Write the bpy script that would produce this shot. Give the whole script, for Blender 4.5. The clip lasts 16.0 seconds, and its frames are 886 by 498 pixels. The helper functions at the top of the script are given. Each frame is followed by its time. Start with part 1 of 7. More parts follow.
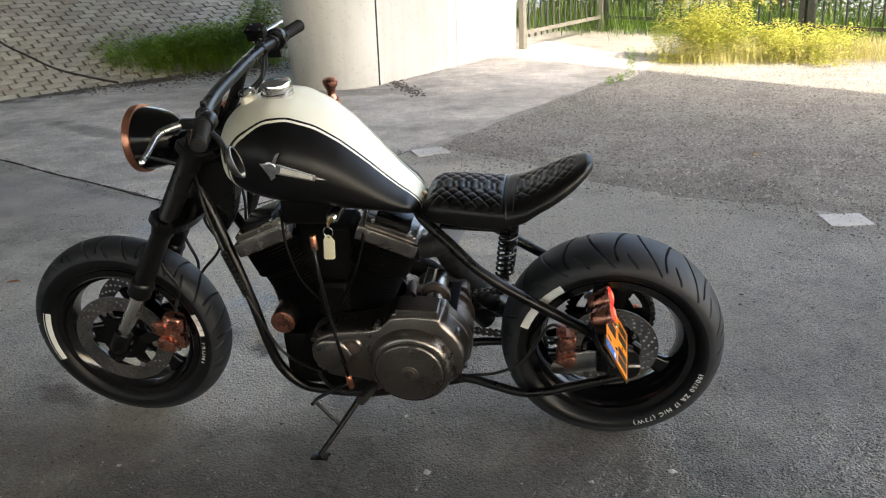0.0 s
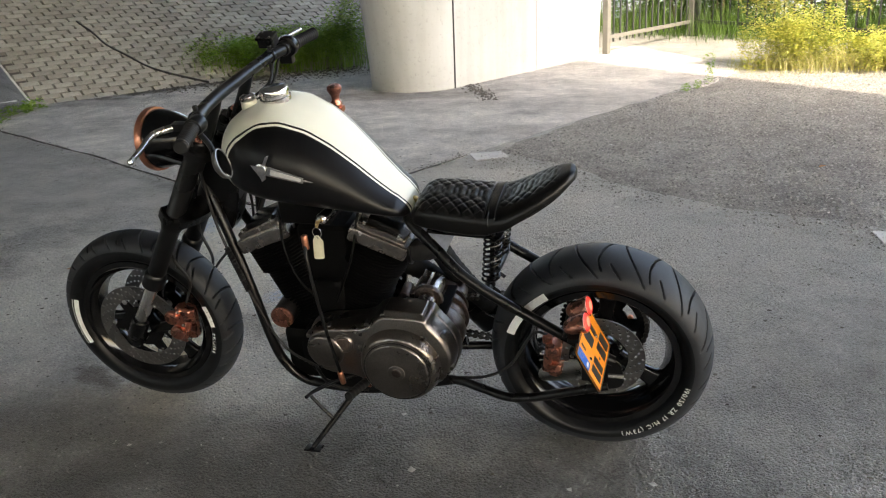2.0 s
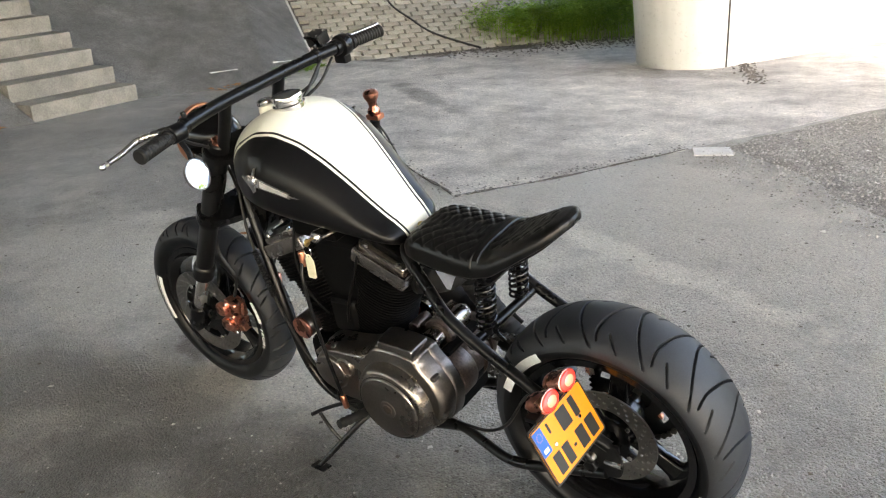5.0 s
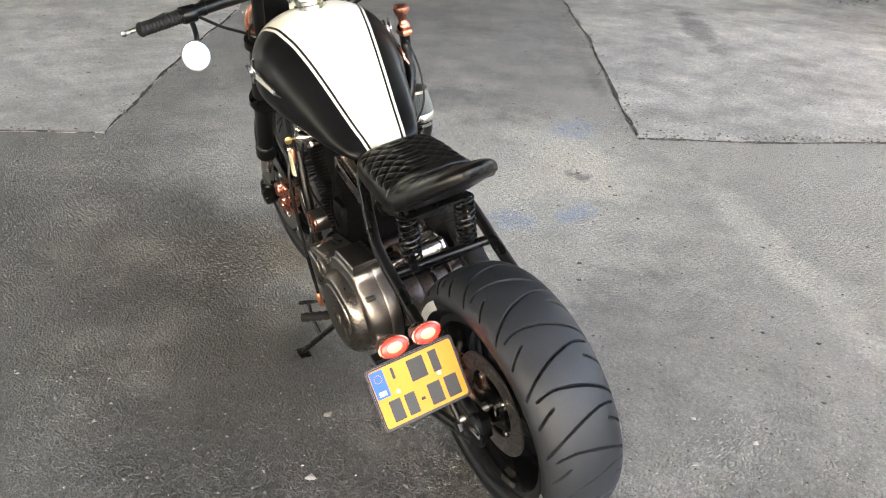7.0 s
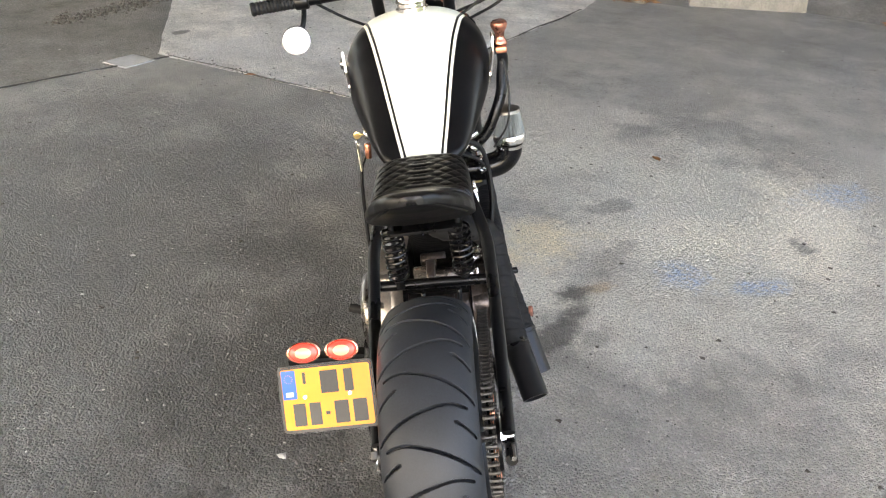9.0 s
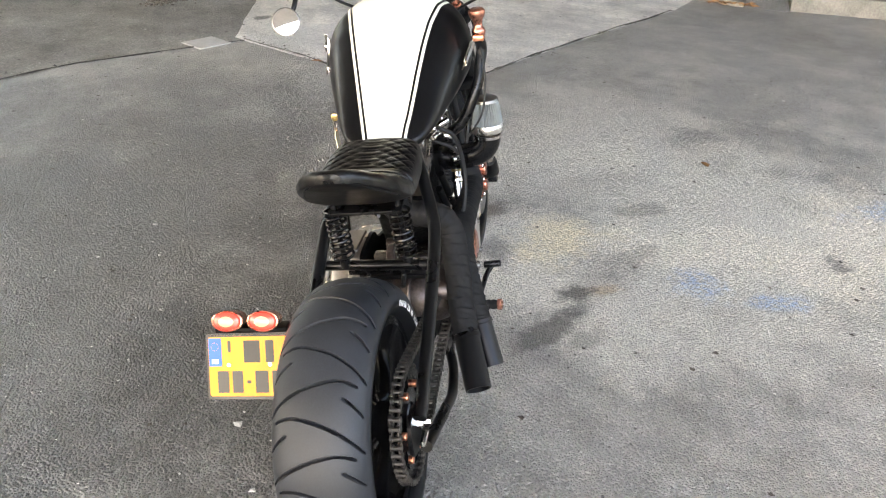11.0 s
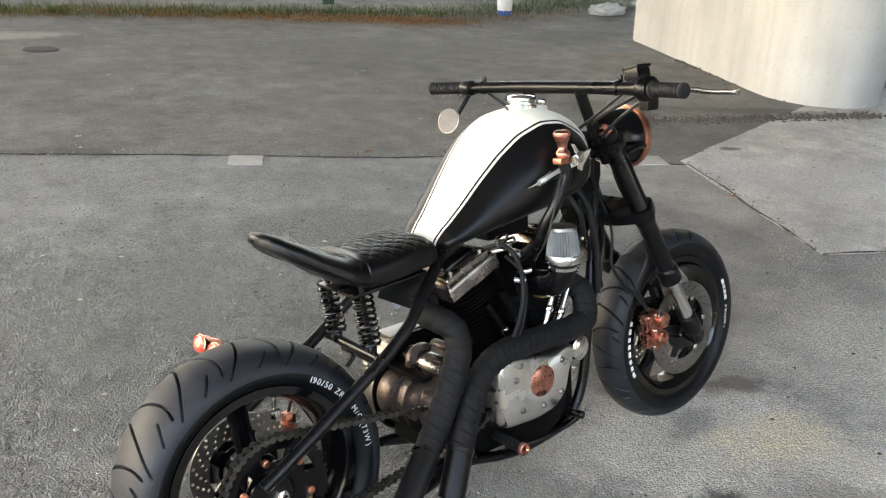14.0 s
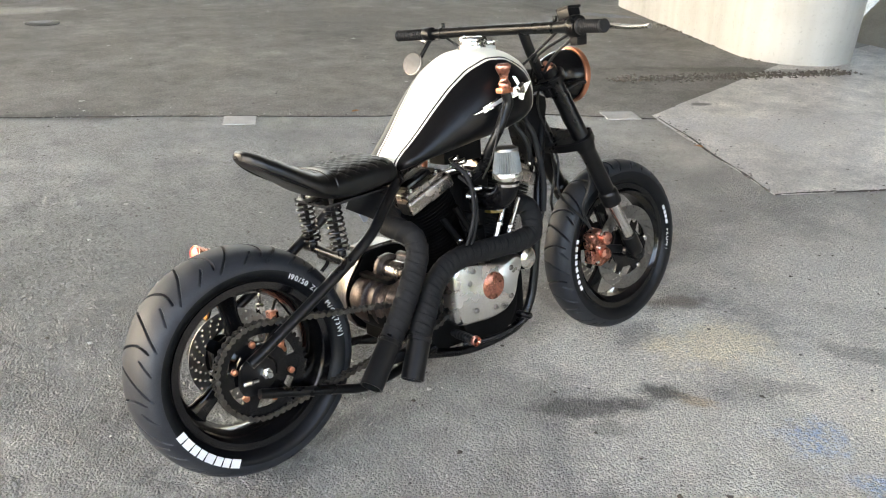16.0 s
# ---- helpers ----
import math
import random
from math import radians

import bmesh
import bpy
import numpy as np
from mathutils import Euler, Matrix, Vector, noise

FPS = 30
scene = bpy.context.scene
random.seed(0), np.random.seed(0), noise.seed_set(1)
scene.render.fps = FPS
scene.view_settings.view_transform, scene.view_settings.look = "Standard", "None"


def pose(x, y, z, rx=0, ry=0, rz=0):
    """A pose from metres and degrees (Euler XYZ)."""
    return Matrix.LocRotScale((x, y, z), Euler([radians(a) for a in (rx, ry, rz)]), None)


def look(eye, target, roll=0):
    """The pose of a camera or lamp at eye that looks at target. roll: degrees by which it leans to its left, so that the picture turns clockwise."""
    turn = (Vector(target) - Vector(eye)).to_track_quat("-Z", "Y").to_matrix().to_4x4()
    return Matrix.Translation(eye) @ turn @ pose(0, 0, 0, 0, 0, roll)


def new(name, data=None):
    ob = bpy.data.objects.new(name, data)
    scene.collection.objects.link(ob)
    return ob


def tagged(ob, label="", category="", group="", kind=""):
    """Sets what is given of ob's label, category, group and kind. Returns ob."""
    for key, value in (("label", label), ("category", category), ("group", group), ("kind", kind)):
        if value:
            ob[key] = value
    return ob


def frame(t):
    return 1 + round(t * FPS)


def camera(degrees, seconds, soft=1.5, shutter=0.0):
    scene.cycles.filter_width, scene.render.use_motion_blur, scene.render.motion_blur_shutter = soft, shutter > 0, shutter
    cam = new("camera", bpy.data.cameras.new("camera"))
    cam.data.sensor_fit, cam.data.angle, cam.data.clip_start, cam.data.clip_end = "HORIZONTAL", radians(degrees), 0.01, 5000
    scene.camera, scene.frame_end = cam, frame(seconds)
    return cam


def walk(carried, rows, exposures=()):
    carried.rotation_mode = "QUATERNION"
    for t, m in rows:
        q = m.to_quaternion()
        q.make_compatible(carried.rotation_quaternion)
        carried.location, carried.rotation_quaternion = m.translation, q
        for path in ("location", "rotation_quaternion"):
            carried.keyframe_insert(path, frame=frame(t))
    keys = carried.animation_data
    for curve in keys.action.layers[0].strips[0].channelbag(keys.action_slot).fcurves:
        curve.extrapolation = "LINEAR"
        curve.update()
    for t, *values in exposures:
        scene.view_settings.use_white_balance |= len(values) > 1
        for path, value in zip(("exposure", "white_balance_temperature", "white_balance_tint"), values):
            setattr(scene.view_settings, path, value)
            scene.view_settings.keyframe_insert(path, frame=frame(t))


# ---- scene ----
cam = camera(53.9, 16.0, 1.15)
PATH = [
    (0, (0.249, 2.707, 1.484), (0.591, 0.854, 0.813), -2.6),
    (0.5, (0.249, 2.698, 1.478), (0.607, 0.853, 0.794), -2.9),
    (1, (0.17, 2.696, 1.485), (0.632, 0.849, 0.871), -3.8),
    (1.5, (0.043, 2.69, 1.497), (0.501, 0.848, 0.866), -2.5),
    (2, (-0.074, 2.69, 1.497), (0.487, 0.887, 0.84), -2.8),
    (2.5, (-0.129, 2.67, 1.499), (0.506, 0.91, 0.793), -3.5),
    (3, (-0.206, 2.546, 1.485), (0.485, 0.834, 0.715), -2.4),
    (3.5, (-0.291, 2.423, 1.506), (0.514, 0.739, 0.788), -3.0),
    (6, (-1.065, 1.669, 1.564), (0.366, 0.517, 0.773), -1.2),
    (6.5, (-1.225, 1.47, 1.57), (0.308, 0.501, 0.728), 0.4),
    (7, (-1.28, 1.223, 1.563), (0.319, 0.397, 0.691), 1.3),
    (7.5, (-1.306, 1.01, 1.591), (0.366, 0.354, 0.712), 2.2),
    (8, (-1.383, 0.726, 1.586), (0.377, 0.404, 0.693), 1.2),
    (8.5, (-1.439, 0.465, 1.594), (0.329, 0.347, 0.666), 2.4),
    (9, (-1.376, 0.272, 1.62), (0.406, 0.287, 0.713), 3.7),
    (11.5, (-1.324, -0.298, 1.615), (0.388, 0.162, 0.689), 3.0),
    (12, (-1.139, -0.518, 1.608), (0.48, 0.25, 0.72), 1.7),
    (12.5, (-0.969, -0.777, 1.599), (0.526, 0.205, 0.705), 4.4),
    (13, (-0.794, -1.021, 1.614), (0.579, 0.194, 0.815), 4.2),
    (13.5, (-0.605, -1.165, 1.623), (0.748, 0.091, 0.854), 6.0),
    (14, (-0.533, -1.368, 1.642), (0.606, 0.096, 0.893), 3.2),
    (14.5, (-0.524, -1.573, 1.652), (0.507, -0.068, 0.833), 2.7),
    (15, (-0.556, -1.687, 1.648), (0.505, -0.202, 0.831), 3.6),
    (15.5, (-0.627, -1.731, 1.632), (0.449, -0.246, 0.834), 2.2),
    (16, (-0.673, -1.769, 1.625), (0.45, -0.319, 0.827), 2.2),
]
EXPOSURES = [(0, 3.13, 7650, 10), (1, 3.24, 7670, 10), (2, 3.12, 7700, 10), (3, 3.60, 7720, 10), (3.5, 3.78, 7800, 10), (6, 3.92, 7950, 11), (7, 4.10, 8000, 12), (9, 4.11, 8100, 13), (12, 4.34, 8050, 13), (14, 3.88, 8000, 12), (15, 4.13, 8050, 12), (16, 4.14, 8100, 12)]
walk(cam, [(t, look(eye, target, roll)) for t, eye, target, roll in PATH], EXPOSURES)

# ---- world, sun, exposure ----
world = bpy.data.worlds.new("sky")
scene.world = world
world.use_nodes = True
wn = world.node_tree
sky = wn.nodes.new("ShaderNodeTexSky")
sky.sky_type, sky.sun_disc = 'NISHITA', False
SUN_AZ, SUN_EL = radians(141), radians(48)  # from +x, counter-clockwise
sky.sun_elevation, sky.sun_rotation = SUN_EL, radians(90) - SUN_AZ
sky.air_density, sky.dust_density = 1.0, 3.2
wn.nodes["Background"].inputs[1].default_value = 0.15
wn.links.new(sky.outputs[0], wn.nodes["Background"].inputs[0])
sun = new("sun", bpy.data.lights.new("sun", 'SUN'))
sun.data.energy, sun.data.angle, sun.data.color = 1.6, radians(0.6), (1.0, 0.95, 0.86)
SUN_DIR = Vector((math.cos(SUN_AZ) * math.cos(SUN_EL), math.sin(SUN_AZ) * math.cos(SUN_EL), math.sin(SUN_EL)))
sun.matrix_world = look((0, 0, 30), Vector((0, 0, 30)) - SUN_DIR)


# ---- materials ----
def nodes_of(name):
    m = bpy.data.materials.new(name)
    m.use_nodes = True
    t = m.node_tree
    return m, t, t.nodes["Principled BSDF"]


def noise_node(t, scale, detail=4.0, rough=0.6, coord="Object"):
    tc = t.nodes.new("ShaderNodeTexCoord")
    n = t.nodes.new("ShaderNodeTexNoise")
    n.inputs["Scale"].default_value, n.inputs["Detail"].default_value, n.inputs["Roughness"].default_value = scale, detail, rough
    t.links.new(tc.outputs[coord], n.inputs["Vector"])
    return n


def ramp(t, src, stops):
    r = t.nodes.new("ShaderNodeValToRGB")
    el = r.color_ramp.elements
    while len(el) < len(stops):
        el.new(0.5)
    for e, (p, c) in zip(el, stops):
        e.position, e.color = p, (*c, 1.0) if len(c) == 3 else c
    t.links.new(src, r.inputs[0])
    return r


def mixc(t, fac, a, b, mode='MIX'):
    m = t.nodes.new("ShaderNodeMix")
    m.data_type, m.blend_type = 'RGBA', mode
    for value, socket in ((fac, m.inputs[0]), (a, m.inputs[6]), (b, m.inputs[7])):
        if isinstance(value, (int, float)):
            socket.default_value = value
        elif isinstance(value, tuple):
            socket.default_value = (*value, 1.0)
        else:
            t.links.new(value, socket)
    return m.outputs[2]


def calc(t, op, a, b=0.0, c=None):
    m = t.nodes.new("ShaderNodeMath")
    m.operation = op
    for value, socket in zip((a, b, c), m.inputs):
        if value is None:
            continue
        if isinstance(value, (int, float)):
            socket.default_value = value
        else:
            t.links.new(value, socket)
    return m.outputs[0]


def bumped(t, p, src, strength, dist):
    b = t.nodes.new("ShaderNodeBump")
    b.inputs["Strength"].default_value, b.inputs["Distance"].default_value = strength, dist
    t.links.new(src, b.inputs["Height"])
    t.links.new(b.outputs[0], p.inputs["Normal"])


def surface(name, col, rough=0.5, metal=0.0, vary=0.15, scale=8.0, fine=120.0, bump=0.15, depth=0.001, coat=0.0, rough_vary=0.15, spec=0.3):
    """A painted, metal or rubber surface: blotches, fine grain, uneven gloss and a little relief."""
    m, t, p = nodes_of(name)
    big, small = noise_node(t, scale), noise_node(t, fine, 3.0)
    both = calc(t, 'MULTIPLY_ADD', small.outputs[0], 0.4, calc(t, 'MULTIPLY', big.outputs[0], 0.6))
    lo, hi = tuple(c * (1 - vary) for c in col), tuple(min(1.0, c * (1 + vary)) for c in col)
    r = ramp(t, both, [(0.35, lo), (0.65, hi)])
    t.links.new(r.outputs[0], p.inputs["Base Color"])
    rr = calc(t, 'MULTIPLY_ADD', big.outputs[0], rough_vary * 2, rough - rough_vary)
    t.links.new(rr, p.inputs["Roughness"])
    p.inputs["Metallic"].default_value = metal
    if not metal and max(col) < 0.03:
        p.inputs["Specular IOR Level"].default_value = spec
    if coat:
        p.inputs["Coat Weight"].default_value, p.inputs["Coat Roughness"].default_value = coat, 0.08
    if bump:
        bumped(t, p, small.outputs[0], bump, depth)
    return m


def glowing(name, col, power):
    m, t, p = nodes_of(name)
    p.inputs["Base Color"].default_value = (*col, 1)
    p.inputs["Emission Color"].default_value = (*col, 1)
    p.inputs["Emission Strength"].default_value = power
    p.inputs["Roughness"].default_value = 0.2
    return m


M_BLACK = surface("black_satin_paint", (0.0032, 0.0033, 0.0038), 0.30, vary=0.3, scale=6, bump=0.03, depth=0.0005)
M_GLOSS = surface("black_gloss_paint", (0.003, 0.003, 0.0035), 0.18, vary=0.3, scale=9, bump=0.03, depth=0.0005, rough_vary=0.08)
M_WHEEL = surface("wheel_gloss", (0.003, 0.003, 0.0035), 0.13, vary=0.3, scale=9, bump=0.0, rough_vary=0.05, spec=0.5)
M_RUBBER = surface("tyre_rubber", (0.0150, 0.0172, 0.0215), 0.54, vary=0.4, scale=10, fine=300, bump=0.2, depth=0.0006, spec=0.40)
M_SIDEWALL = surface("tyre_sidewall", (0.0045, 0.005, 0.006), 0.40, vary=0.3, scale=14, fine=300, bump=0.15, depth=0.0005, spec=0.22)
M_GRIP = surface("grip_rubber", (0.008, 0.008, 0.0085), 0.6, vary=0.2, fine=400, bump=0.2)
M_LEATHER = surface("black_leather", (0.0038, 0.0038, 0.004), 0.34, vary=0.3, scale=14, fine=500, bump=0.35, depth=0.0006)
M_CHROME = surface("chrome", (0.75, 0.74, 0.72), 0.14, 1.0, vary=0.06, bump=0.0, rough_vary=0.06)
M_BADGE = surface("satin_badge_silver", (0.72, 0.71, 0.69), 0.42, 0.6, vary=0.06, scale=9, bump=0.05)
M_ALU = surface("brushed_aluminium", (0.68, 0.67, 0.65), 0.27, 1.0, vary=0.05, scale=5, fine=260, bump=0.12, depth=0.0004)
M_PEWTER = surface("pewter_cover", (0.24, 0.217, 0.20), 0.30, 1.0, vary=0.22, scale=9, fine=200, bump=0.1, depth=0.0004)
M_STEEL = surface("steel_disc", (0.24, 0.23, 0.22), 0.4, 1.0, vary=0.2, scale=12, bump=0.1)
M_COPPER = surface("copper", (0.70, 0.30, 0.19), 0.33, 1.0, vary=0.18, scale=18, bump=0.08)
M_COPPERP = surface("copper_paint", (0.52, 0.225, 0.165), 0.28, 1.0, vary=0.35, scale=30, bump=0.3, depth=0.002)
M_ROCKER = surface("polished_alloy", (0.38, 0.345, 0.32), 0.26, 1.0, vary=0.35, scale=12, bump=0.05)
M_BRASS = surface("brass", (0.62, 0.46, 0.20), 0.35, 1.0, vary=0.15)
M_ENGINE = surface("engine_black", (0.0022, 0.0022, 0.0024), 0.55, vary=0.3, scale=20, fine=300, bump=0.3, spec=0.10)
M_CAST = surface("cast_casing", (0.125, 0.098, 0.087), 0.42, 0.85, vary=0.5, scale=14, fine=160, bump=0.25)
M_CHAIN = surface("chain_steel", (0.09, 0.084, 0.076), 0.45, 0.9, vary=0.3, scale=60)
M_WRAP = surface("exhaust_wrap", (0.006, 0.006, 0.0065), 0.75, vary=0.35, scale=30, fine=420, bump=0.5, depth=0.001)
M_WHITE = surface("white_paint_letters", (0.75, 0.75, 0.73), 0.5, vary=0.1, bump=0.05)
M_CREAM = surface("cream_leather_tag", (0.62, 0.58, 0.42), 0.55, vary=0.12)
M_YELLOW = surface("yellow_plate", (0.82, 0.24, 0.003), 0.5, vary=0.05, scale=6, bump=0.02)
M_BLUE = surface("blue_plate_strip", (0.004, 0.10, 0.45), 0.6, vary=0.05, bump=0.0)
M_INK = surface("black_plate_ink", (0.02, 0.02, 0.02), 0.4, bump=0.0)
M_RED = glowing("red_lens", (0.8, 0.032, 0.024), 0.17)
M_HOT = glowing("lamp_core", (1.0, 0.17, 0.11), 0.19)
M_GLASS = surface("mirror_glass", (0.92, 0.93, 0.93), 0.02, 1.0, vary=0.01, bump=0.0, rough_vary=0.01)
M_LENS = surface("headlight_glass", (0.8, 0.82, 0.82), 0.08, 0.6, vary=0.05, bump=0.0, rough_vary=0.03)
M_CABLE = surface("cable_sheath", (0.014, 0.014, 0.014), 0.45, bump=0.0)
M_FILTER = surface("filter_gauze", (0.15, 0.165, 0.165), 0.55, 0.3, vary=0.25, scale=40, fine=600, bump=0.4)


def tank_paint():
    """Black flanks, an ivory top panel, and a black and an ivory pinstripe along its edge."""
    m, t, p = nodes_of("tank_paint")
    tc = t.nodes.new("ShaderNodeTexCoord")
    sep = t.nodes.new("ShaderNodeSeparateXYZ")
    t.links.new(tc.outputs["Object"], sep.inputs[0])
    x = calc(t, 'MINIMUM', sep.outputs[0], 0.98)
    w = calc(t, 'MULTIPLY_ADD', calc(t, 'SUBTRACT', x, 0.58), 0.235, 0.052)
    d = calc(t, 'SUBTRACT', calc(t, 'ABSOLUTE', calc(t, 'ADD', sep.outputs[1], 0.004)), w)
    n = noise_node(t, 5.0)
    ivory = ramp(t, n.outputs[0], [(0.3, (0.74, 0.73, 0.62)), (0.7, (0.80, 0.79, 0.69))])
    black = ramp(t, n.outputs[0], [(0.3, (0.0026, 0.0027, 0.0032)), (0.7, (0.004, 0.004, 0.0048))])
    outer = calc(t, 'GREATER_THAN', d, 0.0135)
    line = calc(t, 'MULTIPLY', calc(t, 'GREATER_THAN', d, 0.0), calc(t, 'LESS_THAN', d, 0.0065))
    dark = calc(t, 'MAXIMUM', outer, line)
    c = mixc(t, dark, ivory.outputs[0], black.outputs[0])
    t.links.new(c, p.inputs["Base Color"])
    p.inputs["Specular IOR Level"].default_value = 0.22
    r = calc(t, 'MULTIPLY_ADD', n.outputs[0], 0.12, 0.26)
    t.links.new(r, p.inputs["Roughness"])
    return m


M_TANK = tank_paint()


# ---- mesh helpers ----
def part(name, bm, material, parent, label="", smooth=True):
    """Links a bmesh (or vertices and faces) as one mesh under a thing or a part."""
    me = bpy.data.meshes.new(name)
    if isinstance(bm, tuple):
        me.from_pydata([tuple(v) for v in bm[0]], [], [tuple(f) for f in bm[1]])
    else:
        bmesh.ops.recalc_face_normals(bm, faces=bm.faces)
        bm.to_mesh(me)
        bm.free()
    me.materials.append(material)
    if smooth:
        me.polygons.foreach_set("use_smooth", [True] * len(me.polygons))
        me.set_sharp_from_angle(angle=radians(38))
    ob = new(name, me)
    ob.parent = parent
    if label:
        tagged(ob, label)
    return ob


def smooth_path(pts, n=8):
    """Catmull-Rom through the points."""
    p = [Vector(q) for q in pts]
    p = [p[0] * 2 - p[1]] + p + [p[-1] * 2 - p[-2]]
    out = []
    for a, b, c, d in zip(p, p[1:], p[2:], p[3:]):
        for i in range(n):
            s = i / n
            out.append(0.5 * ((2 * b) + (c - a) * s + (2 * a - 5 * b + 4 * c - d) * s * s + (3 * b - a - 3 * c + d) * s ** 3))
    return out + [p[-2]]


def sweep(bm, path, r, seg=14, caps=True):
    """A round tube along a path; r a number or a function of 0..1."""
    path = [Vector(p) for p in path]
    ring_before, up = None, None
    n = len(path) - 1
    first = None
    for i, p in enumerate(path):
        d = (path[min(i + 1, n)] - path[max(i - 1, 0)]).normalized()
        if up is None:
            up = d.orthogonal().normalized()
        up = (up - d * up.dot(d)).normalized()
        side = d.cross(up)
        rad = r(i / n) if callable(r) else r
        ring = [bm.verts.new(p + (up * math.cos(a) + side * math.sin(a)) * rad) for a in (2 * math.pi * k / seg for k in range(seg))]
        if ring_before:
            for k in range(seg):
                bm.faces.new((ring_before[k], ring_before[(k + 1) % seg], ring[(k + 1) % seg], ring[k]))
        else:
            first = ring
        ring_before = ring
    if caps:
        bm.faces.new(first[::-1])
        bm.faces.new(ring_before)
    return bm


def tube(pts, r, seg=14, n=8, smooth=True):
    return sweep(bmesh.new(), smooth_path(pts, n) if smooth else pts, r, seg)


def lathe(bm, profile, m, seg=48, closed=False):
    """Turns (radius, height) pairs round z, laid by the matrix m."""
    rings = []
    for r, h in profile:
        if r < 1e-6:
            rings.append([bm.verts.new(m @ Vector((0, 0, h)))])
        else:
            rings.append([bm.verts.new(m @ Vector((r * math.cos(2 * math.pi * k / seg), r * math.sin(2 * math.pi * k / seg), h))) for k in range(seg)])
    pairs = list(zip(rings, rings[1:])) + ([(rings[-1], rings[0])] if closed else [])
    for a, b in pairs:
        for k in range(seg):
            j = (k + 1) % seg
            if len(a) == 1 and len(b) == 1:
                continue
            if len(a) == 1:
                bm.faces.new((a[0], b[j], b[k]))
            elif len(b) == 1:
                bm.faces.new((a[k], a[j], b[0]))
            else:
                bm.faces.new((a[k], a[j], b[j], b[k]))
    return bm


def along(p, axis):
    """A matrix that lays z along an axis at p."""
    return Matrix.Translation(p) @ Vector(axis).to_track_quat('Z', 'Y').to_matrix().to_4x4()


def turned(profile, p, axis, seg=32):
    return lathe(bmesh.new(), profile, along(p, axis), seg)


def drum(p, axis, r, h, bevel=0.003, seg=32):
    """A cylinder with rounded rims from p along axis."""
    return turned([(0, 0), (r - bevel, 0), (r - bevel * 0.3, bevel * 0.3), (r, bevel), (r, h - bevel), (r - bevel * 0.3, h - bevel * 0.3), (r - bevel, h), (0, h)], p, axis, seg)


def block(size, m, bevel=0.004, seg=2):
    bm = bmesh.new()
    bmesh.ops.create_cube(bm, size=1.0, matrix=m @ Matrix.Diagonal((*size, 1)))
    if bevel:
        bmesh.ops.bevel(bm, geom=list(bm.edges), offset=bevel, segments=seg, affect='EDGES', profile=0.7)
    return bm


def merge(*bms):
    out = bms[0]
    for b in bms[1:]:
        me = bpy.data.meshes.new("tmp")
        b.to_mesh(me)
        b.free()
        out.from_mesh(me)
        bpy.data.meshes.remove(me)
    return out


def plate(outline, holes, thick, m, bevel=0.0):
    """A flat plate in xy with holes, laid by m; thick along z."""
    bm = bmesh.new()
    edges = []
    for loop in (outline, *holes):
        vs = [bm.verts.new((x, y, 0)) for x, y in loop]
        edges += [bm.edges.new((a, b)) for a, b in zip(vs, vs[1:] + vs[:1])]
    bmesh.ops.triangle_fill(bm, use_beauty=True, use_dissolve=False, edges=edges)
    res = bmesh.ops.extrude_face_region(bm, geom=list(bm.faces))
    bmesh.ops.translate(bm, verts=[v for v in res["geom"] if isinstance(v, bmesh.types.BMVert)], vec=(0, 0, thick))
    if bevel:
        bmesh.ops.bevel(bm, geom=[e for e in bm.edges if e.calc_face_angle(0) > 1.2], offset=bevel, segments=2, affect='EDGES')
    bmesh.ops.transform(bm, matrix=m, verts=bm.verts)
    return bm


def circle(r, n, cx=0.0, cy=0.0, start=0.0):
    return [(cx + r * math.cos(start + 2 * math.pi * k / n), cy + r * math.sin(start + 2 * math.pi * k / n)) for k in range(n)]


# xz plane facing +y (left flank) and -y (right flank): plate x -> bike x, plate y -> bike z
def left_at(y):
    return Matrix(((1, 0, 0, 0), (0, 0, 1, y), (0, 1, 0, 0), (0, 0, 0, 1)))


def right_at(y):
    return Matrix(((1, 0, 0, 0), (0, 0, -1, y), (0, 1, 0, 0), (0, 0, 0, 1)))


def dome(outline, y0, y1, sign=1, steps=6, pull=0.03, centre=None):
    """A cast cover: the outline rises from y0 to y1 with a rounded shoulder."""
    n = len(outline)
    cx, cz = centre or (sum(p[0] for p in outline) / n, sum(p[1] for p in outline) / n)
    bm = bmesh.new()
    before = None
    for s in range(steps + 1):
        a = s / steps * math.pi / 2
        y = y0 + (y1 - y0) * math.sin(a)
        shrink = pull * (1 - math.cos(a))
        ring = []
        for x, z in outline:
            d = Vector((x - cx, z - cz))
            q = d * (1 - shrink / max(d.length, 0.01))
            ring.append(bm.verts.new((cx + q.x, sign * y, cz + q.y)))
        if before:
            for k in range(n):
                bm.faces.new((before[k], before[(k + 1) % n], ring[(k + 1) % n], ring[k]))
        before = ring
    bm.faces.new(before)
    return bm


def rounded(outline, n=5):
    """A closed smooth outline through the points."""
    k = len(outline)
    out = []
    for i in range(k):
        a, b, c, d = (Vector(outline[(i + j) % k]) for j in (-1, 0, 1, 2))
        for q in range(n):
            s = q / n
            v = 0.5 * ((2 * b) + (c - a) * s + (2 * a - 5 * b + 4 * c - d) * s * s + (3 * b - a - 3 * c + d) * s ** 3)
            out.append((v.x, v.y))
    return out


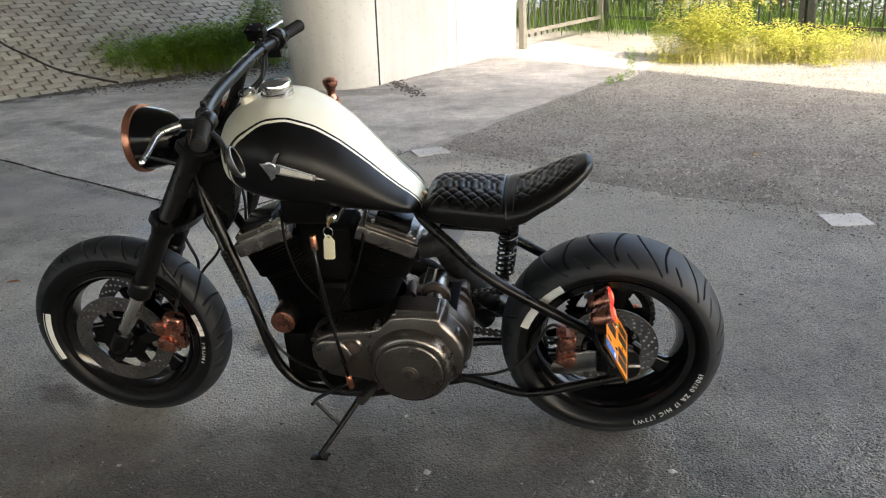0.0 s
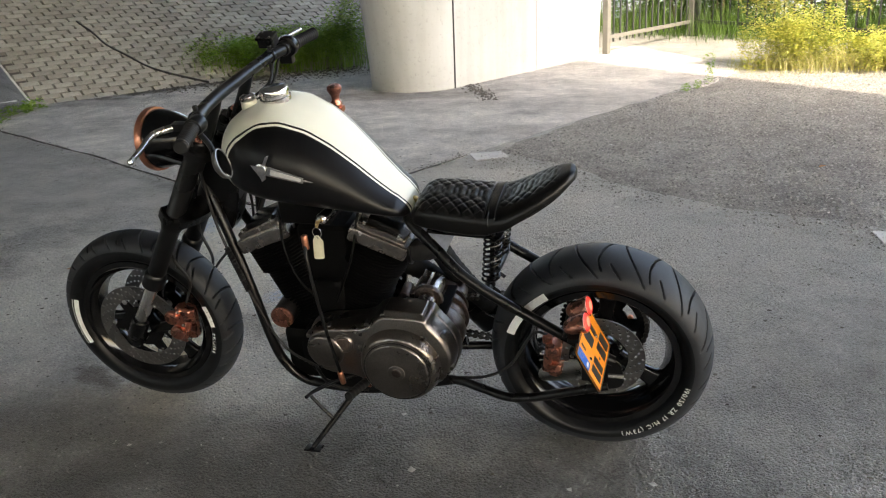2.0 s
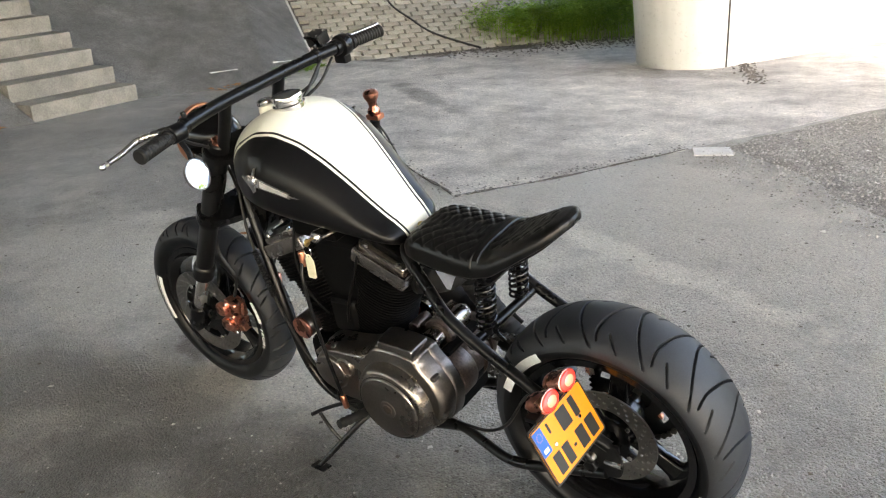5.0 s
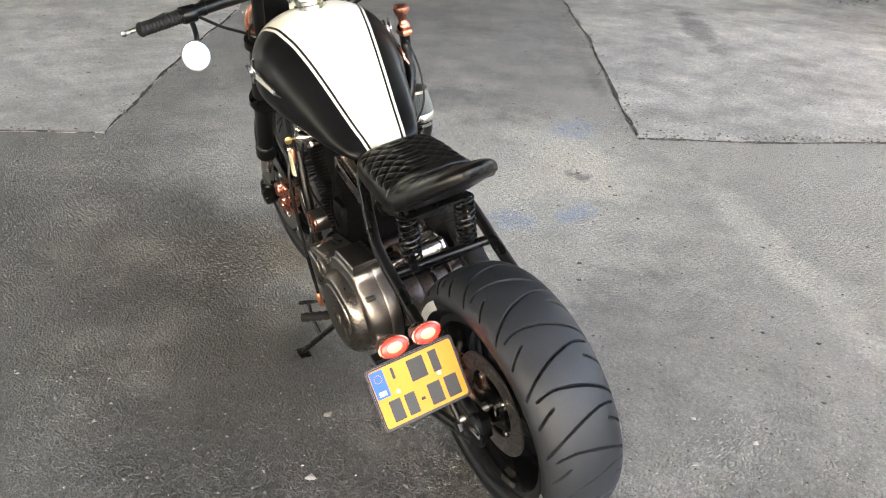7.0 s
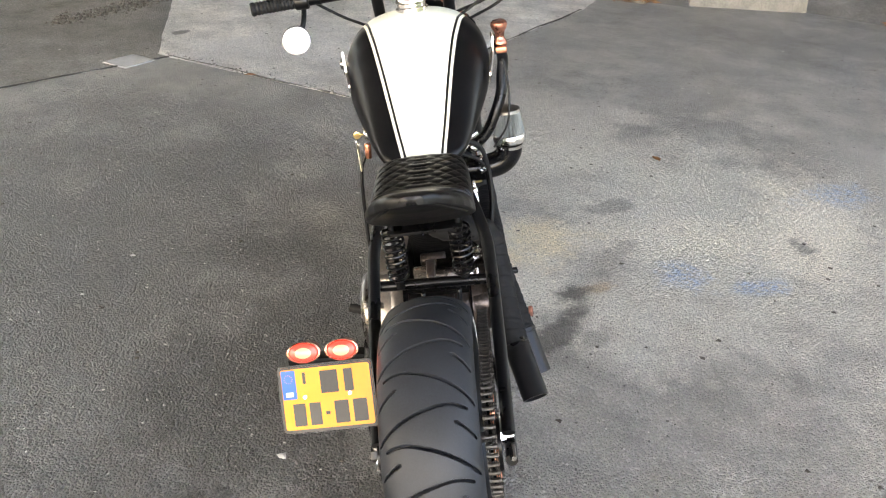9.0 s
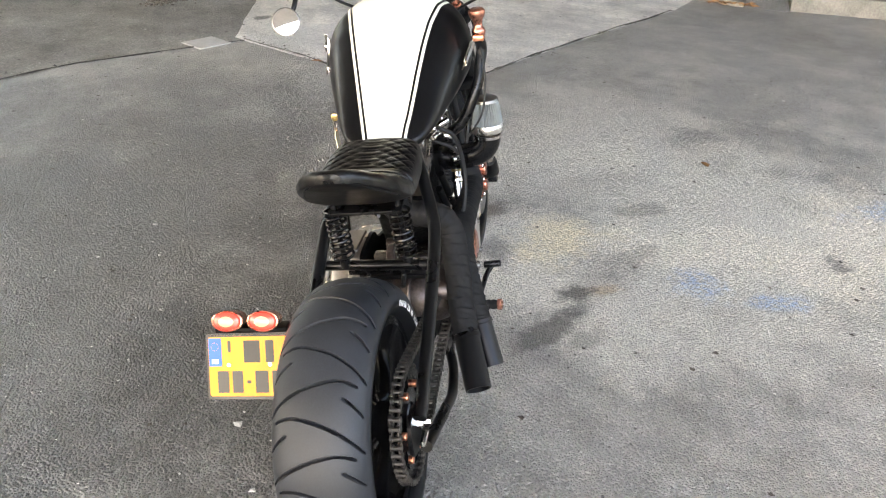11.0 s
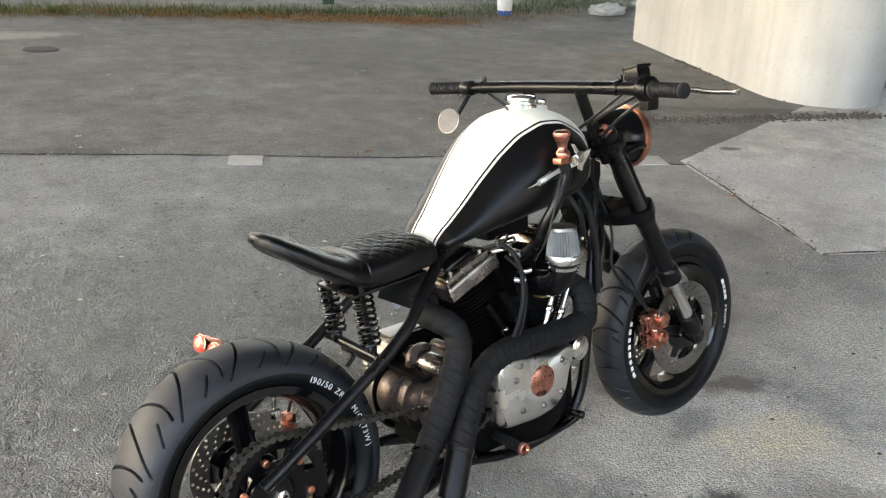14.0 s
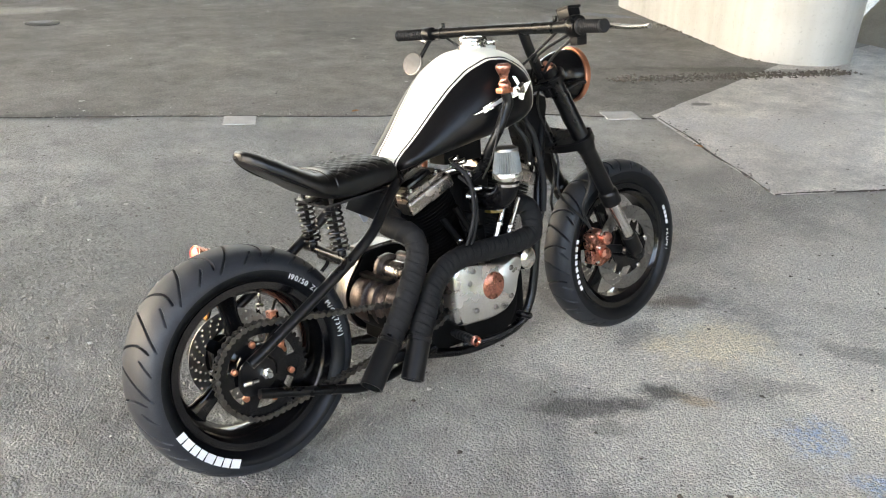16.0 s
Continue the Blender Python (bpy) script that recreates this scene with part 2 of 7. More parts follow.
def letters(text, size, depth=0.0006):
    """Meshes of single characters with their widths."""
    out = []
    for ch in text:
        cu = bpy.data.curves.new("glyph", 'FONT')
        cu.body, cu.size, cu.extrude = ch if ch != " " else "-", size, depth
        ob = bpy.data.objects.new("glyph", cu)
        scene.collection.objects.link(ob)
        bpy.context.view_layer.update()
        me = bpy.data.meshes.new_from_object(ob.evaluated_get(bpy.context.evaluated_depsgraph_get()))
        xs = [v.co.x for v in me.vertices]
        lo, hi = min(xs), max(xs)
        bm = bmesh.new()
        if ch != " ":
            bm.from_mesh(me)
            bmesh.ops.translate(bm, verts=bm.verts, vec=(-(lo + hi) / 2, 0, 0))
        out.append((bm, (hi - lo) if ch != " " else size * 0.25))
        bpy.data.meshes.remove(me)
        bpy.data.objects.remove(ob)
        bpy.data.curves.remove(cu)
    return out


# ---- the motorcycle: x forward, y to its left, z up, rear axle over the origin ----
bike = new("motorcycle")
bike.matrix_world = pose(0.195, 0.190, 0.0, -10.5, 0, 2.0)
tagged(bike, "black and ivory custom bobber motorcycle leaning on its side stand", "motorcycle")
FRONT = Matrix.Translation((-0.012, -0.012, 0.004)) @ Matrix.Translation((1.22, 0, 0.79)) @ Matrix.Rotation(radians(-0.8), 4, Vector((-0.5, 0, 0.866))) @ Matrix.Translation((-1.22, 0, -0.79))


def steered(bm):
    if isinstance(bm, tuple):
        return [FRONT @ Vector(v) for v in bm[0]], bm[1]
    bmesh.ops.transform(bm, matrix=FRONT, verts=bm.verts)
    return bm


def tyre(c, R, width, rb, halves, nt, nw):
    """A tyre with sweeping grooves cut from the crown to each shoulder, long and short by turns."""
    hw, rm = width / 2, rb + 0.42 * (R - rb)
    phi = np.concatenate([np.linspace(-150, -78, 9), np.linspace(-74, 74, nw), np.linspace(78, 150, 9)])
    a = np.radians(phi)
    y = hw * np.sign(np.sin(a)) * np.abs(np.sin(a)) ** 0.93
    top = np.cos(a) >= 0
    r = np.where(top, rm + (R - rm) * np.abs(np.cos(a)) ** 0.84, rm - (rm - rb) * np.abs(np.cos(a)))
    w = np.clip(phi / 74.0, -1.2, 1.2)
    th = np.linspace(0, 2 * np.pi, nt, endpoint=False)
    T, W = np.meshgrid(th, w, indexing="ij")
    step = 2 * np.pi / halves
    cut = np.zeros_like(T)
    for side in (1, -1):
        U = W * side
        line = 0.080 * np.clip((U + 0.3) / 1.3, 0, 2) ** 1.5 + 0.016 * np.clip((-0.3 - U) / 0.5, 0, 2) ** 2
        for k in range(halves):
            lo, hi = ((-0.72, 0.95), (0.42, 0.92))[k % 2]
            centre = (k + (1.0 if side < 0 else 0.0)) * step + line * hw / 0.1 / R
            d = np.abs((T - centre + np.pi) % (2 * np.pi) - np.pi) * R
            g = np.clip(2.2 * (1 - d / 0.0031), 0, 1) * np.clip((U - lo) / 0.06, 0, 1) * np.clip((hi - U) / 0.06, 0, 1)
            cut = np.maximum(cut, g)
    rr = r[None, :] - cut * 0.011
    X, Z, Y = c[0] + rr * np.cos(T), c[2] + rr * np.sin(T), c[1] + np.broadcast_to(y, T.shape) * (1 - 0.012 * cut)
    verts = np.stack([X, Y, Z], -1).reshape(-1, 3)
    m = len(w)
    i, j = np.meshgrid(np.arange(nt), np.arange(m - 1), indexing="ij")
    i2 = (i + 1) % nt
    faces = np.stack([i * m + j, i2 * m + j, i2 * m + j + 1, i * m + j + 1], -1).reshape(-1, 4)
    return verts.tolist(), faces.tolist()


def rim(c, rb, width, hub, spokes, depth):
    """A cast three-spoke wheel."""
    h = width / 2
    prof = [(rb + 0.008, -h), (rb + 0.008, -h + 0.006), (rb - 0.006, -h + 0.010), (rb - 0.012, -h + 0.03), (rb - 0.026, -0.02), (rb - 0.026, 0.02),
            (rb - 0.012, h - 0.03), (rb - 0.006, h - 0.010), (rb + 0.008, h - 0.006), (rb + 0.008, h), (rb - 0.012, h), (rb - 0.020, h - 0.012),
            (rb - 0.034, 0.03), (rb - 0.040, 0.0), (rb - 0.034, -0.03), (rb - 0.020, -h + 0.012), (rb - 0.012, -h)]
    bm = lathe(bmesh.new(), prof, along(c, (0, -1, 0)), 96, closed=True)
    bms = [lathe(bmesh.new(), [(0, -hub[1]), (hub[0] * 0.7, -hub[1]), (hub[0] * 0.75, -hub[1] * 0.6), (hub[0], -hub[1] * 0.5), (hub[0], hub[1] * 0.5), (hub[0] * 0.75, hub[1] * 0.6), (hub[0] * 0.7, hub[1]), (0, hub[1])], along(c, (0, -1, 0)), 40)]
    for deg in spokes:
        a = radians(deg)
        d, s = Vector((math.cos(a), 0, math.sin(a))), Vector((-math.sin(a), 0, math.cos(a)))
        b = bmesh.new()
        rings = []
        for q, wide, thick in ((0.02, 0.034, depth), (0.07, 0.027, depth * 0.9), (rb * 0.6, 0.022, depth * 0.8), (rb - 0.05, 0.028, depth * 0.85), (rb - 0.03, 0.045, depth)):
            ring = []
            for k in range(16):
                f = 2 * math.pi * k / 16
                cx, cy = math.cos(f), math.sin(f)
                ring.append(b.verts.new(Vector(c) + d * q + s * wide * math.copysign(abs(cx) ** 0.5, cx) + Vector((0, thick * math.copysign(abs(cy) ** 0.5, cy), 0))))
            rings.append(ring)
        for r0, r1 in zip(rings, rings[1:]):
            for k in range(16):
                b.faces.new((r0[k], r0[(k + 1) % 16], r1[(k + 1) % 16], r1[k]))
        b.faces.new(rings[0])
        b.faces.new(rings[-1])
        bms.append(b)
    return bm, bms


def wheel(name, c, rb, width, hub, spokes, depth, label, turn):
    barrel, rest = rim(c, rb, width, hub, spokes, depth)
    ob = part(name, turn(barrel), M_WHEEL, bike, label)
    for k, b in enumerate(rest):
        part("spoke" if k else "hub", turn(b), M_WHEEL, ob)
    return ob


def brake_disc(c, y, r_out, r_in, rows, per, sign):
    holes = [circle(r_in, 48)]
    for i, rr in enumerate(rows):
        for k in range(per):
            a = 2 * math.pi * (k + 0.5 * (i % 2) + 0.15 * i) / per
            holes.append(circle(0.0042, 7, rr * math.cos(a), rr * math.sin(a)))
    m = Matrix.Translation((c[0], 0, c[2])) @ (left_at(y) if sign > 0 else right_at(y))
    return plate(circle(r_out, 72), holes, 0.005, m)


def disc_carrier(c, y, r, sign, arms=5):
    pts = []
    for k in range(arms * 8):
        a = 2 * math.pi * k / (arms * 8)
        pts.append(((r if k % 8 in (0, 1, 7) else r * 0.68) * math.cos(a), (r if k % 8 in (0, 1, 7) else r * 0.68) * math.sin(a)))
    m = Matrix.Translation((c[0], 0, c[2])) @ (left_at(y) if sign > 0 else right_at(y))
    return plate(pts, [circle(0.03, 20)], 0.006, m)


def arc_marks(parent, what, c, side, y, r, start, end, size, move=None, name="tyre_lettering"):
    """Characters, or plain blocks where what is a number, round a sidewall, tops outward."""
    lab = "white paint markings on the tyre sidewall"
    if isinstance(what, int):
        bms, widths = [], []
        for k in range(what):
            w = size * (0.62 if k % 3 else 0.78)
            b = bmesh.new()
            bmesh.ops.create_cube(b, size=1.0, matrix=Matrix.Translation((0, size * 0.36, 0)) @ Matrix.Diagonal((w, size * 0.74, 0.0012, 1)))
            bms.append(b)
            widths.append(w)
    else:
        got = letters(what, size)
        bms, widths = [g[0] for g in got], [g[1] for g in got]
    total = sum(widths)
    gap = (abs(radians(end - start)) * r - total) / max(1, len(widths) - 1)
    at, out, way = 0.0, None, 1 if end > start else -1
    for b, w in zip(bms, widths):
        a = radians(start) + way * (at + w / 2) / r
        up = Vector((math.cos(a), 0, math.sin(a)))
        go = Vector((-math.sin(a), 0, math.cos(a))) * (1 if side > 0 else -1)
        m = Matrix.Identity(4)
        for col, v in enumerate((go, up, Vector((0, side, 0)))):
            m[0][col], m[1][col], m[2][col] = v
        m.translation = Vector(c) + up * r + Vector((0, side * y, 0))
        bmesh.ops.transform(b, matrix=m, verts=b.verts)
        out = merge(out, b) if out else b
        at += w + gap
    if move:
        bmesh.ops.transform(out, matrix=move, verts=out.verts)
    return part(name, out, M_WHITE, parent, lab, smooth=False)


def worn_tread(ob, c, r):
    """Gives the faces outside radius r the greyer rubber of the tread."""
    me = ob.data
    me.materials.append(M_RUBBER)
    co = np.empty(len(me.polygons) * 3)
    me.polygons.foreach_get("center", co)
    co = co.reshape(-1, 3)
    far = np.hypot(co[:, 0] - c[0], co[:, 2] - c[2]) > r
    me.polygons.foreach_set("material_index", far.astype(np.int32))
    return ob


# rear wheel
RC = (0.004, 0.009, 0.336)
rear = wheel("rear_wheel", RC, 0.233, 0.155, (0.062, 0.075), (98, 214, 334), 0.020, "black cast three-spoke rear wheel", lambda b: b)
worn_tread(part("tyre", tyre(RC, 0.331, 0.203, 0.230, 28, 1350, 52), M_SIDEWALL, rear, "wide black rubber tyre with sweeping grooves"), RC, 0.278)
arc_marks(rear, 8, RC, 1, 0.1012, 0.259, 20, 58, 0.033)
arc_marks(rear, "190/50 ZR 17 M/C (73W)", RC, 1, 0.1012, 0.261, 194, 254, 0.021)
arc_marks(rear, 8, RC, -1, 0.1012, 0.257, 249, 203, 0.034)
arc_marks(rear, "190/50 ZR 17 M/C (73W)", RC, -1, 0.1012, 0.261, 62, 4, 0.021)
disc = part("brake_disc", brake_disc(RC, 0.068, 0.137, 0.088, (0.098, 0.109, 0.120, 0.130), 22, 1), M_STEEL, bike, "drilled steel brake disc")
part("disc_carrier", disc_carrier(RC, 0.066, 0.094, 1), M_GLOSS, disc)
for k in range(5):
    a = 2 * math.pi * k / 5
    part("bolt", drum((RC[0] + 0.078 * math.cos(a), 0.072, RC[2] + 0.078 * math.sin(a)), (0, 1, 0), 0.007, 0.007, 0.001, 8), M_CHROME, disc)


def sprocket(cx, cz, y, r, teeth, windows):
    pts = []
    for k in range(teeth * 4):
        a = 2 * math.pi * k / (teeth * 4)
        rr = r + (0.0055 if k % 4 in (1, 2) else -0.002)
        pts.append((rr * math.cos(a), rr * math.sin(a)))
    holes = [circle(0.045, 24)]
    for k in range(windows):
        a0 = 2 * math.pi * (k + 0.5) / windows
        loop = [((r * 0.80) * math.cos(a0 + s), (r * 0.80) * math.sin(a0 + s)) for s in np.linspace(-0.30, 0.30, 7)]
        loop += [((r * 0.60) * math.cos(a0 + s), (r * 0.60) * math.sin(a0 + s)) for s in np.linspace(0.24, -0.24, 6)]
        holes.append(loop)
    return plate(pts, holes, 0.006, Matrix.Translation((cx, 0, cz)) @ right_at(y))


spro = part("sprocket", sprocket(RC[0], RC[2], -0.104, 0.132, 47, 6), M_GLOSS, bike, "black chain sprocket with cut windows")
for k in range(6):
    a = 2 * math.pi * k / 6 + radians(45)
    part("bolt", drum((RC[0] + 0.086 * math.cos(a), -0.108, RC[2] + 0.086 * math.sin(a)), (0, -1, 0), 0.0095, 0.012, 0.002, 12), M_COPPER, spro, "copper sprocket bolt")
part("axle_nut", turned([(0.0, 0.03), (0.009, 0.03), (0.009, 0.014), (0.016, 0.012), (0.018, 0.0), (0, 0)], (RC[0], -0.126, RC[2]), (0, -1, 0), 6), M_CHROME, rear, "chrome axle nut")
part("spindle", drum((RC[0], 0.165, RC[2]), (0, -1, 0), 0.012, 0.288, 0.002, 16), M_STEEL, rear)


# chain: links round both sprockets
def chain():
    r1, r2, p1, p2 = 0.135, 0.046, (RC[0], RC[2]), (0.60, 0.335)
    d = Vector((p2[0] - p1[0], p2[1] - p1[1]))
    base, off = math.atan2(d.y, d.x), math.acos((r1 - r2) / d.length)
    pts = []
    for a in np.linspace(base + off, base + 2 * math.pi - off, 40):
        pts.append((p1[0] + r1 * math.cos(a), p1[1] + r1 * math.sin(a)))
    for a in np.linspace(base - off, base + off, 14):
        pts.append((p2[0] + r2 * math.cos(a), p2[1] + r2 * math.sin(a)))
    pts.append(pts[0])
    pts = [Vector(p) for p in pts]
    length = [0.0]
    for a, b in zip(pts, pts[1:]):
        length.append(length[-1] + (b - a).length)
    n = 88
    bms = bmesh.new()
    place = [Vector((float(np.interp(s, length, [p.x for p in pts])), float(np.interp(s, length, [p.y for p in pts])))) for s in np.linspace(0, length[-1], n + 1)]
    for k in range(n):
        a, b = place[k], place[k + 1]
        mid, ang = (a + b) / 2, math.atan2((b - a).y, (b - a).x)
        wide = 0.0115 if k % 2 else 0.0075
        for sgn in (-1, 1):
            m = Matrix.Translation((mid.x, -0.107 + sgn * wide, mid.y)) @ Matrix.Rotation(-ang, 4, 'Y') @ Matrix.Diagonal((0.018, 0.0025, 0.0085, 1))
            bmesh.ops.create_cube(bms, size=1.0, matrix=m)
            for end in (a, b):
                bmesh.ops.create_cone(bms, cap_ends=True, segments=10, radius1=0.0082, radius2=0.0082, depth=0.0026, matrix=Matrix.Translation((end.x, -0.107 + sgn * wide, end.y)) @ Matrix.Rotation(radians(90), 4, 'X'))
        bmesh.ops.create_cone(bms, cap_ends=True, segments=8, radius1=0.0055, radius2=0.0055, depth=0.026, matrix=Matrix.Translation((a.x, -0.107, a.y)) @ Matrix.Rotation(radians(90), 4, 'X'))
    return bms


part("drive_chain", chain(), M_CHAIN, bike, "greasy steel drive chain", smooth=False)

# front wheel
FC = (1.562, 0.0, 0.322)
front = wheel("front_wheel", FC, 0.234, 0.102, (0.040, 0.055), (112, 232, 352), 0.016, "black cast three-spoke front wheel", steered)
worn_tread(part("tyre", steered(tyre(FC, 0.327, 0.130, 0.231, 30, 1150, 40)), M_SIDEWALL, front, "black rubber front tyre with sweeping grooves"), FRONT @ Vector(FC), 0.282)
arc_marks(front, 8, FC, 1, 0.0642, 0.254, -22, 18, 0.034, FRONT)
arc_marks(front, 4, FC, 1, 0.0642, 0.256, 160, 178, 0.028, FRONT)
arc_marks(front, "FRONT", FC, 1, 0.0638, 0.254, 184, 203, 0.022, FRONT)
arc_marks(front, 8, FC, -1, 0.0638, 0.254, 206, 162, 0.024, FRONT)
arc_marks(front, 4, FC, -1, 0.0638, 0.254, 26, 8, 0.024, FRONT)
arc_marks(front, "FRONT", FC, -1, 0.0638, 0.254, 3, -16, 0.022, FRONT)
for sgn in (1, -1):
    y = sgn * 0.073
    d = part("brake_disc", steered(brake_disc(FC, y, 0.160, 0.110, (0.121, 0.132, 0.142, 0.152), 24, sgn)), M_STEEL, bike, "drilled steel brake disc")
    part("disc_carrier", steered(disc_carrier(FC, y - sgn * 0.003, 0.113, sgn, 6)), M_GLOSS, d)
    for k in range(6):
        a = 2 * math.pi * k / 6 + 0.12
        part("bobbin", steered(drum((FC[0] + 0.106 * math.cos(a), y + sgn * 0.003, FC[2] + 0.106 * math.sin(a)), (0, sgn, 0), 0.010, 0.006, 0.002, 14)), M_CHROME, d)
part("spindle", steered(drum((1.562, 0.135, 0.308), (0, -1, 0), 0.012, 0.27, 0.002, 16)), M_STEEL, front)

# fork: black upper tubes, bright inner tubes, axle clamps
FD = Vector((0.505, 0, -0.863))


def on_fork(s, y):
    return Vector((1.142, y, 1.035)) + FD * s


for sgn in (1, -1):
    y = 0.121 * sgn
    leg = part("fork_leg", steered(turned([(0, 0), (0.024, 0), (0.0275, 0.004), (0.0275, 0.10), (0.0295, 0.105), (0.0295, 0.30), (0.033, 0.305), (0.0335, 0.335), (0.029, 0.345), (0.0285, 0.532), (0.034, 0.538), (0.036, 0.547), (0.034, 0.567), (0.036, 0.574), (0.035, 0.588), (0.026, 0.594), (0, 0.594)], on_fork(0, y), FD, 32)), M_BLACK, bike, "black upper fork tube")
    part("inner_tube", steered(drum(on_fork(0.588, y), FD, 0.0215, 0.187, 0.002, 28)), M_ALU, leg, "bright bare metal inner fork tube")
    part("axle_clamp", steered(merge(turned([(0, 0), (0.027, 0), (0.030, 0.01), (0.030, 0.07), (0.022, 0.085), (0, 0.085)], on_fork(0.755, y), FD, 24), drum((1.562, y + sgn * 0.022, 0.308), (0, -sgn, 0), 0.028, 0.05, 0.004, 24))), M_BLACK, leg)
    part("fork_cap", steered(turned([(0, 0.022), (0.008, 0.022), (0.010, 0.012), (0.019, 0.010), (0.022, 0.0), (0, 0)], on_fork(0.0, y), -FD, 6)), M_COPPERP, leg, "copper coloured hex fork cap")
    # brake caliper: two bolted halves with piston bosses, behind the leg
    cal = part("brake_caliper", steered(merge(
        block((0.056, 0.05, 0.135), Matrix.Translation((1.385, sgn * 0.088, 0.365)) @ Matrix.Rotation(radians(-18), 4, 'Y'), 0.012, 3),
        drum((1.405, sgn * 0.108, 0.398), (0, sgn, 0), 0.025, 0.020, 0.005, 20), drum((1.398, sgn * 0.108, 0.340), (0, sgn, 0), 0.025, 0.020, 0.005, 20),
        block((0.03, 0.036, 0.05), Matrix.Translation((1.352, sgn * 0.086, 0.39)), 0.008, 2), block((0.03, 0.036, 0.05), Matrix.Translation((1.355, sgn * 0.086, 0.335)), 0.008, 2))), M_COPPERP, bike, "copper painted brake caliper")
    for z in (0.318, 0.37, 0.42):
        part("bolt", steered(drum((1.368 + (z - 0.365) * 0.2, sgn * 0.112, z), (0, sgn, 0), 0.007, 0.010, 0.002, 8)), M_CHROME, cal)
    part("caliper_bracket", steered(block((0.13, 0.012, 0.030), Matrix.Translation((1.455, sgn * 0.092, 0.345)) @ Matrix.Rotation(radians(16), 4, 'Y'), 0.004)), M_BLACK, cal)
    part("brake_hose", steered(tube([(1.36, sgn * 0.085, 0.44), (1.33, sgn * 0.08, 0.52), (1.36, sgn * 0.09, 0.62), (1.33, sgn * 0.075, 0.74), (1.27, sgn * 0.05, 0.86), (1.20, sgn * 0.06, 1.02)], 0.005, 8)), M_CABLE, bike)


def yoke(s, wide, thick, back):
    m = Matrix.Translation(on_fork(s, 0)) @ Matrix.Rotation(radians(30), 4, 'Y').inverted()
    out = rounded([(0.042, 0.11), (0.045, 0.135), (0.0, 0.165), (-0.04, 0.14), (-back, 0.05), (-back, -0.05), (-0.04, -0.14), (0.0, -0.165), (0.045, -0.135), (0.042, -0.11), (0.03, -0.05), (0.03, 0.05)], 4)
    return plate(out, [], thick, m, 0.003)


part("top_yoke", steered(yoke(0.055, 0.3, 0.028, 0.07)), M_BLACK, bike, "black fork yoke")
part("lower_yoke", steered(yoke(0.315, 0.3, 0.034, 0.07)), M_BLACK, bike, "black fork yoke")
part("steering_stem", tube([on_fork(0.02, 0) + Vector((-0.055, 0, 0)), on_fork(0.32, 0) + Vector((-0.055, 0, 0))], 0.032, 20, 2), M_BLACK, bike)

# headlight: bucket, copper ring, glass
HL = Vector((1.354, -0.014, 0.990))
HD = Vector((0.985, -0.05, -0.06)).normalized()
head = part("headlight", turned([(0, -0.150), (0.02, -0.147), (0.045, -0.132), (0.066, -0.105), (0.081, -0.070), (0.089, -0.034), (0.092, -0.005), (0.092, 0.0), (0.0, 0.0)], HL, HD, 48), M_GLOSS, bike, "black bullet headlight with a copper rim")
part("rim", turned([(0.090, -0.012), (0.097, -0.012), (0.099, 0.0), (0.097, 0.010), (0.090, 0.014), (0.086, 0.010)], HL, HD, 48), M_COPPER, head, "copper headlight ring")
part("glass", turned([(0.088, 0.006), (0.06, 0.016), (0.03, 0.020), (0, 0.021)], HL, HD, 48), M_LENS, head)
for sgn in (1, -1):
    part("bracket", steered(tube([on_fork(0.10, 0.105 * sgn) + Vector((0.02, 0, 0)), (1.30, 0.10 * sgn, 0.97), (1.36, 0.083 * sgn, 0.965)], 0.009, 8)), M_BLACK, head)

# handlebar on two risers, grips, levers, mirror, controls
BAR = [(-0.508, 0.990), (-0.44, 1.004), (-0.37, 1.022), (-0.29, 1.041), (-0.18, 1.050), (0.10, 1.050), (0.20, 1.040), (0.28, 1.020), (0.36, 0.992), (0.445, 0.966)]


def on_bar(y):
    return Vector((float(np.interp(y, [b[0] for b in BAR], [b[1] for b in BAR])), y, 1.168))


bar = part("handlebar", tube([on_bar(y) for y in np.linspace(0.345, -0.40, 9)], 0.0180, 20, 4), M_BLACK, bike, "straight black handlebar on two risers")
for sgn in (1, -1):
    part("riser", tube([on_bar(0.105 * sgn), (1.085, 0.105 * sgn, 1.09), (1.14, 0.103 * sgn, 0.99), (1.165, 0.102 * sgn, 0.945)], 0.0175, 16, 3), M_BLACK, bar)


def grip(y0, y1, rings):
    prof = []
    n = rings * 4
    length = abs(y1 - y0)
    for k in range(n + 1):
        h = length * (0.14 + 0.76 * k / n)
        prof.append((0.0172 + (0.0022 if k % 4 in (1, 2) else 0.0), h))
    prof = [(0, 0), (0.019, 0.0), (0.0235, 0.003), (0.0235, 0.010), (0.018, 0.014)] + prof + [(0.0195, length * 0.92), (0.0200, length - 0.004), (0.016, length), (0, length)]
    return turned(prof, on_bar(y0), (on_bar(y1) - on_bar(y0)).normalized(), 24)


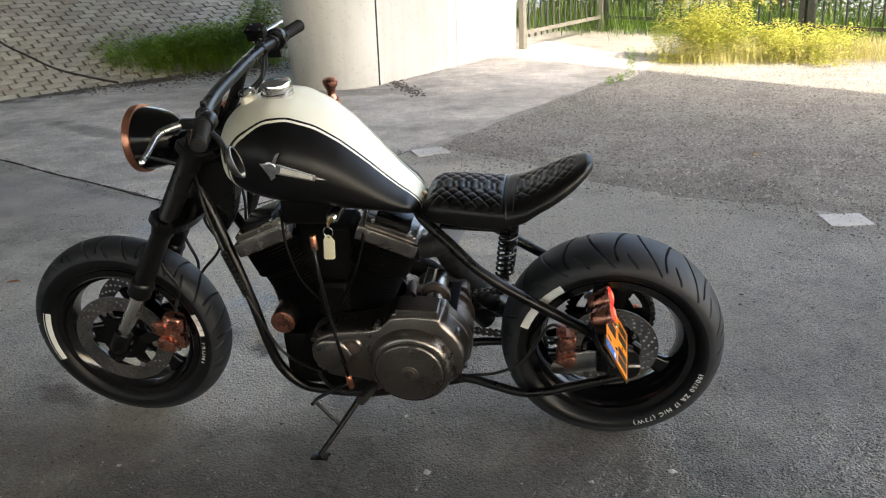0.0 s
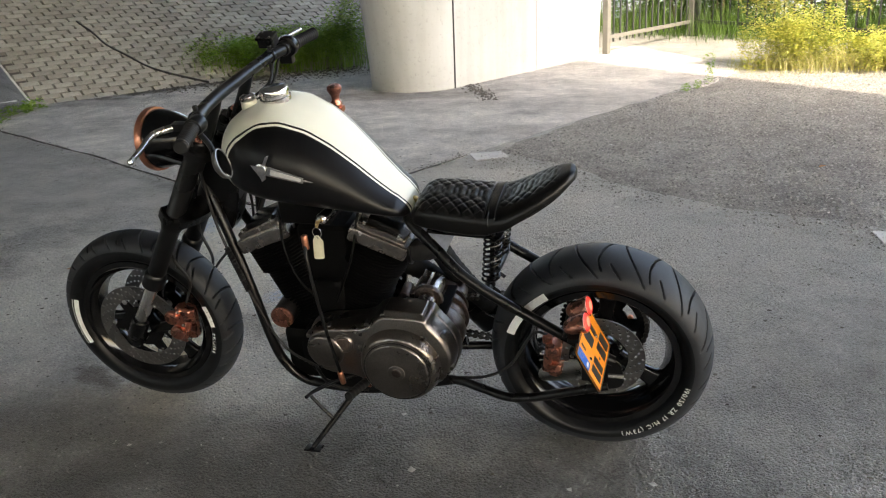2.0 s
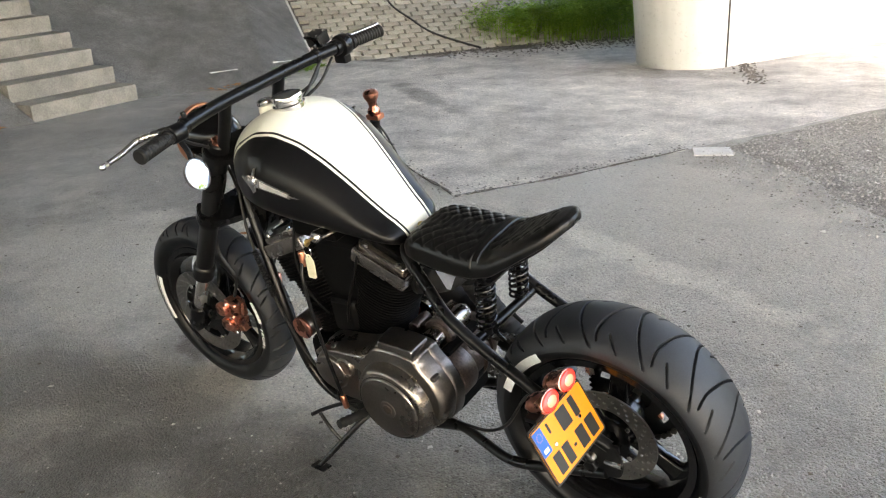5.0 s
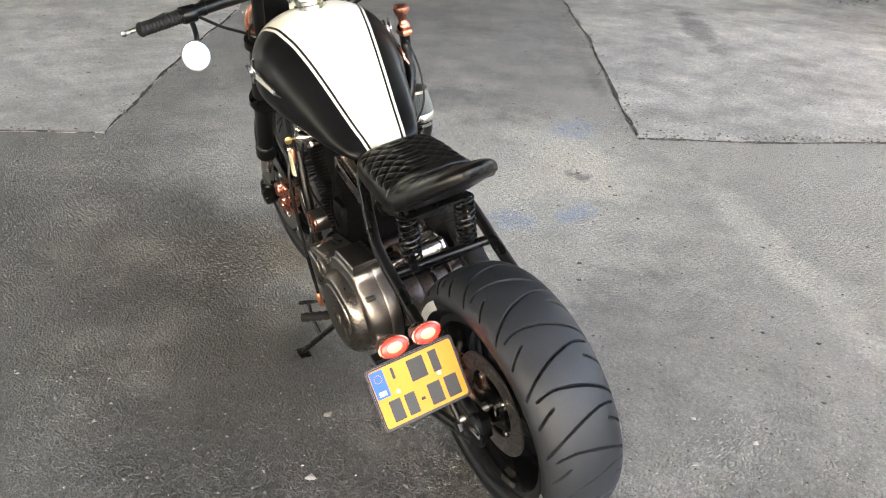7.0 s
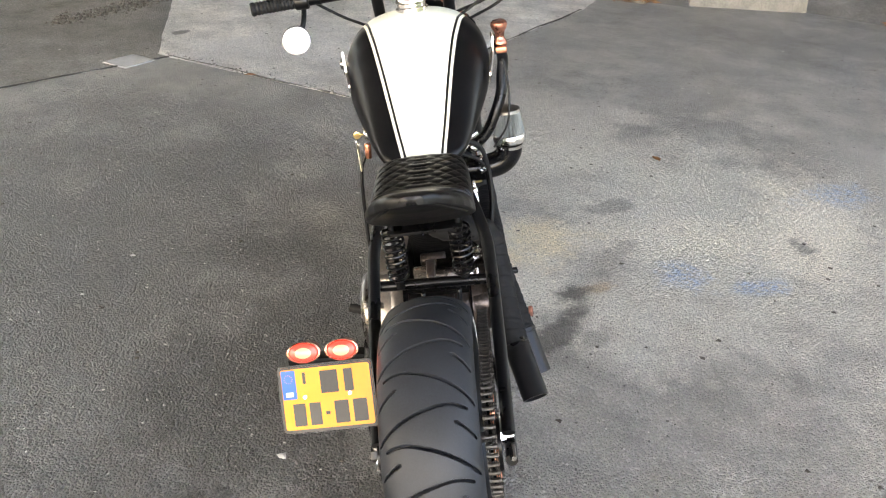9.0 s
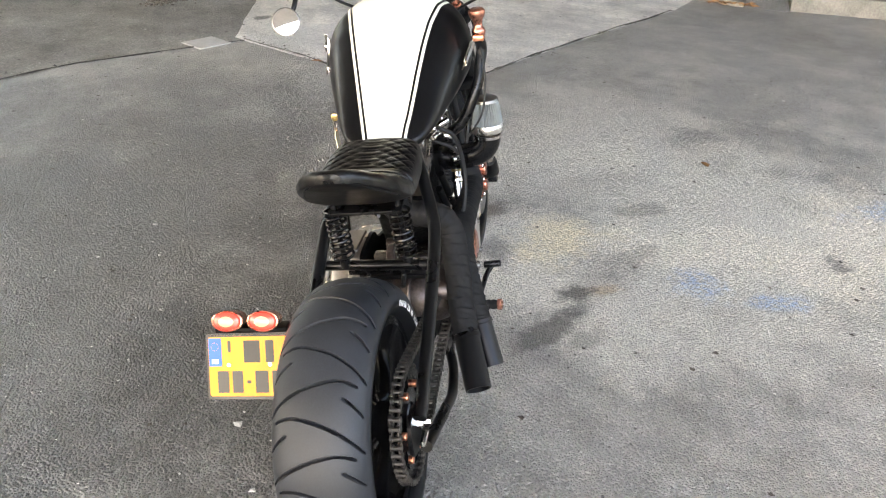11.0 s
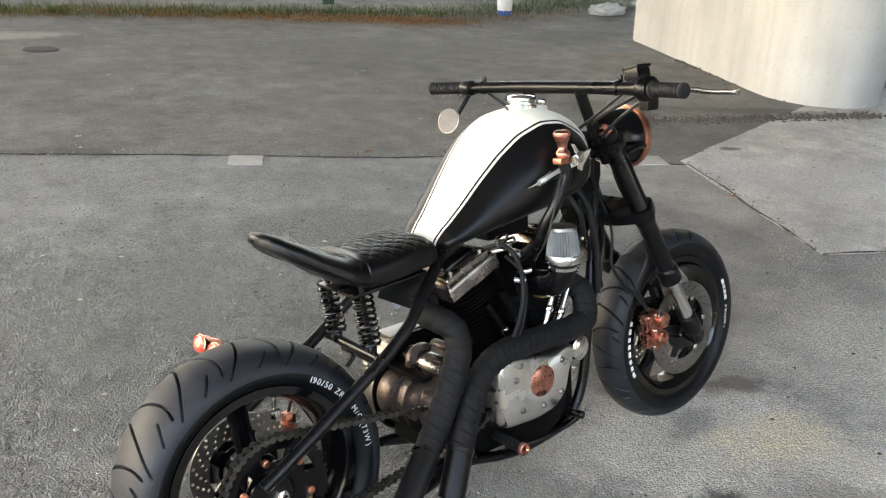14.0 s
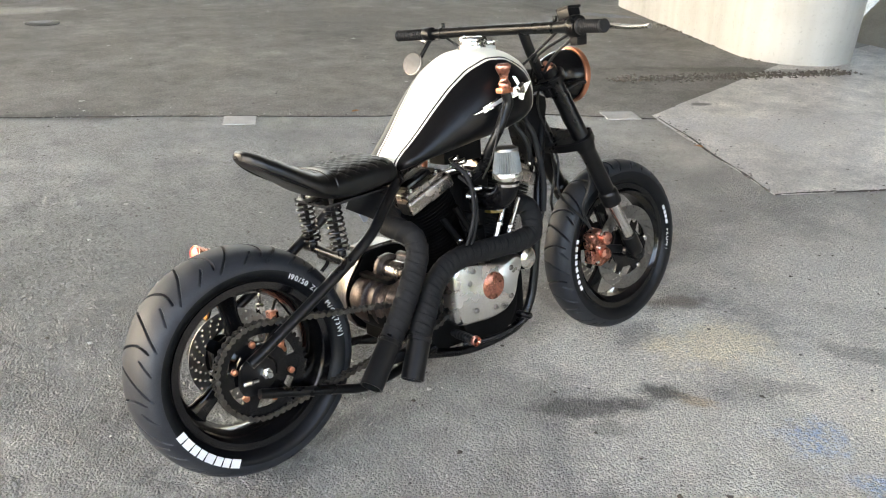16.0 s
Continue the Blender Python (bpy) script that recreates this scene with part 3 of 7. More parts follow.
part("grip", grip(0.325, 0.464, 10), M_GRIP, bar, "ribbed black rubber grip")
part("grip", grip(-0.385, -0.508, 9), M_GRIP, bar, "ribbed black rubber grip")
for sgn, yc in ((1, 0.315), (-1, -0.345)):
    part("lever_perch", merge(drum(on_bar(yc + 0.02), (0, -1, 0), 0.024, 0.04, 0.004, 20), block((0.05, 0.026, 0.022), Matrix.Translation(on_bar(yc) + Vector((0.035, 0, -0.004))), 0.006, 2)), M_BLACK, bike)
    tip = Vector((1.100, 0.483, 1.138)) if sgn > 0 else Vector((1.080, -0.588, 1.158))
    start = on_bar(yc) + Vector((0.052, 0, -0.004))
    lever = part("lever", tube([start, start.lerp(tip, 0.25) + Vector((0.035, 0, 0)), start.lerp(tip, 0.62) + Vector((0.022, 0, -0.004)), tip], lambda f: 0.0100 - 0.0035 * f, 10, 6), M_ALU, bike, "polished alloy brake or clutch lever")
    part("ball_end", turned([(0, -0.008), (0.006, -0.006), (0.0085, 0), (0.006, 0.006), (0, 0.008)], tip, (0, 0, 1), 14), M_ALU, lever)
    part("clamp", drum(on_bar(sgn * 0.262), (0, 1, 0), 0.021, 0.014, 0.002, 20), M_BLACK, bar)
    part("clamp_bolt", drum(on_bar(sgn * 0.262) + Vector((0, 0, 0.018)), (0, 0.1, 1), 0.007, 0.016, 0.002, 8), M_BLACK, bar)
part("throttle_housing", merge(drum(on_bar(-0.345), (0, -1, 0), 0.034, 0.032, 0.005, 24), block((0.045, 0.03, 0.05), Matrix.Translation(on_bar(-0.36) + Vector((0.012, 0, -0.03))), 0.008, 2)), M_BLACK, bar)
res = part("brake_reservoir", merge(block((0.052, 0.048, 0.028), Matrix.Translation(on_bar(-0.300) + Vector((0.024, 0, 0.036))) @ Matrix.Rotation(radians(-12), 4, 'X'), 0.005, 2), drum(on_bar(-0.305) + Vector((0.012, 0, 0.0)), (0.3, 0, 1), 0.013, 0.026, 0.002, 16)), M_BLACK, bike, "square black brake fluid reservoir")
part("lid", block((0.056, 0.052, 0.008), Matrix.Translation(on_bar(-0.300) + Vector((0.026, 0.003, 0.053))) @ Matrix.Rotation(radians(-12), 4, 'X'), 0.002), M_BLACK, res)
for bx, by in ((-0.018, -0.016), (0.018, -0.016), (-0.018, 0.016), (0.018, 0.016)):
    part("screw", drum(on_bar(-0.300) + Vector((0.026 + bx, 0.003 + by, 0.054 + by * -0.2)), (0, 0.2, 1), 0.0035, 0.005, 0.001, 8), M_STEEL, res)

MC, MN = Vector((0.936, 0.340, 1.072)), Vector((-0.90, -0.22, 0.30)).normalized()
mirror = part("mirror", turned([(0, -0.020), (0.022, -0.018), (0.036, -0.010), (0.0415, 0.0), (0.0415, 0.004), (0.038, 0.005), (0.038, 0.0025), (0, 0.0025)], MC, MN, 40), M_STEEL, bike, "small round chrome mirror under the bar")
part("glass", turned([(0.0375, 0.0035), (0.02, 0.0038), (0, 0.0039)], MC, MN, 40), M_GLASS, mirror)
part("stem", merge(tube([on_bar(0.312) + Vector((0, 0, -0.012)), (0.972, 0.318, 1.11), MC + Vector((0.022, 0, 0.0))], 0.0075, 10), drum(on_bar(0.325), (0, -1, 0), 0.0215, 0.022, 0.003, 20)), M_BLACK, mirror)

# cables from the bar
for pts in ([on_bar(-0.30) + Vector((0.03, 0, -0.02)), (1.04, -0.21, 1.10), (1.10, -0.10, 1.05), (1.14, -0.03, 0.95), (1.10, -0.05, 0.80), (1.13, -0.09, 0.62), (1.09, -0.10, 0.5)],
            [on_bar(-0.33) + Vector((0.02, 0, -0.03)), (1.05, -0.24, 1.08), (1.12, -0.12, 1.01), (1.16, -0.05, 0.9), (1.24, -0.05, 0.72), (1.22, -0.07, 0.6), (1.30, -0.09, 0.5), (1.35, -0.1, 0.44)],
            [on_bar(0.30) + Vector((0.04, 0, -0.01)), (1.10, 0.22, 1.09), (1.16, 0.10, 1.0), (1.19, 0.05, 0.86), (1.15, 0.09, 0.72), (1.07, 0.12, 0.50), (1.0, 0.12, 0.33), (0.88, 0.15, 0.28)],
            [on_bar(-0.29), (1.03, -0.16, 1.08), (1.05, -0.05, 1.02), (1.02, -0.02, 0.95)]):
    part("cable", tube(pts, 0.0045, 8, 8), M_CABLE, bike)
part("cable_boot", turned([(0.0 if k in (0, 40) else 0.0075 + 0.003 * (k % 2), 0.004 * k) for k in range(41)], (1.135, 0.10, 0.68), (-0.33, 0.10, -0.94), 12), M_GRIP, bike, "ribbed rubber cable boot")


# frame
def rail(name, pts, r, n=6):
    return part(name, tube(pts, r, 16, n), M_BLACK, bike, "")


fr = part("frame", tube([(1.19, 0, 0.90), (1.0, 0, 0.91), (0.75, 0, 0.83), (0.55, 0, 0.765), (0.46, 0, 0.735)], 0.021, 18), M_BLACK, bike, "black painted steel tube frame")
for sgn in (1, -1):
    part("seat_stay", tube([(0.56, 0.035 * sgn, 0.785), (0.53, 0.085 * sgn, 0.772), (0.455, 0.118 * sgn, 0.712), (0.39, 0.140 * sgn, 0.653), (0.34, 0.145 * sgn, 0.615), (0.29, 0.146 * sgn, 0.580), (0.15, 0.147 * sgn, 0.494), (0.0, 0.146 * sgn, 0.405), (-0.045, 0.145 * sgn, 0.380)], 0.0155, 16, 6), M_BLACK, fr)
    run = [(0.60, 0.10, 0.215), (0.45, 0.105, 0.235), (0.36, 0.125, 0.228), (0.276, 0.143, 0.216)] if sgn > 0 else [(0.60, -0.10, 0.212), (0.50, -0.112, 0.206), (0.41, -0.134, 0.198), (0.30, -0.146, 0.197)]
    part("chain_stay", tube(run + [(0.20, 0.147 * sgn, 0.224), (0.10, 0.147 * sgn, 0.253), (-0.03, 0.146 * sgn, 0.290)], 0.0140, 16, 6), M_BLACK, fr)
    part("down_tube", tube([(1.20, 0.022 * sgn, 0.86), (1.165, 0.045 * sgn, 0.775), (1.115, 0.075 * sgn, 0.63), (1.078, 0.095 * sgn, 0.50), (1.053, 0.10 * sgn, 0.36), (1.030, 0.10 * sgn, 0.27), (0.985, 0.10 * sgn, 0.205), (0.92, 0.10 * sgn, 0.175), (0.75, 0.10 * sgn, 0.165), (0.60, 0.10 * sgn, 0.195), (0.45, 0.105 * sgn, 0.235)], 0.0155, 16, 6), M_BLACK, fr)
    part("dropout", plate(rounded([(-0.075, 0.325), (-0.065, 0.290), (-0.02, 0.280), (0.03, 0.305), (0.03, 0.365), (-0.02, 0.385), (-0.062, 0.372)], 4), [], 0.010, left_at((0.143 if sgn > 0 else -0.122) - 0.005), 0.002), M_BLACK, fr)
    part("adjuster_bolt", drum((-0.030, 0.150 * sgn, 0.332), (-1, 0, 0), 0.007, 0.045, 0.001, 8), M_CHROME, fr)
    part("spring_seat", drum((0.312, 0.080 * sgn, 0.575), (0, 0, 1), 0.013, 0.028, 0.003, 14), M_BLACK, fr)
part("cross_tube", tube([(0.322, 0.145, 0.578), (0.305, -0.14, 0.578)], 0.0135, 16, 2), M_BLACK, fr)
part("cross_plate", block((0.012, 0.16, 0.022), Matrix.Translation((0.325, 0.0, 0.56)), 0.003), M_BLACK, fr)
part("neck_plate", plate(rounded([(1.215, 0.93), (1.10, 0.935), (1.085, 0.86), (1.13, 0.72), (1.175, 0.70), (1.19, 0.80)], 3), [], 0.07, left_at(-0.035), 0.004), M_BLACK, fr)
# Blue of the reflected sky is put into the bracket's colour.
part("gusset", plate([(0.517, 0.729), (0.418, 0.724), (0.460, 0.640), (0.472, 0.640)], [circle(0.004, 8, 0.492, 0.718)], 0.004, left_at(0.018)), surface("sky_tinted_plate", (0.46, 0.50, 0.60), 0.38, 0.5), fr, "bare metal bracket tinted with reflected sky")
part("seat_bracket", plate([(0.35, 0.715), (0.37, 0.755), (0.52, 0.745), (0.53, 0.70), (0.45, 0.66)], [], 0.004, left_at(-0.07)), M_BLACK, fr)


# fuel tank
def tank():
    st = [  # x, top, bottom, half width, height of the widest line
        (1.098, 1.000, 0.945, 0.030, 0.97), (1.090, 1.030, 0.925, 0.075, 0.965), (1.070, 1.062, 0.905, 0.118, 0.96), (1.035, 1.092, 0.885, 0.158, 0.955), (0.99, 1.112, 0.868, 0.186, 0.955),
        (0.93, 1.126, 0.853, 0.203, 0.96), (0.87, 1.118, 0.842, 0.205, 0.955), (0.80, 1.083, 0.832, 0.192, 0.93), (0.74, 1.032, 0.822, 0.174, 0.90), (0.68, 0.967, 0.813, 0.154, 0.87),
        (0.63, 0.908, 0.805, 0.136, 0.845), (0.59, 0.865, 0.796, 0.119, 0.826), (0.562, 0.838, 0.788, 0.102, 0.815), (0.548, 0.822, 0.786, 0.080, 0.803), (0.541, 0.808, 0.790, 0.045, 0.799)]
    xs = [s[0] for s in st][::-1]
    cols = [[s[i] for s in st][::-1] for i in range(1, 5)]
    sm = []
    for i, x in enumerate(np.concatenate([np.linspace(0.541, 0.57, 10), np.linspace(0.575, 1.06, 60), np.linspace(1.064, 1.098, 12)])):
        sm.append((x, *[float(np.interp(x, xs, c)) for c in cols]))
    arr = np.array(sm)
    ker = np.array([1, 2, 3, 2, 1]) / 9.0
    for c in range(1, 5):
        arr[2:-2, c] = np.convolve(arr[:, c], ker, mode="valid")
    bm = bmesh.new()
    before, n = None, 64
    for x, top, bot, hw, mid in arr:
        ring = []
        for k in range(n):
            a = 2 * math.pi * k / n
            cs, sn = math.cos(a), math.sin(a)
            y = hw * math.copysign(abs(cs) ** 0.82, cs)
            z = mid + (top - mid) * abs(sn) ** 0.86 if sn >= 0 else mid - (mid - bot) * abs(sn) ** 0.7
            ring.append(bm.verts.new((x, y, z)))
        if before:
            for k in range(n):
                bm.faces.new((before[k], before[(k + 1) % n], ring[(k + 1) % n], ring[k]))
        else:
            bm.faces.new(ring)
        before = ring
    bm.faces.new(before)
    return bm


tk = part("fuel_tank", tank(), M_TANK, bike, "black fuel tank with an ivory top panel and pinstripes")
cap = part("filler_cap", turned([(0, 0.026), (0.030, 0.026), (0.041, 0.022), (0.0435, 0.016), (0.0435, 0.010), (0.040, 0.007), (0.040, -0.002), (0.046, -0.004), (0.046, -0.02), (0, -0.02)], (0.925, -0.003, 1.132), (0.07, 0, 1), 48), M_CHROME, tk, "round chrome filler cap")
part("neck", turned([(0.026, -0.03), (0.024, 0.0), (0.022, 0.010), (0, 0.010)], (1.005, 0.008, 1.112), (0.10, 0, 1), 28), surface("ivory_paint", (0.77, 0.76, 0.65), 0.35, vary=0.05, bump=0.02), tk)
part("small_cap", turned([(0, 0.016), (0.016, 0.016), (0.023, 0.012), (0.024, 0.004), (0.022, 0.0), (0, 0)], (1.006, 0.008, 1.123), (0.10, 0, 1), 32), M_CHROME, tk, "small chrome cap")
part("tank_bolt", drum((0.545, -0.005, 0.802), (-0.5, 0, 1), 0.010, 0.016, 0.003, 12), M_BRASS, tk)
for sgn in (1, -1):
    # badge: long tapered bar, round boss and pointed star, with unlettered dark bars
    ahead, out = (0.0, 0.0) if sgn > 0 else (0.022, 0.0135)
    p0, p1 = Vector((0.900 + ahead, (0.2085 + out * 0.75) * sgn, 0.993)), Vector((0.765 + ahead, (0.1860 + out) * sgn, 0.948))
    d = (p1 - p0).normalized()
    nrm = Vector((0.14, sgn, 0.10)).normalized()
    up = nrm.cross(d).normalized() * (-sgn)
    up = up if up.z > 0 else -up
    m = Matrix.Identity(4)
    for c, v in enumerate((d, up, d.cross(up))):
        m[0][c], m[1][c], m[2][c] = v
    m.translation = p0 + nrm * -0.002
    m = m @ Matrix.Diagonal((1.0 if sgn > 0 else 1.28, 1.0, 1.0, 1.0))
    flip = 1 if (d.cross(up)).dot(nrm) > 0 else -1
    bd = part("badge", merge(plate([(0.0, 0.016), (0.02, 0.017), (0.115, 0.008), (0.112, 0.003), (0.145, 0.002), (0.114, -0.004), (0.116, -0.009), (0.0, -0.012)], [], 0.006 * flip, m, 0.001),
                             plate([(0.012, 0.052), (0.006, 0.016), (0.014, -0.02), (0.004, -0.032), (-0.003, -0.02), (-0.034, 0.010), (-0.004, 0.014), (0.003, 0.045)], [], 0.009 * flip, m, 0.001),
                             drum(p0 + nrm * 0.001 + d * -0.002 + up * 0.004, nrm, 0.017, 0.009, 0.002, 20)), M_CHROME, bike, "chrome tank badge with a star and bar")
    part("badge_bar", plate([(0.022, 0.0105), (0.075, 0.006), (0.108, 0.0035), (0.108, -0.0045), (0.022, -0.006)], [], 0.0015 * flip, m @ Matrix.Translation((0, 0, 0.0055 * flip))), M_BADGE, bd, smooth=False)


# seat: quilted front, band, rising plain-edged tail
def seat_surface():
    nx, ny = 230, 130
    xs = 0.066 + 0.469 * np.linspace(0, 1, nx) ** 1.2
    px = [0.066, 0.070, 0.085, 0.11, 0.15, 0.19, 0.25, 0.30, 0.36, 0.43, 0.49, 0.52, 0.535]
    top = np.interp(xs, px, [0.912, 0.919, 0.922, 0.913, 0.893, 0.871, 0.843, 0.833, 0.838, 0.845, 0.846, 0.834, 0.806])
    bot = np.interp(xs, px, [0.906, 0.899, 0.884, 0.863, 0.838, 0.812, 0.770, 0.752, 0.748, 0.755, 0.763, 0.768, 0.776])
    hw = np.interp(xs, px, [0.012, 0.032, 0.058, 0.083, 0.105, 0.118, 0.127, 0.124, 0.122, 0.119, 0.112, 0.100, 0.080])
    ker = np.hanning(13)[1:-1]
    ker /= ker.sum()
    for arr in (top, bot, hw):
        arr[5:-5] = np.convolve(arr, ker, mode="valid")
    verts, n = [], ny
    for i in range(nx):
        for k in range(n):
            a = 2 * math.pi * k / n
            cs, sn = math.cos(a), math.sin(a)
            y = hw[i] * math.copysign(abs(cs) ** 0.62, cs)
            mid = bot[i] + (top[i] - bot[i]) * 0.42
            rim_up = -0.010 * (abs(cs) ** 3) * (1 if xs[i] < 0.30 else 0.3)
            z = mid + (top[i] - mid) * abs(sn) ** 0.55 + rim_up if sn >= 0 else mid + rim_up - (mid + rim_up - bot[i]) * abs(sn) ** (0.5 if xs[i] > 0.3 else 0.85)
            if sn > 0.30 and abs(y) < hw[i] * 0.93:
                if 0.315 < xs[i] < 0.515 or (0.11 < xs[i] < 0.275 and abs(y) < hw[i] * 0.66):
                    s = xs[i] * (1.0 if xs[i] > 0.3 else 1.1)
                    ease = 1.0 if xs[i] > 0.3 else max(0.0, min(1.0, (xs[i] - 0.11) / 0.015, (hw[i] * 0.66 - abs(y)) / 0.012))
                    p, q = (s + y * 0.85) / 0.036, (s - y * 0.85) / 0.036
                    z += ease * (0.0036 * min(1.0, 5.5 * abs(p - round(p))) * min(1.0, 5.5 * abs(q - round(q))) - 0.002)
                elif 0.277 < xs[i] < 0.313:
                    z += 0.003 - (0.004 if xs[i] < 0.281 or xs[i] > 0.309 else 0)
            verts.append((xs[i], y, z))
    faces = [(i * n + k, i * n + (k + 1) % n, (i + 1) * n + (k + 1) % n, (i + 1) * n + k) for i in range(nx - 1) for k in range(n)]
    faces += [tuple(range(n)), tuple((nx - 1) * n + k for k in range(n))[::-1]]
    return verts, faces


seat = part("seat", seat_surface(), M_LEATHER, bike, "quilted black leather solo seat with a raised tail")
part("seat_pan", merge(block((0.22, 0.18, 0.008), Matrix.Translation((0.38, 0, 0.745)) @ Matrix.Rotation(radians(-4), 4, 'Y'), 0.003)), M_BLACK, seat)
edge = [(0.30, 0.112, 0.765), (0.20, 0.106, 0.814), (0.13, 0.082, 0.855), (0.09, 0.052, 0.886), (0.073, 0.018, 0.899)]
part("piping", tube(edge + [(x, -y, z) for x, y, z in edge[::-1]], 0.0035, 8, 6), M_BLACK, seat)
for sgn in (1, -1):
    turns = 8.5
    path = [(0.312 - 0.016 * f + 0.0245 * math.cos(2 * math.pi * turns * f), 0.080 * sgn + 0.0245 * math.sin(2 * math.pi * turns * f), 0.600 + 0.140 * f) for f in np.linspace(0, 1, 150)]
    sp = part("seat_spring", sweep(bmesh.new(), path, 0.0036, 8), M_GLOSS, bike, "black coil seat spring")
    part("spring_rod", tube([(0.312, 0.080 * sgn, 0.58), (0.296, 0.080 * sgn, 0.76)], 0.007, 10, 2), M_BLACK, sp)


# engine: finned 45-degree twin
part("engine", merge(block((0.42, 0.19, 0.20), Matrix.Translation((0.80, 0.0, 0.285)), 0.04, 4), drum((0.83, 0.10, 0.30), (0, -1, 0), 0.13, 0.22, 0.02, 36),
                           drum((0.52, 0.10, 0.36), (0, -1, 0), 0.085, 0.19, 0.02, 32), block((0.22, 0.17, 0.16), Matrix.Translation((0.57, 0, 0.33)), 0.03, 3)), M_ENGINE, bike, "black air-cooled V-twin engine")


def finned(base, axis, n, r, pitch, start, rough=0.5):
    """Stacked rounded-square cooling fins round a barrel."""
    m = along(base, axis)
    core = lathe(bmesh.new(), [(0, start - 0.02), (r * 0.78, start - 0.02), (r * 0.78, start + n * pitch), (0, start + n * pitch)], m, 24)
    fins = []
    for k in range(n):
        bm = bmesh.new()
        z0 = start + k * pitch
        loops = []
        for h, s in ((z0, 0.985), (z0 + 0.0008, 1.0), (z0 + 0.0026, 1.0), (z0 + 0.0034, 0.985)):
            loops.append([bm.verts.new(m @ Vector((r * s * math.copysign(abs(math.cos(a)) ** 0.75, math.cos(a)), r * s * math.copysign(abs(math.sin(a)) ** 0.75, math.sin(a)), h))) for a in (2 * math.pi * q / 32 for q in range(32))])
        for a, b in zip(loops, loops[1:]):
            for q in range(32):
                bm.faces.new((a[q], a[(q + 1) % 32], b[(q + 1) % 32], b[q]))
        bm.faces.new(loops[0][::-1])
        bm.faces.new(loops[-1])
        fins.append(bm)
    return core, fins


def barrel(name, geo, label):
    ob = part(name, geo[0], M_ENGINE, bike, label)
    for b in geo[1]:
        part("cooling_fin", b, M_ENGINE, ob)
    return ob


CR = Vector((0.83, 0.0, 0.262))
for lean, nm in ((1, "front"), (-1, "rear")):
    ax = Vector((math.sin(radians(22.5)) * lean, 0, math.cos(radians(22.5))))
    side = Vector((ax.z, 0, -ax.x))
    barrel("cylinder", finned(CR, ax, 18, 0.086, 0.0105, 0.180), "black finned cylinder")
    barrel("cylinder_head", finned(CR, ax, 8, 0.098, 0.0105, 0.371), "black finned cylinder head")
    m = Matrix.Identity(4)
    for c, v in enumerate((side, Vector((0, 1, 0)), ax)):
        m[0][c], m[1][c], m[2][c] = v
    m.translation = CR + ax * 0.472
    rk = part("rocker_box", merge(block((0.184, 0.184, 0.046), m @ Matrix.Translation((0, 0, 0.006)), 0.012, 4), block((0.158, 0.160, 0.024), m @ Matrix.Translation((0, 0, 0.036)), 0.010, 3)), M_ROCKER, bike, "bright metal rocker box")
    part("rocker_lid", block((0.105, 0.11, 0.018), m @ Matrix.Translation((0, 0.0, 0.052)), 0.008, 2), M_GLOSS, rk)
    for bx in (-0.055, 0.055):
        for by in (-0.075, 0.075):
            part("bolt", drum(m @ Vector((bx, by, 0.047)), ax, 0.006, 0.010, 0.001, 8), M_CHROME, rk)
    # exhaust side push rod tubes
    for off in (-0.030, 0.030):
        top = CR + ax * 0.40 + side * (off - 0.02 * lean) + Vector((0, -0.105, 0))
        low = CR + ax * 0.205 + side * (off * 0.75 - 0.045 * lean) + Vector((0, -0.125, 0))
        rod = part("push_rod_tube", tube([low, low.lerp(top, 0.48), top], 0.0105, 14, 2, smooth=False), M_CHROME if lean > 0 else M_ENGINE, bike, "push rod cover tube")
        part("collar", drum(low.lerp(top, 0.45), (top - low).normalized(), 0.0135, 0.018, 0.003, 14), M_CHROME, rod)
        part("upper_sleeve", drum(low.lerp(top, 0.62), (top - low).normalized(), 0.0085, 0.06, 0.002, 12), M_CHROME, rod)
part("brass_block", block((0.055, 0.03, 0.026), Matrix.Translation((0.862, -0.13, 0.620)) @ Matrix.Rotation(radians(8), 4, 'Y'), 0.005, 2), M_BRASS, bike, "brass fitting between the cylinders")

# primary cover on the left
PO = rounded([(0.890, 0.365), (0.868, 0.425), (0.815, 0.455), (0.735, 0.466), (0.668, 0.482), (0.612, 0.520), (0.492, 0.514), (0.466, 0.486), (0.424, 0.430), (0.408, 0.368), (0.432, 0.292), (0.490, 0.252), (0.590, 0.225), (0.680, 0.240), (0.745, 0.272), (0.815, 0.280), (0.868, 0.308)], 5)
prim = part("primary_cover", dome(PO, 0.100, 0.186, 1, 7, 0.022), M_PEWTER, bike, "satin pewter primary drive cover")
prim.location = (0.008, 0.003, 0.006)
part("gasket_edge", dome([(0.64 + (x - 0.64) * 1.018, 0.39 + (z - 0.39) * 1.018) for x, z in PO], 0.095, 0.128, 1, 4, 0.004), M_PEWTER, prim)
part("clutch_bulge", dome(circle(0.132, 56, 0.577, 0.343), 0.13, 0.221, 1, 10, 0.026), M_PEWTER, prim)
part("clutch_cover", dome(circle(0.1015, 64, 0.580, 0.339), 0.205, 0.2262, 1, 6, 0.008), M_PEWTER, prim, "round clutch cover")
part("groove_ring", turned([(0.1015, -0.001), (0.1040, -0.001), (0.1040, 0.0158), (0.1015, 0.0158)], (0.580, 0.206, 0.339), (0, 1, 0), 56), M_INK, prim)
part("centre_badge", drum((0.580, 0.2255, 0.337), (0, 1, 0), 0.026, 0.003, 0.001, 32), M_PEWTER, prim)
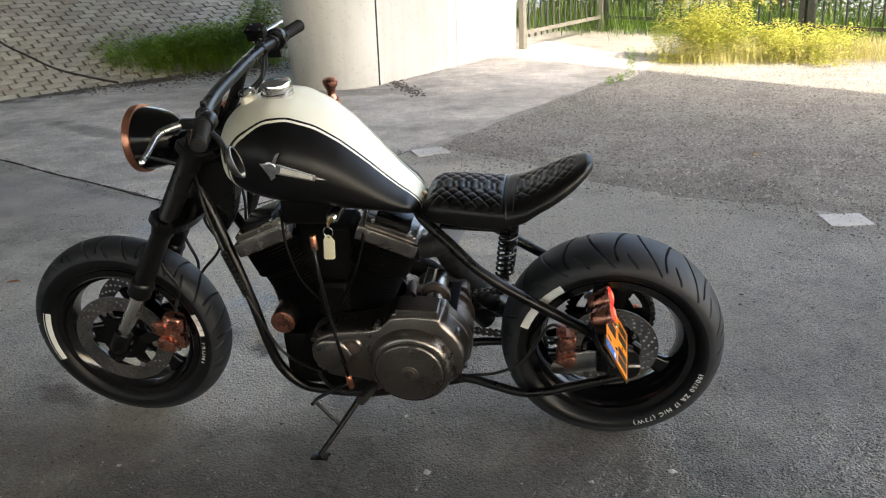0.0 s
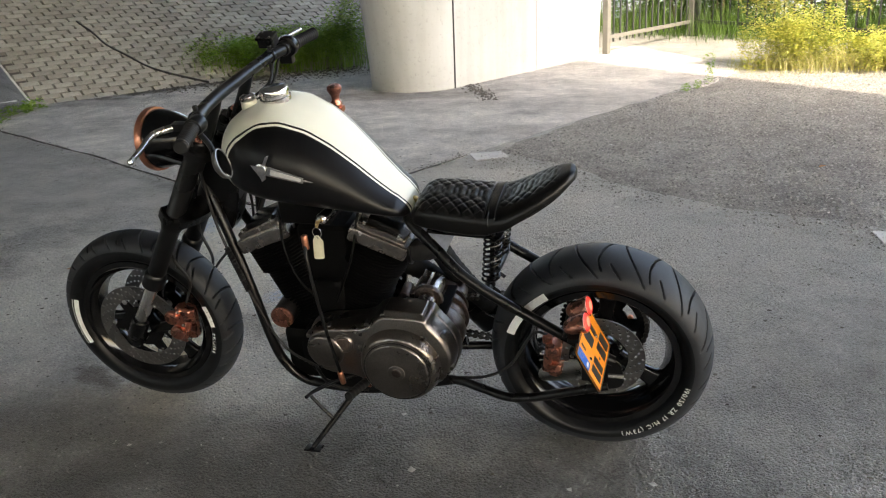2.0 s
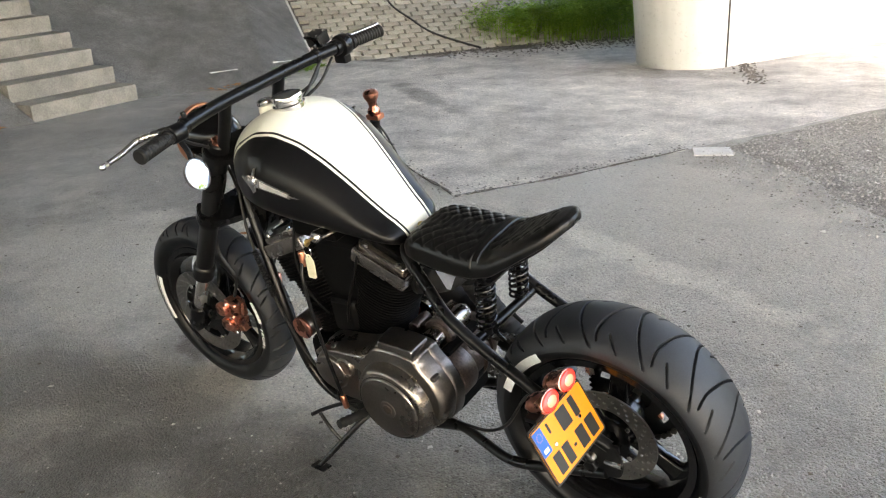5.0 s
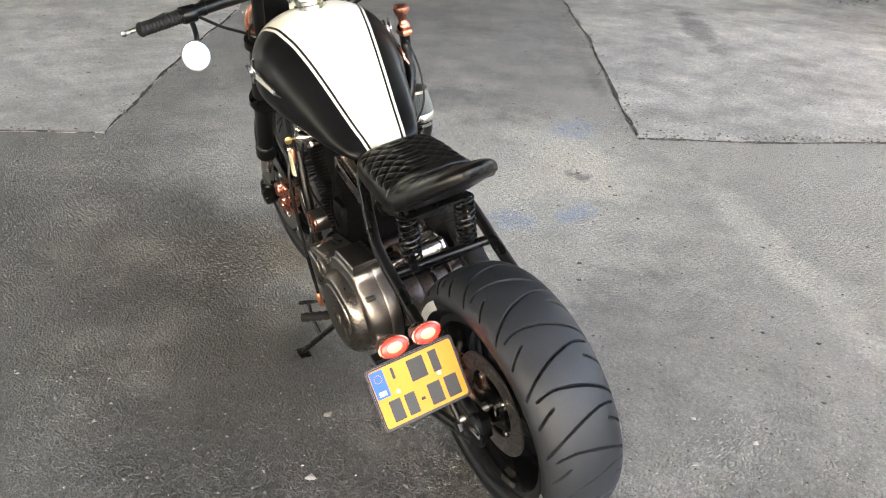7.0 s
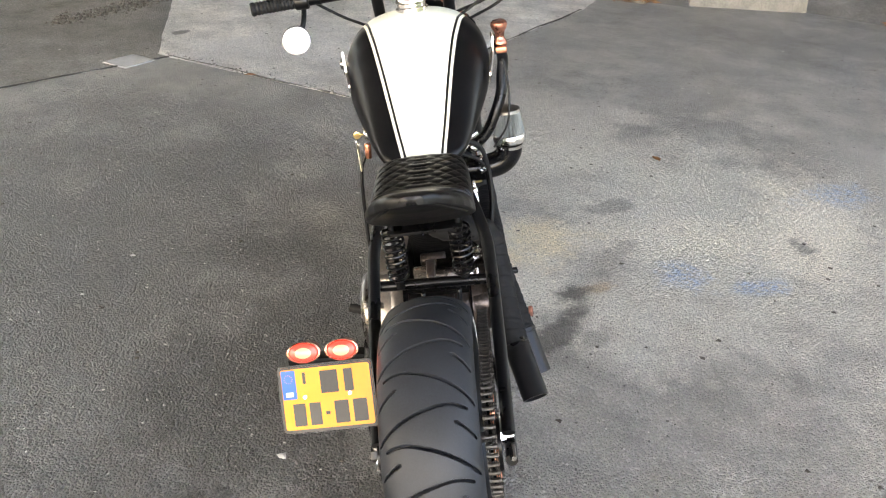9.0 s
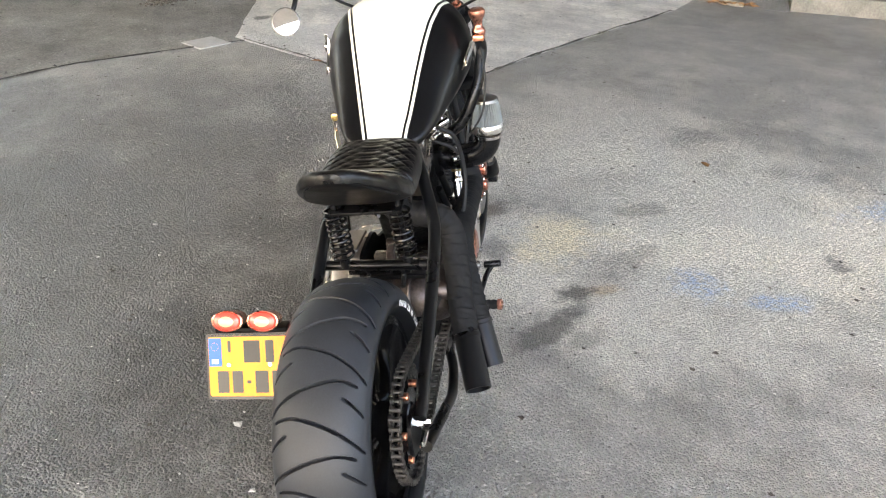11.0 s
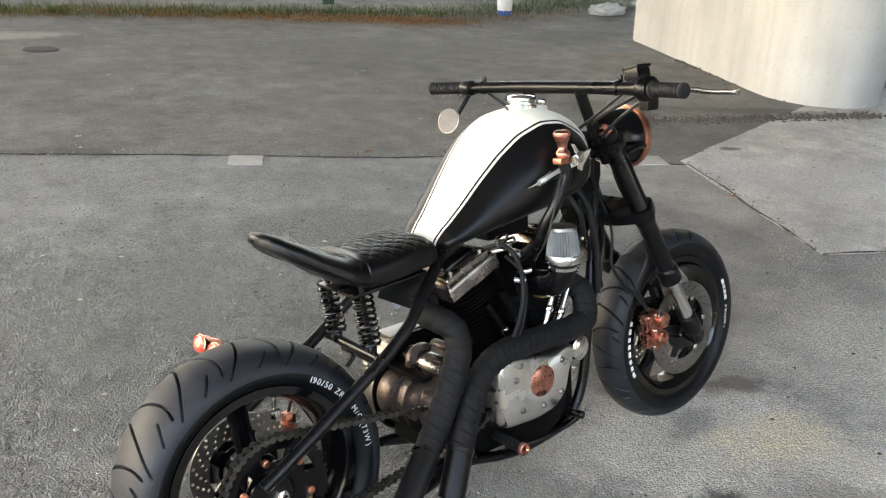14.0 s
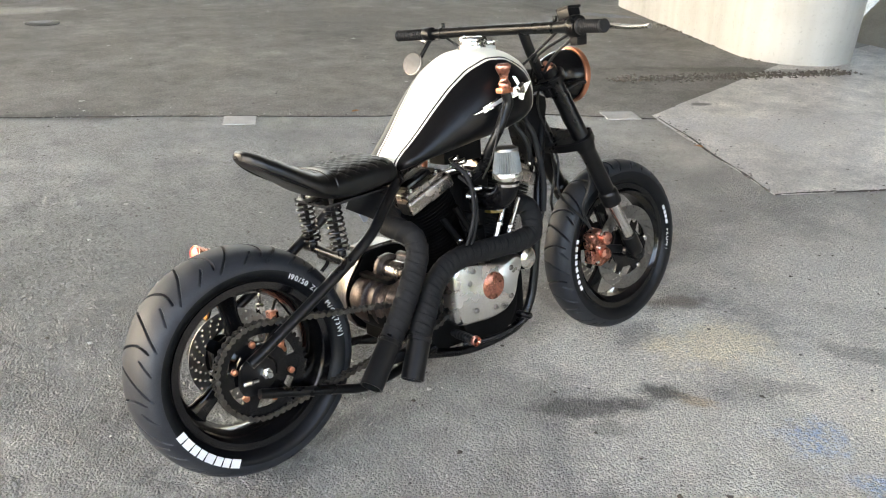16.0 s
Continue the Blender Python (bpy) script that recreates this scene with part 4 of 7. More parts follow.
part("centre_screw", drum((0.580, 0.2278, 0.337), (0, 1, 0), 0.015, 0.002, 0.001, 20), M_CAST, prim)
part("chain_bulge", dome(circle(0.066, 40, 0.815, 0.372), 0.14, 0.197, 1, 6, 0.014), M_PEWTER, prim)
part("inspection_cap", turned([(0.032, 0.0), (0.032, 0.006), (0.028, 0.010), (0.025, 0.006), (0.012, 0.007), (0, 0.007)], (0.752, 0.184, 0.403), (0, 1, 0), 36), M_PEWTER, prim)
part("cap_centre", drum((0.752, 0.189, 0.403), (0, 1, 0), 0.021, 0.004, 0.001, 28), M_CAST, prim)
for x, z in ((0.870, 0.415), (0.800, 0.450), (0.672, 0.470), (0.618, 0.506), (0.510, 0.482), (0.440, 0.445), (0.424, 0.330), (0.480, 0.268), (0.862, 0.322), (0.740, 0.285)):
    part("bolt", drum((x, 0.150, z), (0, 1, 0), 0.0085, 0.026, 0.002, 8), M_STEEL, prim)
part("top_cover", block((0.122, 0.076, 0.055), Matrix.Translation((0.552, 0.142, 0.500)) @ Matrix.Rotation(radians(-2), 4, 'Y'), 0.008, 3), M_PEWTER, prim)

part("inner_primary", plate([(0.65 + (x - 0.65) * 0.985, 0.39 + (z - 0.39) * 0.985) for x, z in PO], [], 0.012, left_at(0.088)), M_ENGINE, prim)
# starter and gearbox behind the cylinders
st = part("starter_motor", merge(drum((0.532, 0.07, 0.474), (0, -1, 0), 0.033, 0.165, 0.006, 28), drum((0.532, -0.095, 0.474), (0, -1, 0), 0.024, 0.016, 0.004, 6), block((0.052, 0.10, 0.030), Matrix.Translation((0.546, -0.045, 0.490)) @ Matrix.Rotation(radians(-22), 4, 'Y'), 0.005, 3)), M_ROCKER, bike, "polished starter motor")
part("flange", merge(drum((0.532, 0.030, 0.474), (0, -1, 0), 0.050, 0.022, 0.004, 28), block((0.050, 0.020, 0.030), Matrix.Translation((0.500, 0.020, 0.440)), 0.006, 3)), M_CAST, st, "brownish cast flange")
part("solenoid", merge(drum((0.600, 0.05, 0.495), (0, -1, 0), 0.018, 0.07, 0.004, 20), block((0.020, 0.045, 0.030), Matrix.Translation((0.578, 0.015, 0.488)), 0.004, 2)), M_CAST, st)
case = part("transmission_case", merge(drum((0.492, 0.090, 0.380), (0, -1, 0), 0.078, 0.075, 0.014, 40), drum((0.502, 0.020, 0.380), (0, -1, 0), 0.072, 0.10, 0.014, 40), block((0.12, 0.15, 0.12), Matrix.Translation((0.560, 0.0, 0.385)), 0.018, 3)), M_CAST, bike, "brownish cast transmission case")
for ry in (0.050, -0.030):
    part("ring", turned([(0.060, 0.0), (0.0775, 0.001), (0.079, 0.004), (0.0775, 0.007), (0.060, 0.008)], (0.497, ry, 0.382), (0, -1, 0), 40), M_CAST, case)
part("bracket", block((0.03, 0.16, 0.012), Matrix.Translation((0.475, 0.0, 0.462)), 0.003), M_ENGINE, st)
gb = part("gearbox_cover", merge(turned([(0, 0.062), (0.030, 0.062), (0.040, 0.052), (0.058, 0.052), (0.070, 0.044), (0.079, 0.02), (0.081, 0), (0.0, 0)], (0.515, -0.085, 0.385), (0, -1, 0), 40), drum((0.570, -0.08, 0.44), (0, -1, 0), 0.034, 0.05, 0.006, 24), turned([(0, 0.07), (0.02, 0.07), (0.028, 0.06), (0.03, 0.0), (0, 0)], (0.470, -0.09, 0.415), (0, -1, 0), 20)), M_CAST, bike, "dull metal gearbox cover behind the pipes")
for k in range(5):
    part("rib", block((0.008, 0.04, 0.066), Matrix.Translation((0.515, -0.105, 0.385)) @ Matrix.Rotation(radians(20 + 72 * k), 4, 'Y') @ Matrix.Translation((0, 0, 0.04)), 0.003), M_CAST, gb)
part("gear_ring", turned([(0.060, 0.0), (0.066, 0.006), (0.060, 0.010), (0.054, 0.006)], (0.515, -0.135, 0.385), (0, -1, 0), 32), M_CAST, gb)
part("front_sprocket", sprocket(0.60, 0.335, -0.104, 0.044, 21, 0), M_CHAIN, bike)

# cam cover on the right
CO = rounded([(0.672, 0.462), (0.655, 0.365), (0.668, 0.268), (0.735, 0.248), (0.815, 0.242), (0.885, 0.256), (0.935, 0.300), (0.955, 0.365), (0.972, 0.420), (0.945, 0.448), (0.890, 0.440), (0.800, 0.458)], 5)
cam_cover = part("cam_cover", dome(CO, 0.085, 0.168, -1, 9, 0.026), M_ALU, bike, "brushed aluminium cam cover")
cam_cover.location = (-0.020, 0.0, 0.018)
part("copper_disc", turned([(0, 0.006), (0.040, 0.006), (0.045, 0.003), (0.046, 0.0), (0, 0)], (0.826, -0.166, 0.365), (0, -1, 0), 44), M_COPPERP, cam_cover, "copper coloured round timing cover")
for x, z in ((0.745, 0.432), (0.728, 0.395), (0.748, 0.300), (0.830, 0.290), (0.900, 0.310), (0.905, 0.405)):
    part("bolt", turned([(0, 0.010), (0.006, 0.010), (0.009, 0.006), (0.010, 0.0), (0, 0)], (x, -0.164, z), (0, -1, 0), 10), M_STEEL, cam_cover)
part("oil_pump_cap", turned([(0, 0.032), (0.026, 0.031), (0.036, 0.024), (0.040, 0.0), (0.043, -0.06), (0, -0.06)], (0.990, -0.136, 0.414), (0.05, -1, 0), 32), M_CHROME, cam_cover, "polished round oil pump cap")

# oil filter with a copper face at the front left
of = part("oil_filter", drum((0.982, 0.040, 0.447), (0, 1, 0), 0.037, 0.082, 0.005, 32), M_PEWTER, bike, "copper faced oil filter")
part("copper_face", drum((0.982, 0.121, 0.447), (0, 1, 0), 0.0375, 0.010, 0.004, 36), M_COPPERP, of)


# wrapped exhaust pipes
def wrapped(pts, r):
    path = smooth_path(pts, 14)
    bm = bmesh.new()
    n = len(path)
    length = [0.0]
    for a, b in zip(path, path[1:]):
        length.append(length[-1] + (b - a).length)
    fine = []
    for s in np.arange(0, length[-1], 0.0028):
        fine.append(Vector([float(np.interp(s, length, [p[i] for p in path])) for i in range(3)]))
    ring_before, up = None, None
    seg = 28
    for i, p in enumerate(fine):
        d = (fine[min(i + 1, len(fine) - 1)] - fine[max(i - 1, 0)]).normalized()
        up = d.orthogonal().normalized() if up is None else (up - d * up.dot(d)).normalized()
        side = d.cross(up)
        ring = []
        for k in range(seg):
            ph = (i * 0.0028 / 0.030 + k / seg * 1.0) % 1.0
            rad = r + 0.0022 * (1 - ph) + 0.0006 * math.sin(i * 0.9 + k)
            ring.append(bm.verts.new(p + (up * math.cos(2 * math.pi * k / seg) + side * math.sin(2 * math.pi * k / seg)) * rad))
        if ring_before:
            for k in range(seg):
                bm.faces.new((ring_before[k], ring_before[(k + 1) % seg], ring[(k + 1) % seg], ring[k]))
        ring_before = ring
    return bm


def open_pipe(a, b, r):
    a, b = Vector(a), Vector(b)
    d, h = (b - a).normalized(), (b - a).length
    return turned([(r - 0.004, 0), (r, 0), (r, h - 0.001), (r - 0.001, h), (r - 0.004, h), (r - 0.005, h - 0.05), (0, h - 0.06)], a, d, 28)


ex1 = part("exhaust_pipe", wrapped([(0.590, 0.010, 0.645), (0.545, 0.0, 0.640), (0.512, -0.035, 0.630), (0.514, -0.085, 0.622), (0.530, -0.130, 0.602), (0.529, -0.153, 0.560), (0.510, -0.160, 0.515), (0.488, -0.165, 0.474), (0.430, -0.175, 0.388), (0.372, -0.189, 0.323)], 0.0335), M_WRAP, bike, "black heat-wrapped exhaust pipe")
part("end_pipe", open_pipe((0.384, -0.186, 0.335), (0.273, -0.223, 0.227), 0.0345), M_BLACK, ex1, "satin black exhaust end")
part("clamp", turned([(0.0355, 0), (0.0375, 0.002), (0.0375, 0.012), (0.0355, 0.014)], (0.378, -0.187, 0.329), (-0.69, -0.22, -0.69), 28), M_BLACK, ex1)
ex2 = part("exhaust_pipe", wrapped([(0.985, -0.050, 0.606), (1.012, -0.090, 0.602), (1.026, -0.120, 0.578), (1.008, -0.145, 0.512), (0.950, -0.148, 0.498), (0.900, -0.148, 0.497), (0.754, -0.154, 0.503), (0.690, -0.156, 0.502), (0.638, -0.158, 0.491), (0.595, -0.163, 0.468), (0.560, -0.171, 0.438), (0.522, -0.186, 0.392), (0.488, -0.200, 0.345), (0.465, -0.211, 0.312)], 0.0335), M_WRAP, bike, "black heat-wrapped exhaust pipe")
part("end_pipe", open_pipe((0.471, -0.208, 0.321), (0.403, -0.242, 0.211), 0.0345), M_BLACK, ex2, "satin black exhaust end")
part("clamp", turned([(0.0355, 0), (0.0375, 0.002), (0.0375, 0.012), (0.0355, 0.014)], (0.469, -0.209, 0.318), (-0.50, -0.25, -0.82), 28), M_BLACK, ex2)
part("pipe_bracket", block((0.10, 0.02, 0.03), Matrix.Translation((0.40, -0.195, 0.275)), 0.004), M_BLACK, ex2)
part("port_flange", turned([(0.034, 0), (0.045, 0.002), (0.045, 0.012), (0.034, 0.014)], (0.578, 0.006, 0.644), (-1.0, -0.1, 0.0), 24), M_BLACK, ex1)

# air filter on its elbow, carburettor
carb = part("carburettor", merge(block((0.07, 0.10, 0.075), Matrix.Translation((0.825, -0.05, 0.655)), 0.012, 3), drum((0.825, -0.05, 0.61), (0, 0, -1), 0.03, 0.04, 0.006, 24)), M_ENGINE, bike, "black carburettor between the cylinders")
part("intake_elbow", tube([(0.825, -0.09, 0.662), (0.826, -0.155, 0.662), (0.828, -0.205, 0.672), (0.830, -0.232, 0.700), (0.832, -0.236, 0.738)], 0.037, 22, 8), M_GLOSS, carb, "black rubber intake elbow")


def pleated(p, axis, r0, r1, h, n):
    m = along(p, axis)
    bm = bmesh.new()
    rings = []
    for f in (0.0, 0.5, 1.0):
        r = r0 + (r1 - r0) * f
        rings.append([bm.verts.new(m @ Vector(((r - 0.004 * (k % 2)) * math.cos(math.pi * k / n), (r - 0.004 * (k % 2)) * math.sin(math.pi * k / n), h * f))) for k in range(2 * n)])
    for a, b in zip(rings, rings[1:]):
        for k in range(2 * n):
            bm.faces.new((a[k], a[(k + 1) % (2 * n)], b[(k + 1) % (2 * n)], b[k]))
    bm.faces.new(rings[0][::-1])
    bm.faces.new(rings[-1])
    return bm


flt = part("air_filter", pleated((0.832, -0.237, 0.752), (0.0, -0.02, 1), 0.046, 0.036, 0.070, 34), M_FILTER, bike, "small cone air filter with grey pleats")
part("filter_base", turned([(0.040, 0), (0.045, 0.002), (0.047, 0.010), (0.047, 0.020), (0.044, 0.026), (0.03, 0.026)], (0.832, -0.237, 0.730), (0, -0.02, 1), 36), M_ALU, flt)
part("filter_top", turned([(0, 0.012), (0.028, 0.012), (0.036, 0.008), (0.0375, 0.0), (0, 0)], (0.832, -0.238, 0.821), (0, -0.02, 1), 36), M_STEEL, flt, "dark filter lid")
part("hose_clamp", turned([(0.0375, 0), (0.039, 0.001), (0.039, 0.009), (0.0375, 0.010)], (0.831, -0.234, 0.715), (0, -0.1, 1), 28), M_CHROME, flt)

# copper hand lever at the right of the tank, with its strap and cable
kn = part("shift_knob", turned([(0, 0.084), (0.016, 0.083), (0.0225, 0.077), (0.0235, 0.070), (0.021, 0.062), (0.015, 0.052), (0.0125, 0.042), (0.0125, 0.034), (0.017, 0.028), (0.0195, 0.020), (0.018, 0.012), (0.012, 0.004), (0.012, 0.0), (0, 0)], (0.841, -0.238, 0.997), (-0.02, 0, 1), 24), M_COPPERP, bike, "copper hand shift knob")
part("knob_collar", block((0.046, 0.030, 0.016), Matrix.Translation((0.840, -0.238, 1.001)), 0.005, 2), M_COPPER, kn)
part("strap", tube([(0.844, -0.238, 0.992), (0.850, -0.240, 0.962), (0.836, -0.232, 0.925), (0.818, -0.226, 0.885), (0.800, -0.205, 0.835), (0.792, -0.170, 0.775), (0.790, -0.115, 0.735)], 0.0155, 14, 8), M_BLACK, kn, "black curved lever arm")
part("cable_loop", tube([(0.842, -0.236, 0.990), (0.815, -0.246, 0.93), (0.792, -0.246, 0.87), (0.775, -0.232, 0.80), (0.772, -0.19, 0.74)], 0.003, 8, 8), M_CABLE, kn)

# hoses and wires by the rear rocker box and the front tubes
for pts, r, mt in (([(0.72, -0.11, 0.79), (0.735, -0.15, 0.76), (0.748, -0.165, 0.70), (0.740, -0.17, 0.62), (0.715, -0.16, 0.54), (0.69, -0.14, 0.50)], 0.0065, M_GRIP),
                   ([(0.76, -0.09, 0.74), (0.765, -0.15, 0.70), (0.758, -0.165, 0.62), (0.735, -0.16, 0.54), (0.71, -0.15, 0.50)], 0.0055, M_GRIP),
                   ([(1.06, -0.04, 0.90), (1.085, -0.085, 0.84), (1.10, -0.10, 0.76), (1.112, -0.105, 0.66), (1.10, -0.11, 0.56)], 0.011, M_GRIP),
                   ([(1.02, -0.06, 0.88), (1.06, -0.09, 0.80), (1.09, -0.07, 0.72)], 0.009, M_CABLE),
                   ([(0.95, 0.07, 0.80), (0.93, 0.12, 0.70), (0.90, 0.13, 0.60), (0.86, 0.11, 0.52)], 0.004, M_ENGINE),
                   ([(0.70, 0.06, 0.80), (0.72, 0.11, 0.68), (0.76, 0.12, 0.58), (0.80, 0.10, 0.50)], 0.004, M_ENGINE)):
    part("hose", tube(pts, r, 10, 8), mt, bike)
part("fuel_tap", merge(drum((0.735, -0.085, 0.775), (0.35, -0.75, 0.3), 0.011, 0.055, 0.002, 12), drum((0.755, -0.12, 0.755), (0.3, -0.9, -0.2), 0.014, 0.028, 0.003, 12), drum((0.70, -0.10, 0.765), (0.9, -0.3, 0.1), 0.008, 0.06, 0.002, 10)), M_CHROME, bike, "chrome fuel tap and fittings")
for p, ax in (((0.770, -0.135, 0.700), (1, -0.6, 0.1)), ((0.74, -0.14, 0.685), (0.8, -0.6, -0.1)), ((0.705, -0.12, 0.80), (0.4, -1, 0.4))):
    part("clip", drum(p, ax, 0.009, 0.032, 0.002, 10), M_CHROME, bike)
part("intake_manifold", merge(block((0.17, 0.12, 0.20), Matrix.Translation((0.83, 0.0, 0.64)), 0.03, 3), block((0.10, 0.16, 0.12), Matrix.Translation((0.83, 0.01, 0.50)), 0.03, 3)), M_ENGINE, bike, "black casting in the vee of the engine")
vs = part("valve_cap", merge(block((0.026, 0.006, 0.026), Matrix.Translation((0.072, 0.0, 0.475)), 0.002), block((0.008, 0.008, 0.034), Matrix.Translation((0.072, 0.0, 0.475)), 0.001), drum((0.072, 0.0, 0.488), (0.12, 0, 1), 0.005, 0.05, 0.001, 10)), M_CHROME, bike, "chrome cross-shaped valve cap")
for y in (0.03, -0.06):
    part("hook", tube([(0.31, y, 0.575), (0.325, y, 0.545), (0.300, y, 0.520)], 0.006, 8), M_BLACK, bike)
part("coil_box", block((0.16, 0.09, 0.075), Matrix.Translation((0.86, 0.045, 0.800)), 0.012, 3), M_ENGINE, bike, "black coil cover under the tank")

# ignition switch, key ring and leather tag
sw = part("ignition_switch", turned([(0, 0.012), (0.010, 0.012), (0.016, 0.007), (0.018, 0.0), (0.018, -0.06), (0, -0.06)], (0.773, 0.160, 0.822), (0.05, 1, 0.1), 24), M_CHROME, bike, "chrome ignition lock with a key and tag")
part("key", merge(block((0.010, 0.030, 0.003), Matrix.Translation((0.774, 0.182, 0.824)), 0.001), drum((0.774, 0.192, 0.822), (1, 0, 0), 0.011, 0.003, 0.001, 16)), M_BRASS, sw)
bmr = bmesh.new()
sweep(bmr, [(0.778 + 0.013 * math.cos(a), 0.196, 0.797 + 0.016 * math.sin(a)) for a in np.linspace(0, 2 * math.pi, 28)], 0.0012, 6, False)
part("key_ring", bmr, M_CHROME, sw)
part("key_tag", plate([(0.777, 0.788), (0.772, 0.784), (0.763, 0.769), (0.768, 0.716), (0.773, 0.712), (0.796, 0.711), (0.800, 0.716), (0.794, 0.772), (0.787, 0.785), (0.782, 0.788)], [circle(0.003, 8, 0.779, 0.781)], 0.003, left_at(0.195), 0.0008), M_CREAM, sw, "cream leather key tag")

# shift rod, foot controls, pegs
lk = part("shift_rod", tube([(0.832, 0.175, 0.755), (0.820, 0.205, 0.69), (0.800, 0.216, 0.50), (0.772, 0.218, 0.300)], 0.0052, 10, 4), M_BLACK, bike, "thin black shift rod with copper ends")
part("rod_end", drum((0.770, 0.218, 0.278), (0.13, 0, 0.99), 0.009, 0.045, 0.003, 12), M_COPPER, lk, "copper rod end")
part("rod_end", drum((0.829, 0.178, 0.730), (0.03, -0.08, 0.99), 0.010, 0.045, 0.003, 12), M_COPPER, lk, "copper rod end")


def peg(a, b, parent, tip=None):
    a, b = Vector(a), Vector(b)
    d, h = (b - a).normalized(), (b - a).length
    prof = [(0, 0), (0.012, 0)] + [(0.0125 + (0.0022 if k % 3 else 0.0), h * (0.15 + 0.8 * k / 18)) for k in range(19)] + [(0.0135, h - 0.001), (0, h)]
    ob = part("foot_peg", turned(prof, a, d, 20), M_GRIP, parent, "black ribbed foot peg")
    if tip:
        part("end_cap", turned([(0.008, 0), (0.0165, 0.0), (0.0165, 0.010), (0.012, 0.012), (0.008, 0.006)], b, d, 20), tip, ob, "copper peg end")
    return ob


peg((0.700, 0.16, 0.262), (0.724, 0.300, 0.296), bike)
peg((0.665, -0.12, 0.252), (0.653, -0.240, 0.258), bike, M_COPPERP)
part("shift_pedal", tube([(0.74, 0.17, 0.28), (0.81, 0.20, 0.265), (0.875, 0.215, 0.235), (0.885, 0.26, 0.245)], 0.006, 10, 6), M_BLACK, bike, "black shift pedal")
part("brake_pedal", tube([(0.70, -0.12, 0.20), (0.80, -0.16, 0.205), (0.90, -0.175, 0.225), (0.93, -0.20, 0.255)], 0.0085, 10, 6), M_BLACK, bike, "black brake pedal")
part("pedal_pad", drum((0.90, -0.17, 0.262), (0.15, -1, 0.0), 0.011, 0.055, 0.003, 16), M_BLACK, bike)
part("peg_boss", drum((0.70, 0.135, 0.262), (0, 1, 0.1), 0.018, 0.06, 0.003, 16), M_COPPERP, bike, "copper peg mount")
part("lower_bracket", merge(block((0.12, 0.05, 0.04), Matrix.Translation((0.70, 0.14, 0.235)), 0.008, 2), block((0.06, 0.03, 0.06), Matrix.Translation((0.76, 0.15, 0.25)), 0.008, 2)), M_BLACK, bike)

# side stand, foot on the ground
foot = bike.matrix_world.inverted() @ Vector((1.063, 0.516, 0.010))
ss = part("side_stand", tube([(0.755, 0.130, 0.205), (0.765, 0.175, 0.200), (0.80, 0.215, 0.160), foot + Vector((0, 0, 0.006))], lambda f: 0.0105 - 0.002 * f, 12, 6), M_BLACK, bike, "black side stand folded out")
part("stand_foot", block((0.055, 0.035, 0.006), Matrix.Translation(foot) @ Matrix.Rotation(radians(10.5), 4, 'X'), 0.002), M_BLACK, ss)
part("stand_tab", tube([(0.818, 0.232, 0.140), (0.85, 0.235, 0.185), (0.885, 0.230, 0.228)], 0.0055, 10, 3), M_BLACK, ss)
part("stand_spring", sweep(bmesh.new(), [(0.76 + 0.05 * f, 0.16 + 0.05 * f + 0.007 * math.cos(60 * f), 0.20 - 0.03 * f + 0.007 * math.sin(60 * f)) for f in np.linspace(0, 1, 90)], 0.0016, 6), M_STEEL, ss)
part("loom", tube([(0.90, 0.12, 0.25), (0.85, 0.165, 0.235), (0.79, 0.165, 0.215), (0.72, 0.15, 0.205)], 0.006, 8), M_CABLE, bike)

# rear caliper on its bracket
rc = part("rear_caliper", merge(block((0.050, 0.055, 0.105), Matrix.Translation((0.138, 0.085, 0.345)) @ Matrix.Rotation(radians(-8), 4, 'Y'), 0.012, 3), drum((0.128, 0.108, 0.312), (0, 1, 0), 0.022, 0.016, 0.004, 20), drum((0.135, 0.108, 0.375), (0, 1, 0), 0.020, 0.012, 0.004, 20), block((0.03, 0.03, 0.03), Matrix.Translation((0.15, 0.09, 0.41)), 0.006, 2)), M_COPPERP, bike, "copper painted rear brake caliper")
part("caliper_bracket", plate(rounded([(0.17, 0.255), (0.175, 0.30), (0.12, 0.33), (0.02, 0.345), (-0.02, 0.32), (-0.01, 0.28), (0.06, 0.27)], 3), [circle(0.007, 8, 0.12, 0.30)], 0.010, left_at(0.092), 0.002), M_ALU, rc)
part("hose", tube([(0.15, 0.09, 0.42), (0.19, 0.12, 0.44), (0.26, 0.13, 0.33), (0.34, 0.12, 0.27), (0.45, 0.10, 0.24)], 0.0045, 8), M_CABLE, rc)
part("axle_block", merge(block((0.10, 0.03, 0.06), Matrix.Translation((0.0, 0.118, 0.320)), 0.008, 2), drum((0.0, 0.155, 0.320), (0, 1, 0), 0.018, 0.018, 0.002, 6)), M_BLACK, bike)

# number plate with its holder and two tail lights
PT = {"tl": Vector((0.041, 0.350, 0.556)), "tr": Vector((0.029, 0.136, 0.558)), "bl": Vector((-0.024, 0.351, 0.421)), "br": Vector((-0.035, 0.137, 0.434))}
ex_ = (PT["tr"] - PT["tl"] + PT["br"] - PT["bl"]).normalized()
ez_ = ((PT["tl"] - PT["bl"]) - ex_ * (PT["tl"] - PT["bl"]).dot(ex_)).normalized()
en_ = ex_.cross(ez_).normalized()
PM = Matrix.Identity(4)
for c, v in enumerate((ex_, ez_, en_)):
    PM[0][c], PM[1][c], PM[2][c] = v
PM.translation = (PT["tl"] + PT["tr"] + PT["bl"] + PT["br"]) / 4


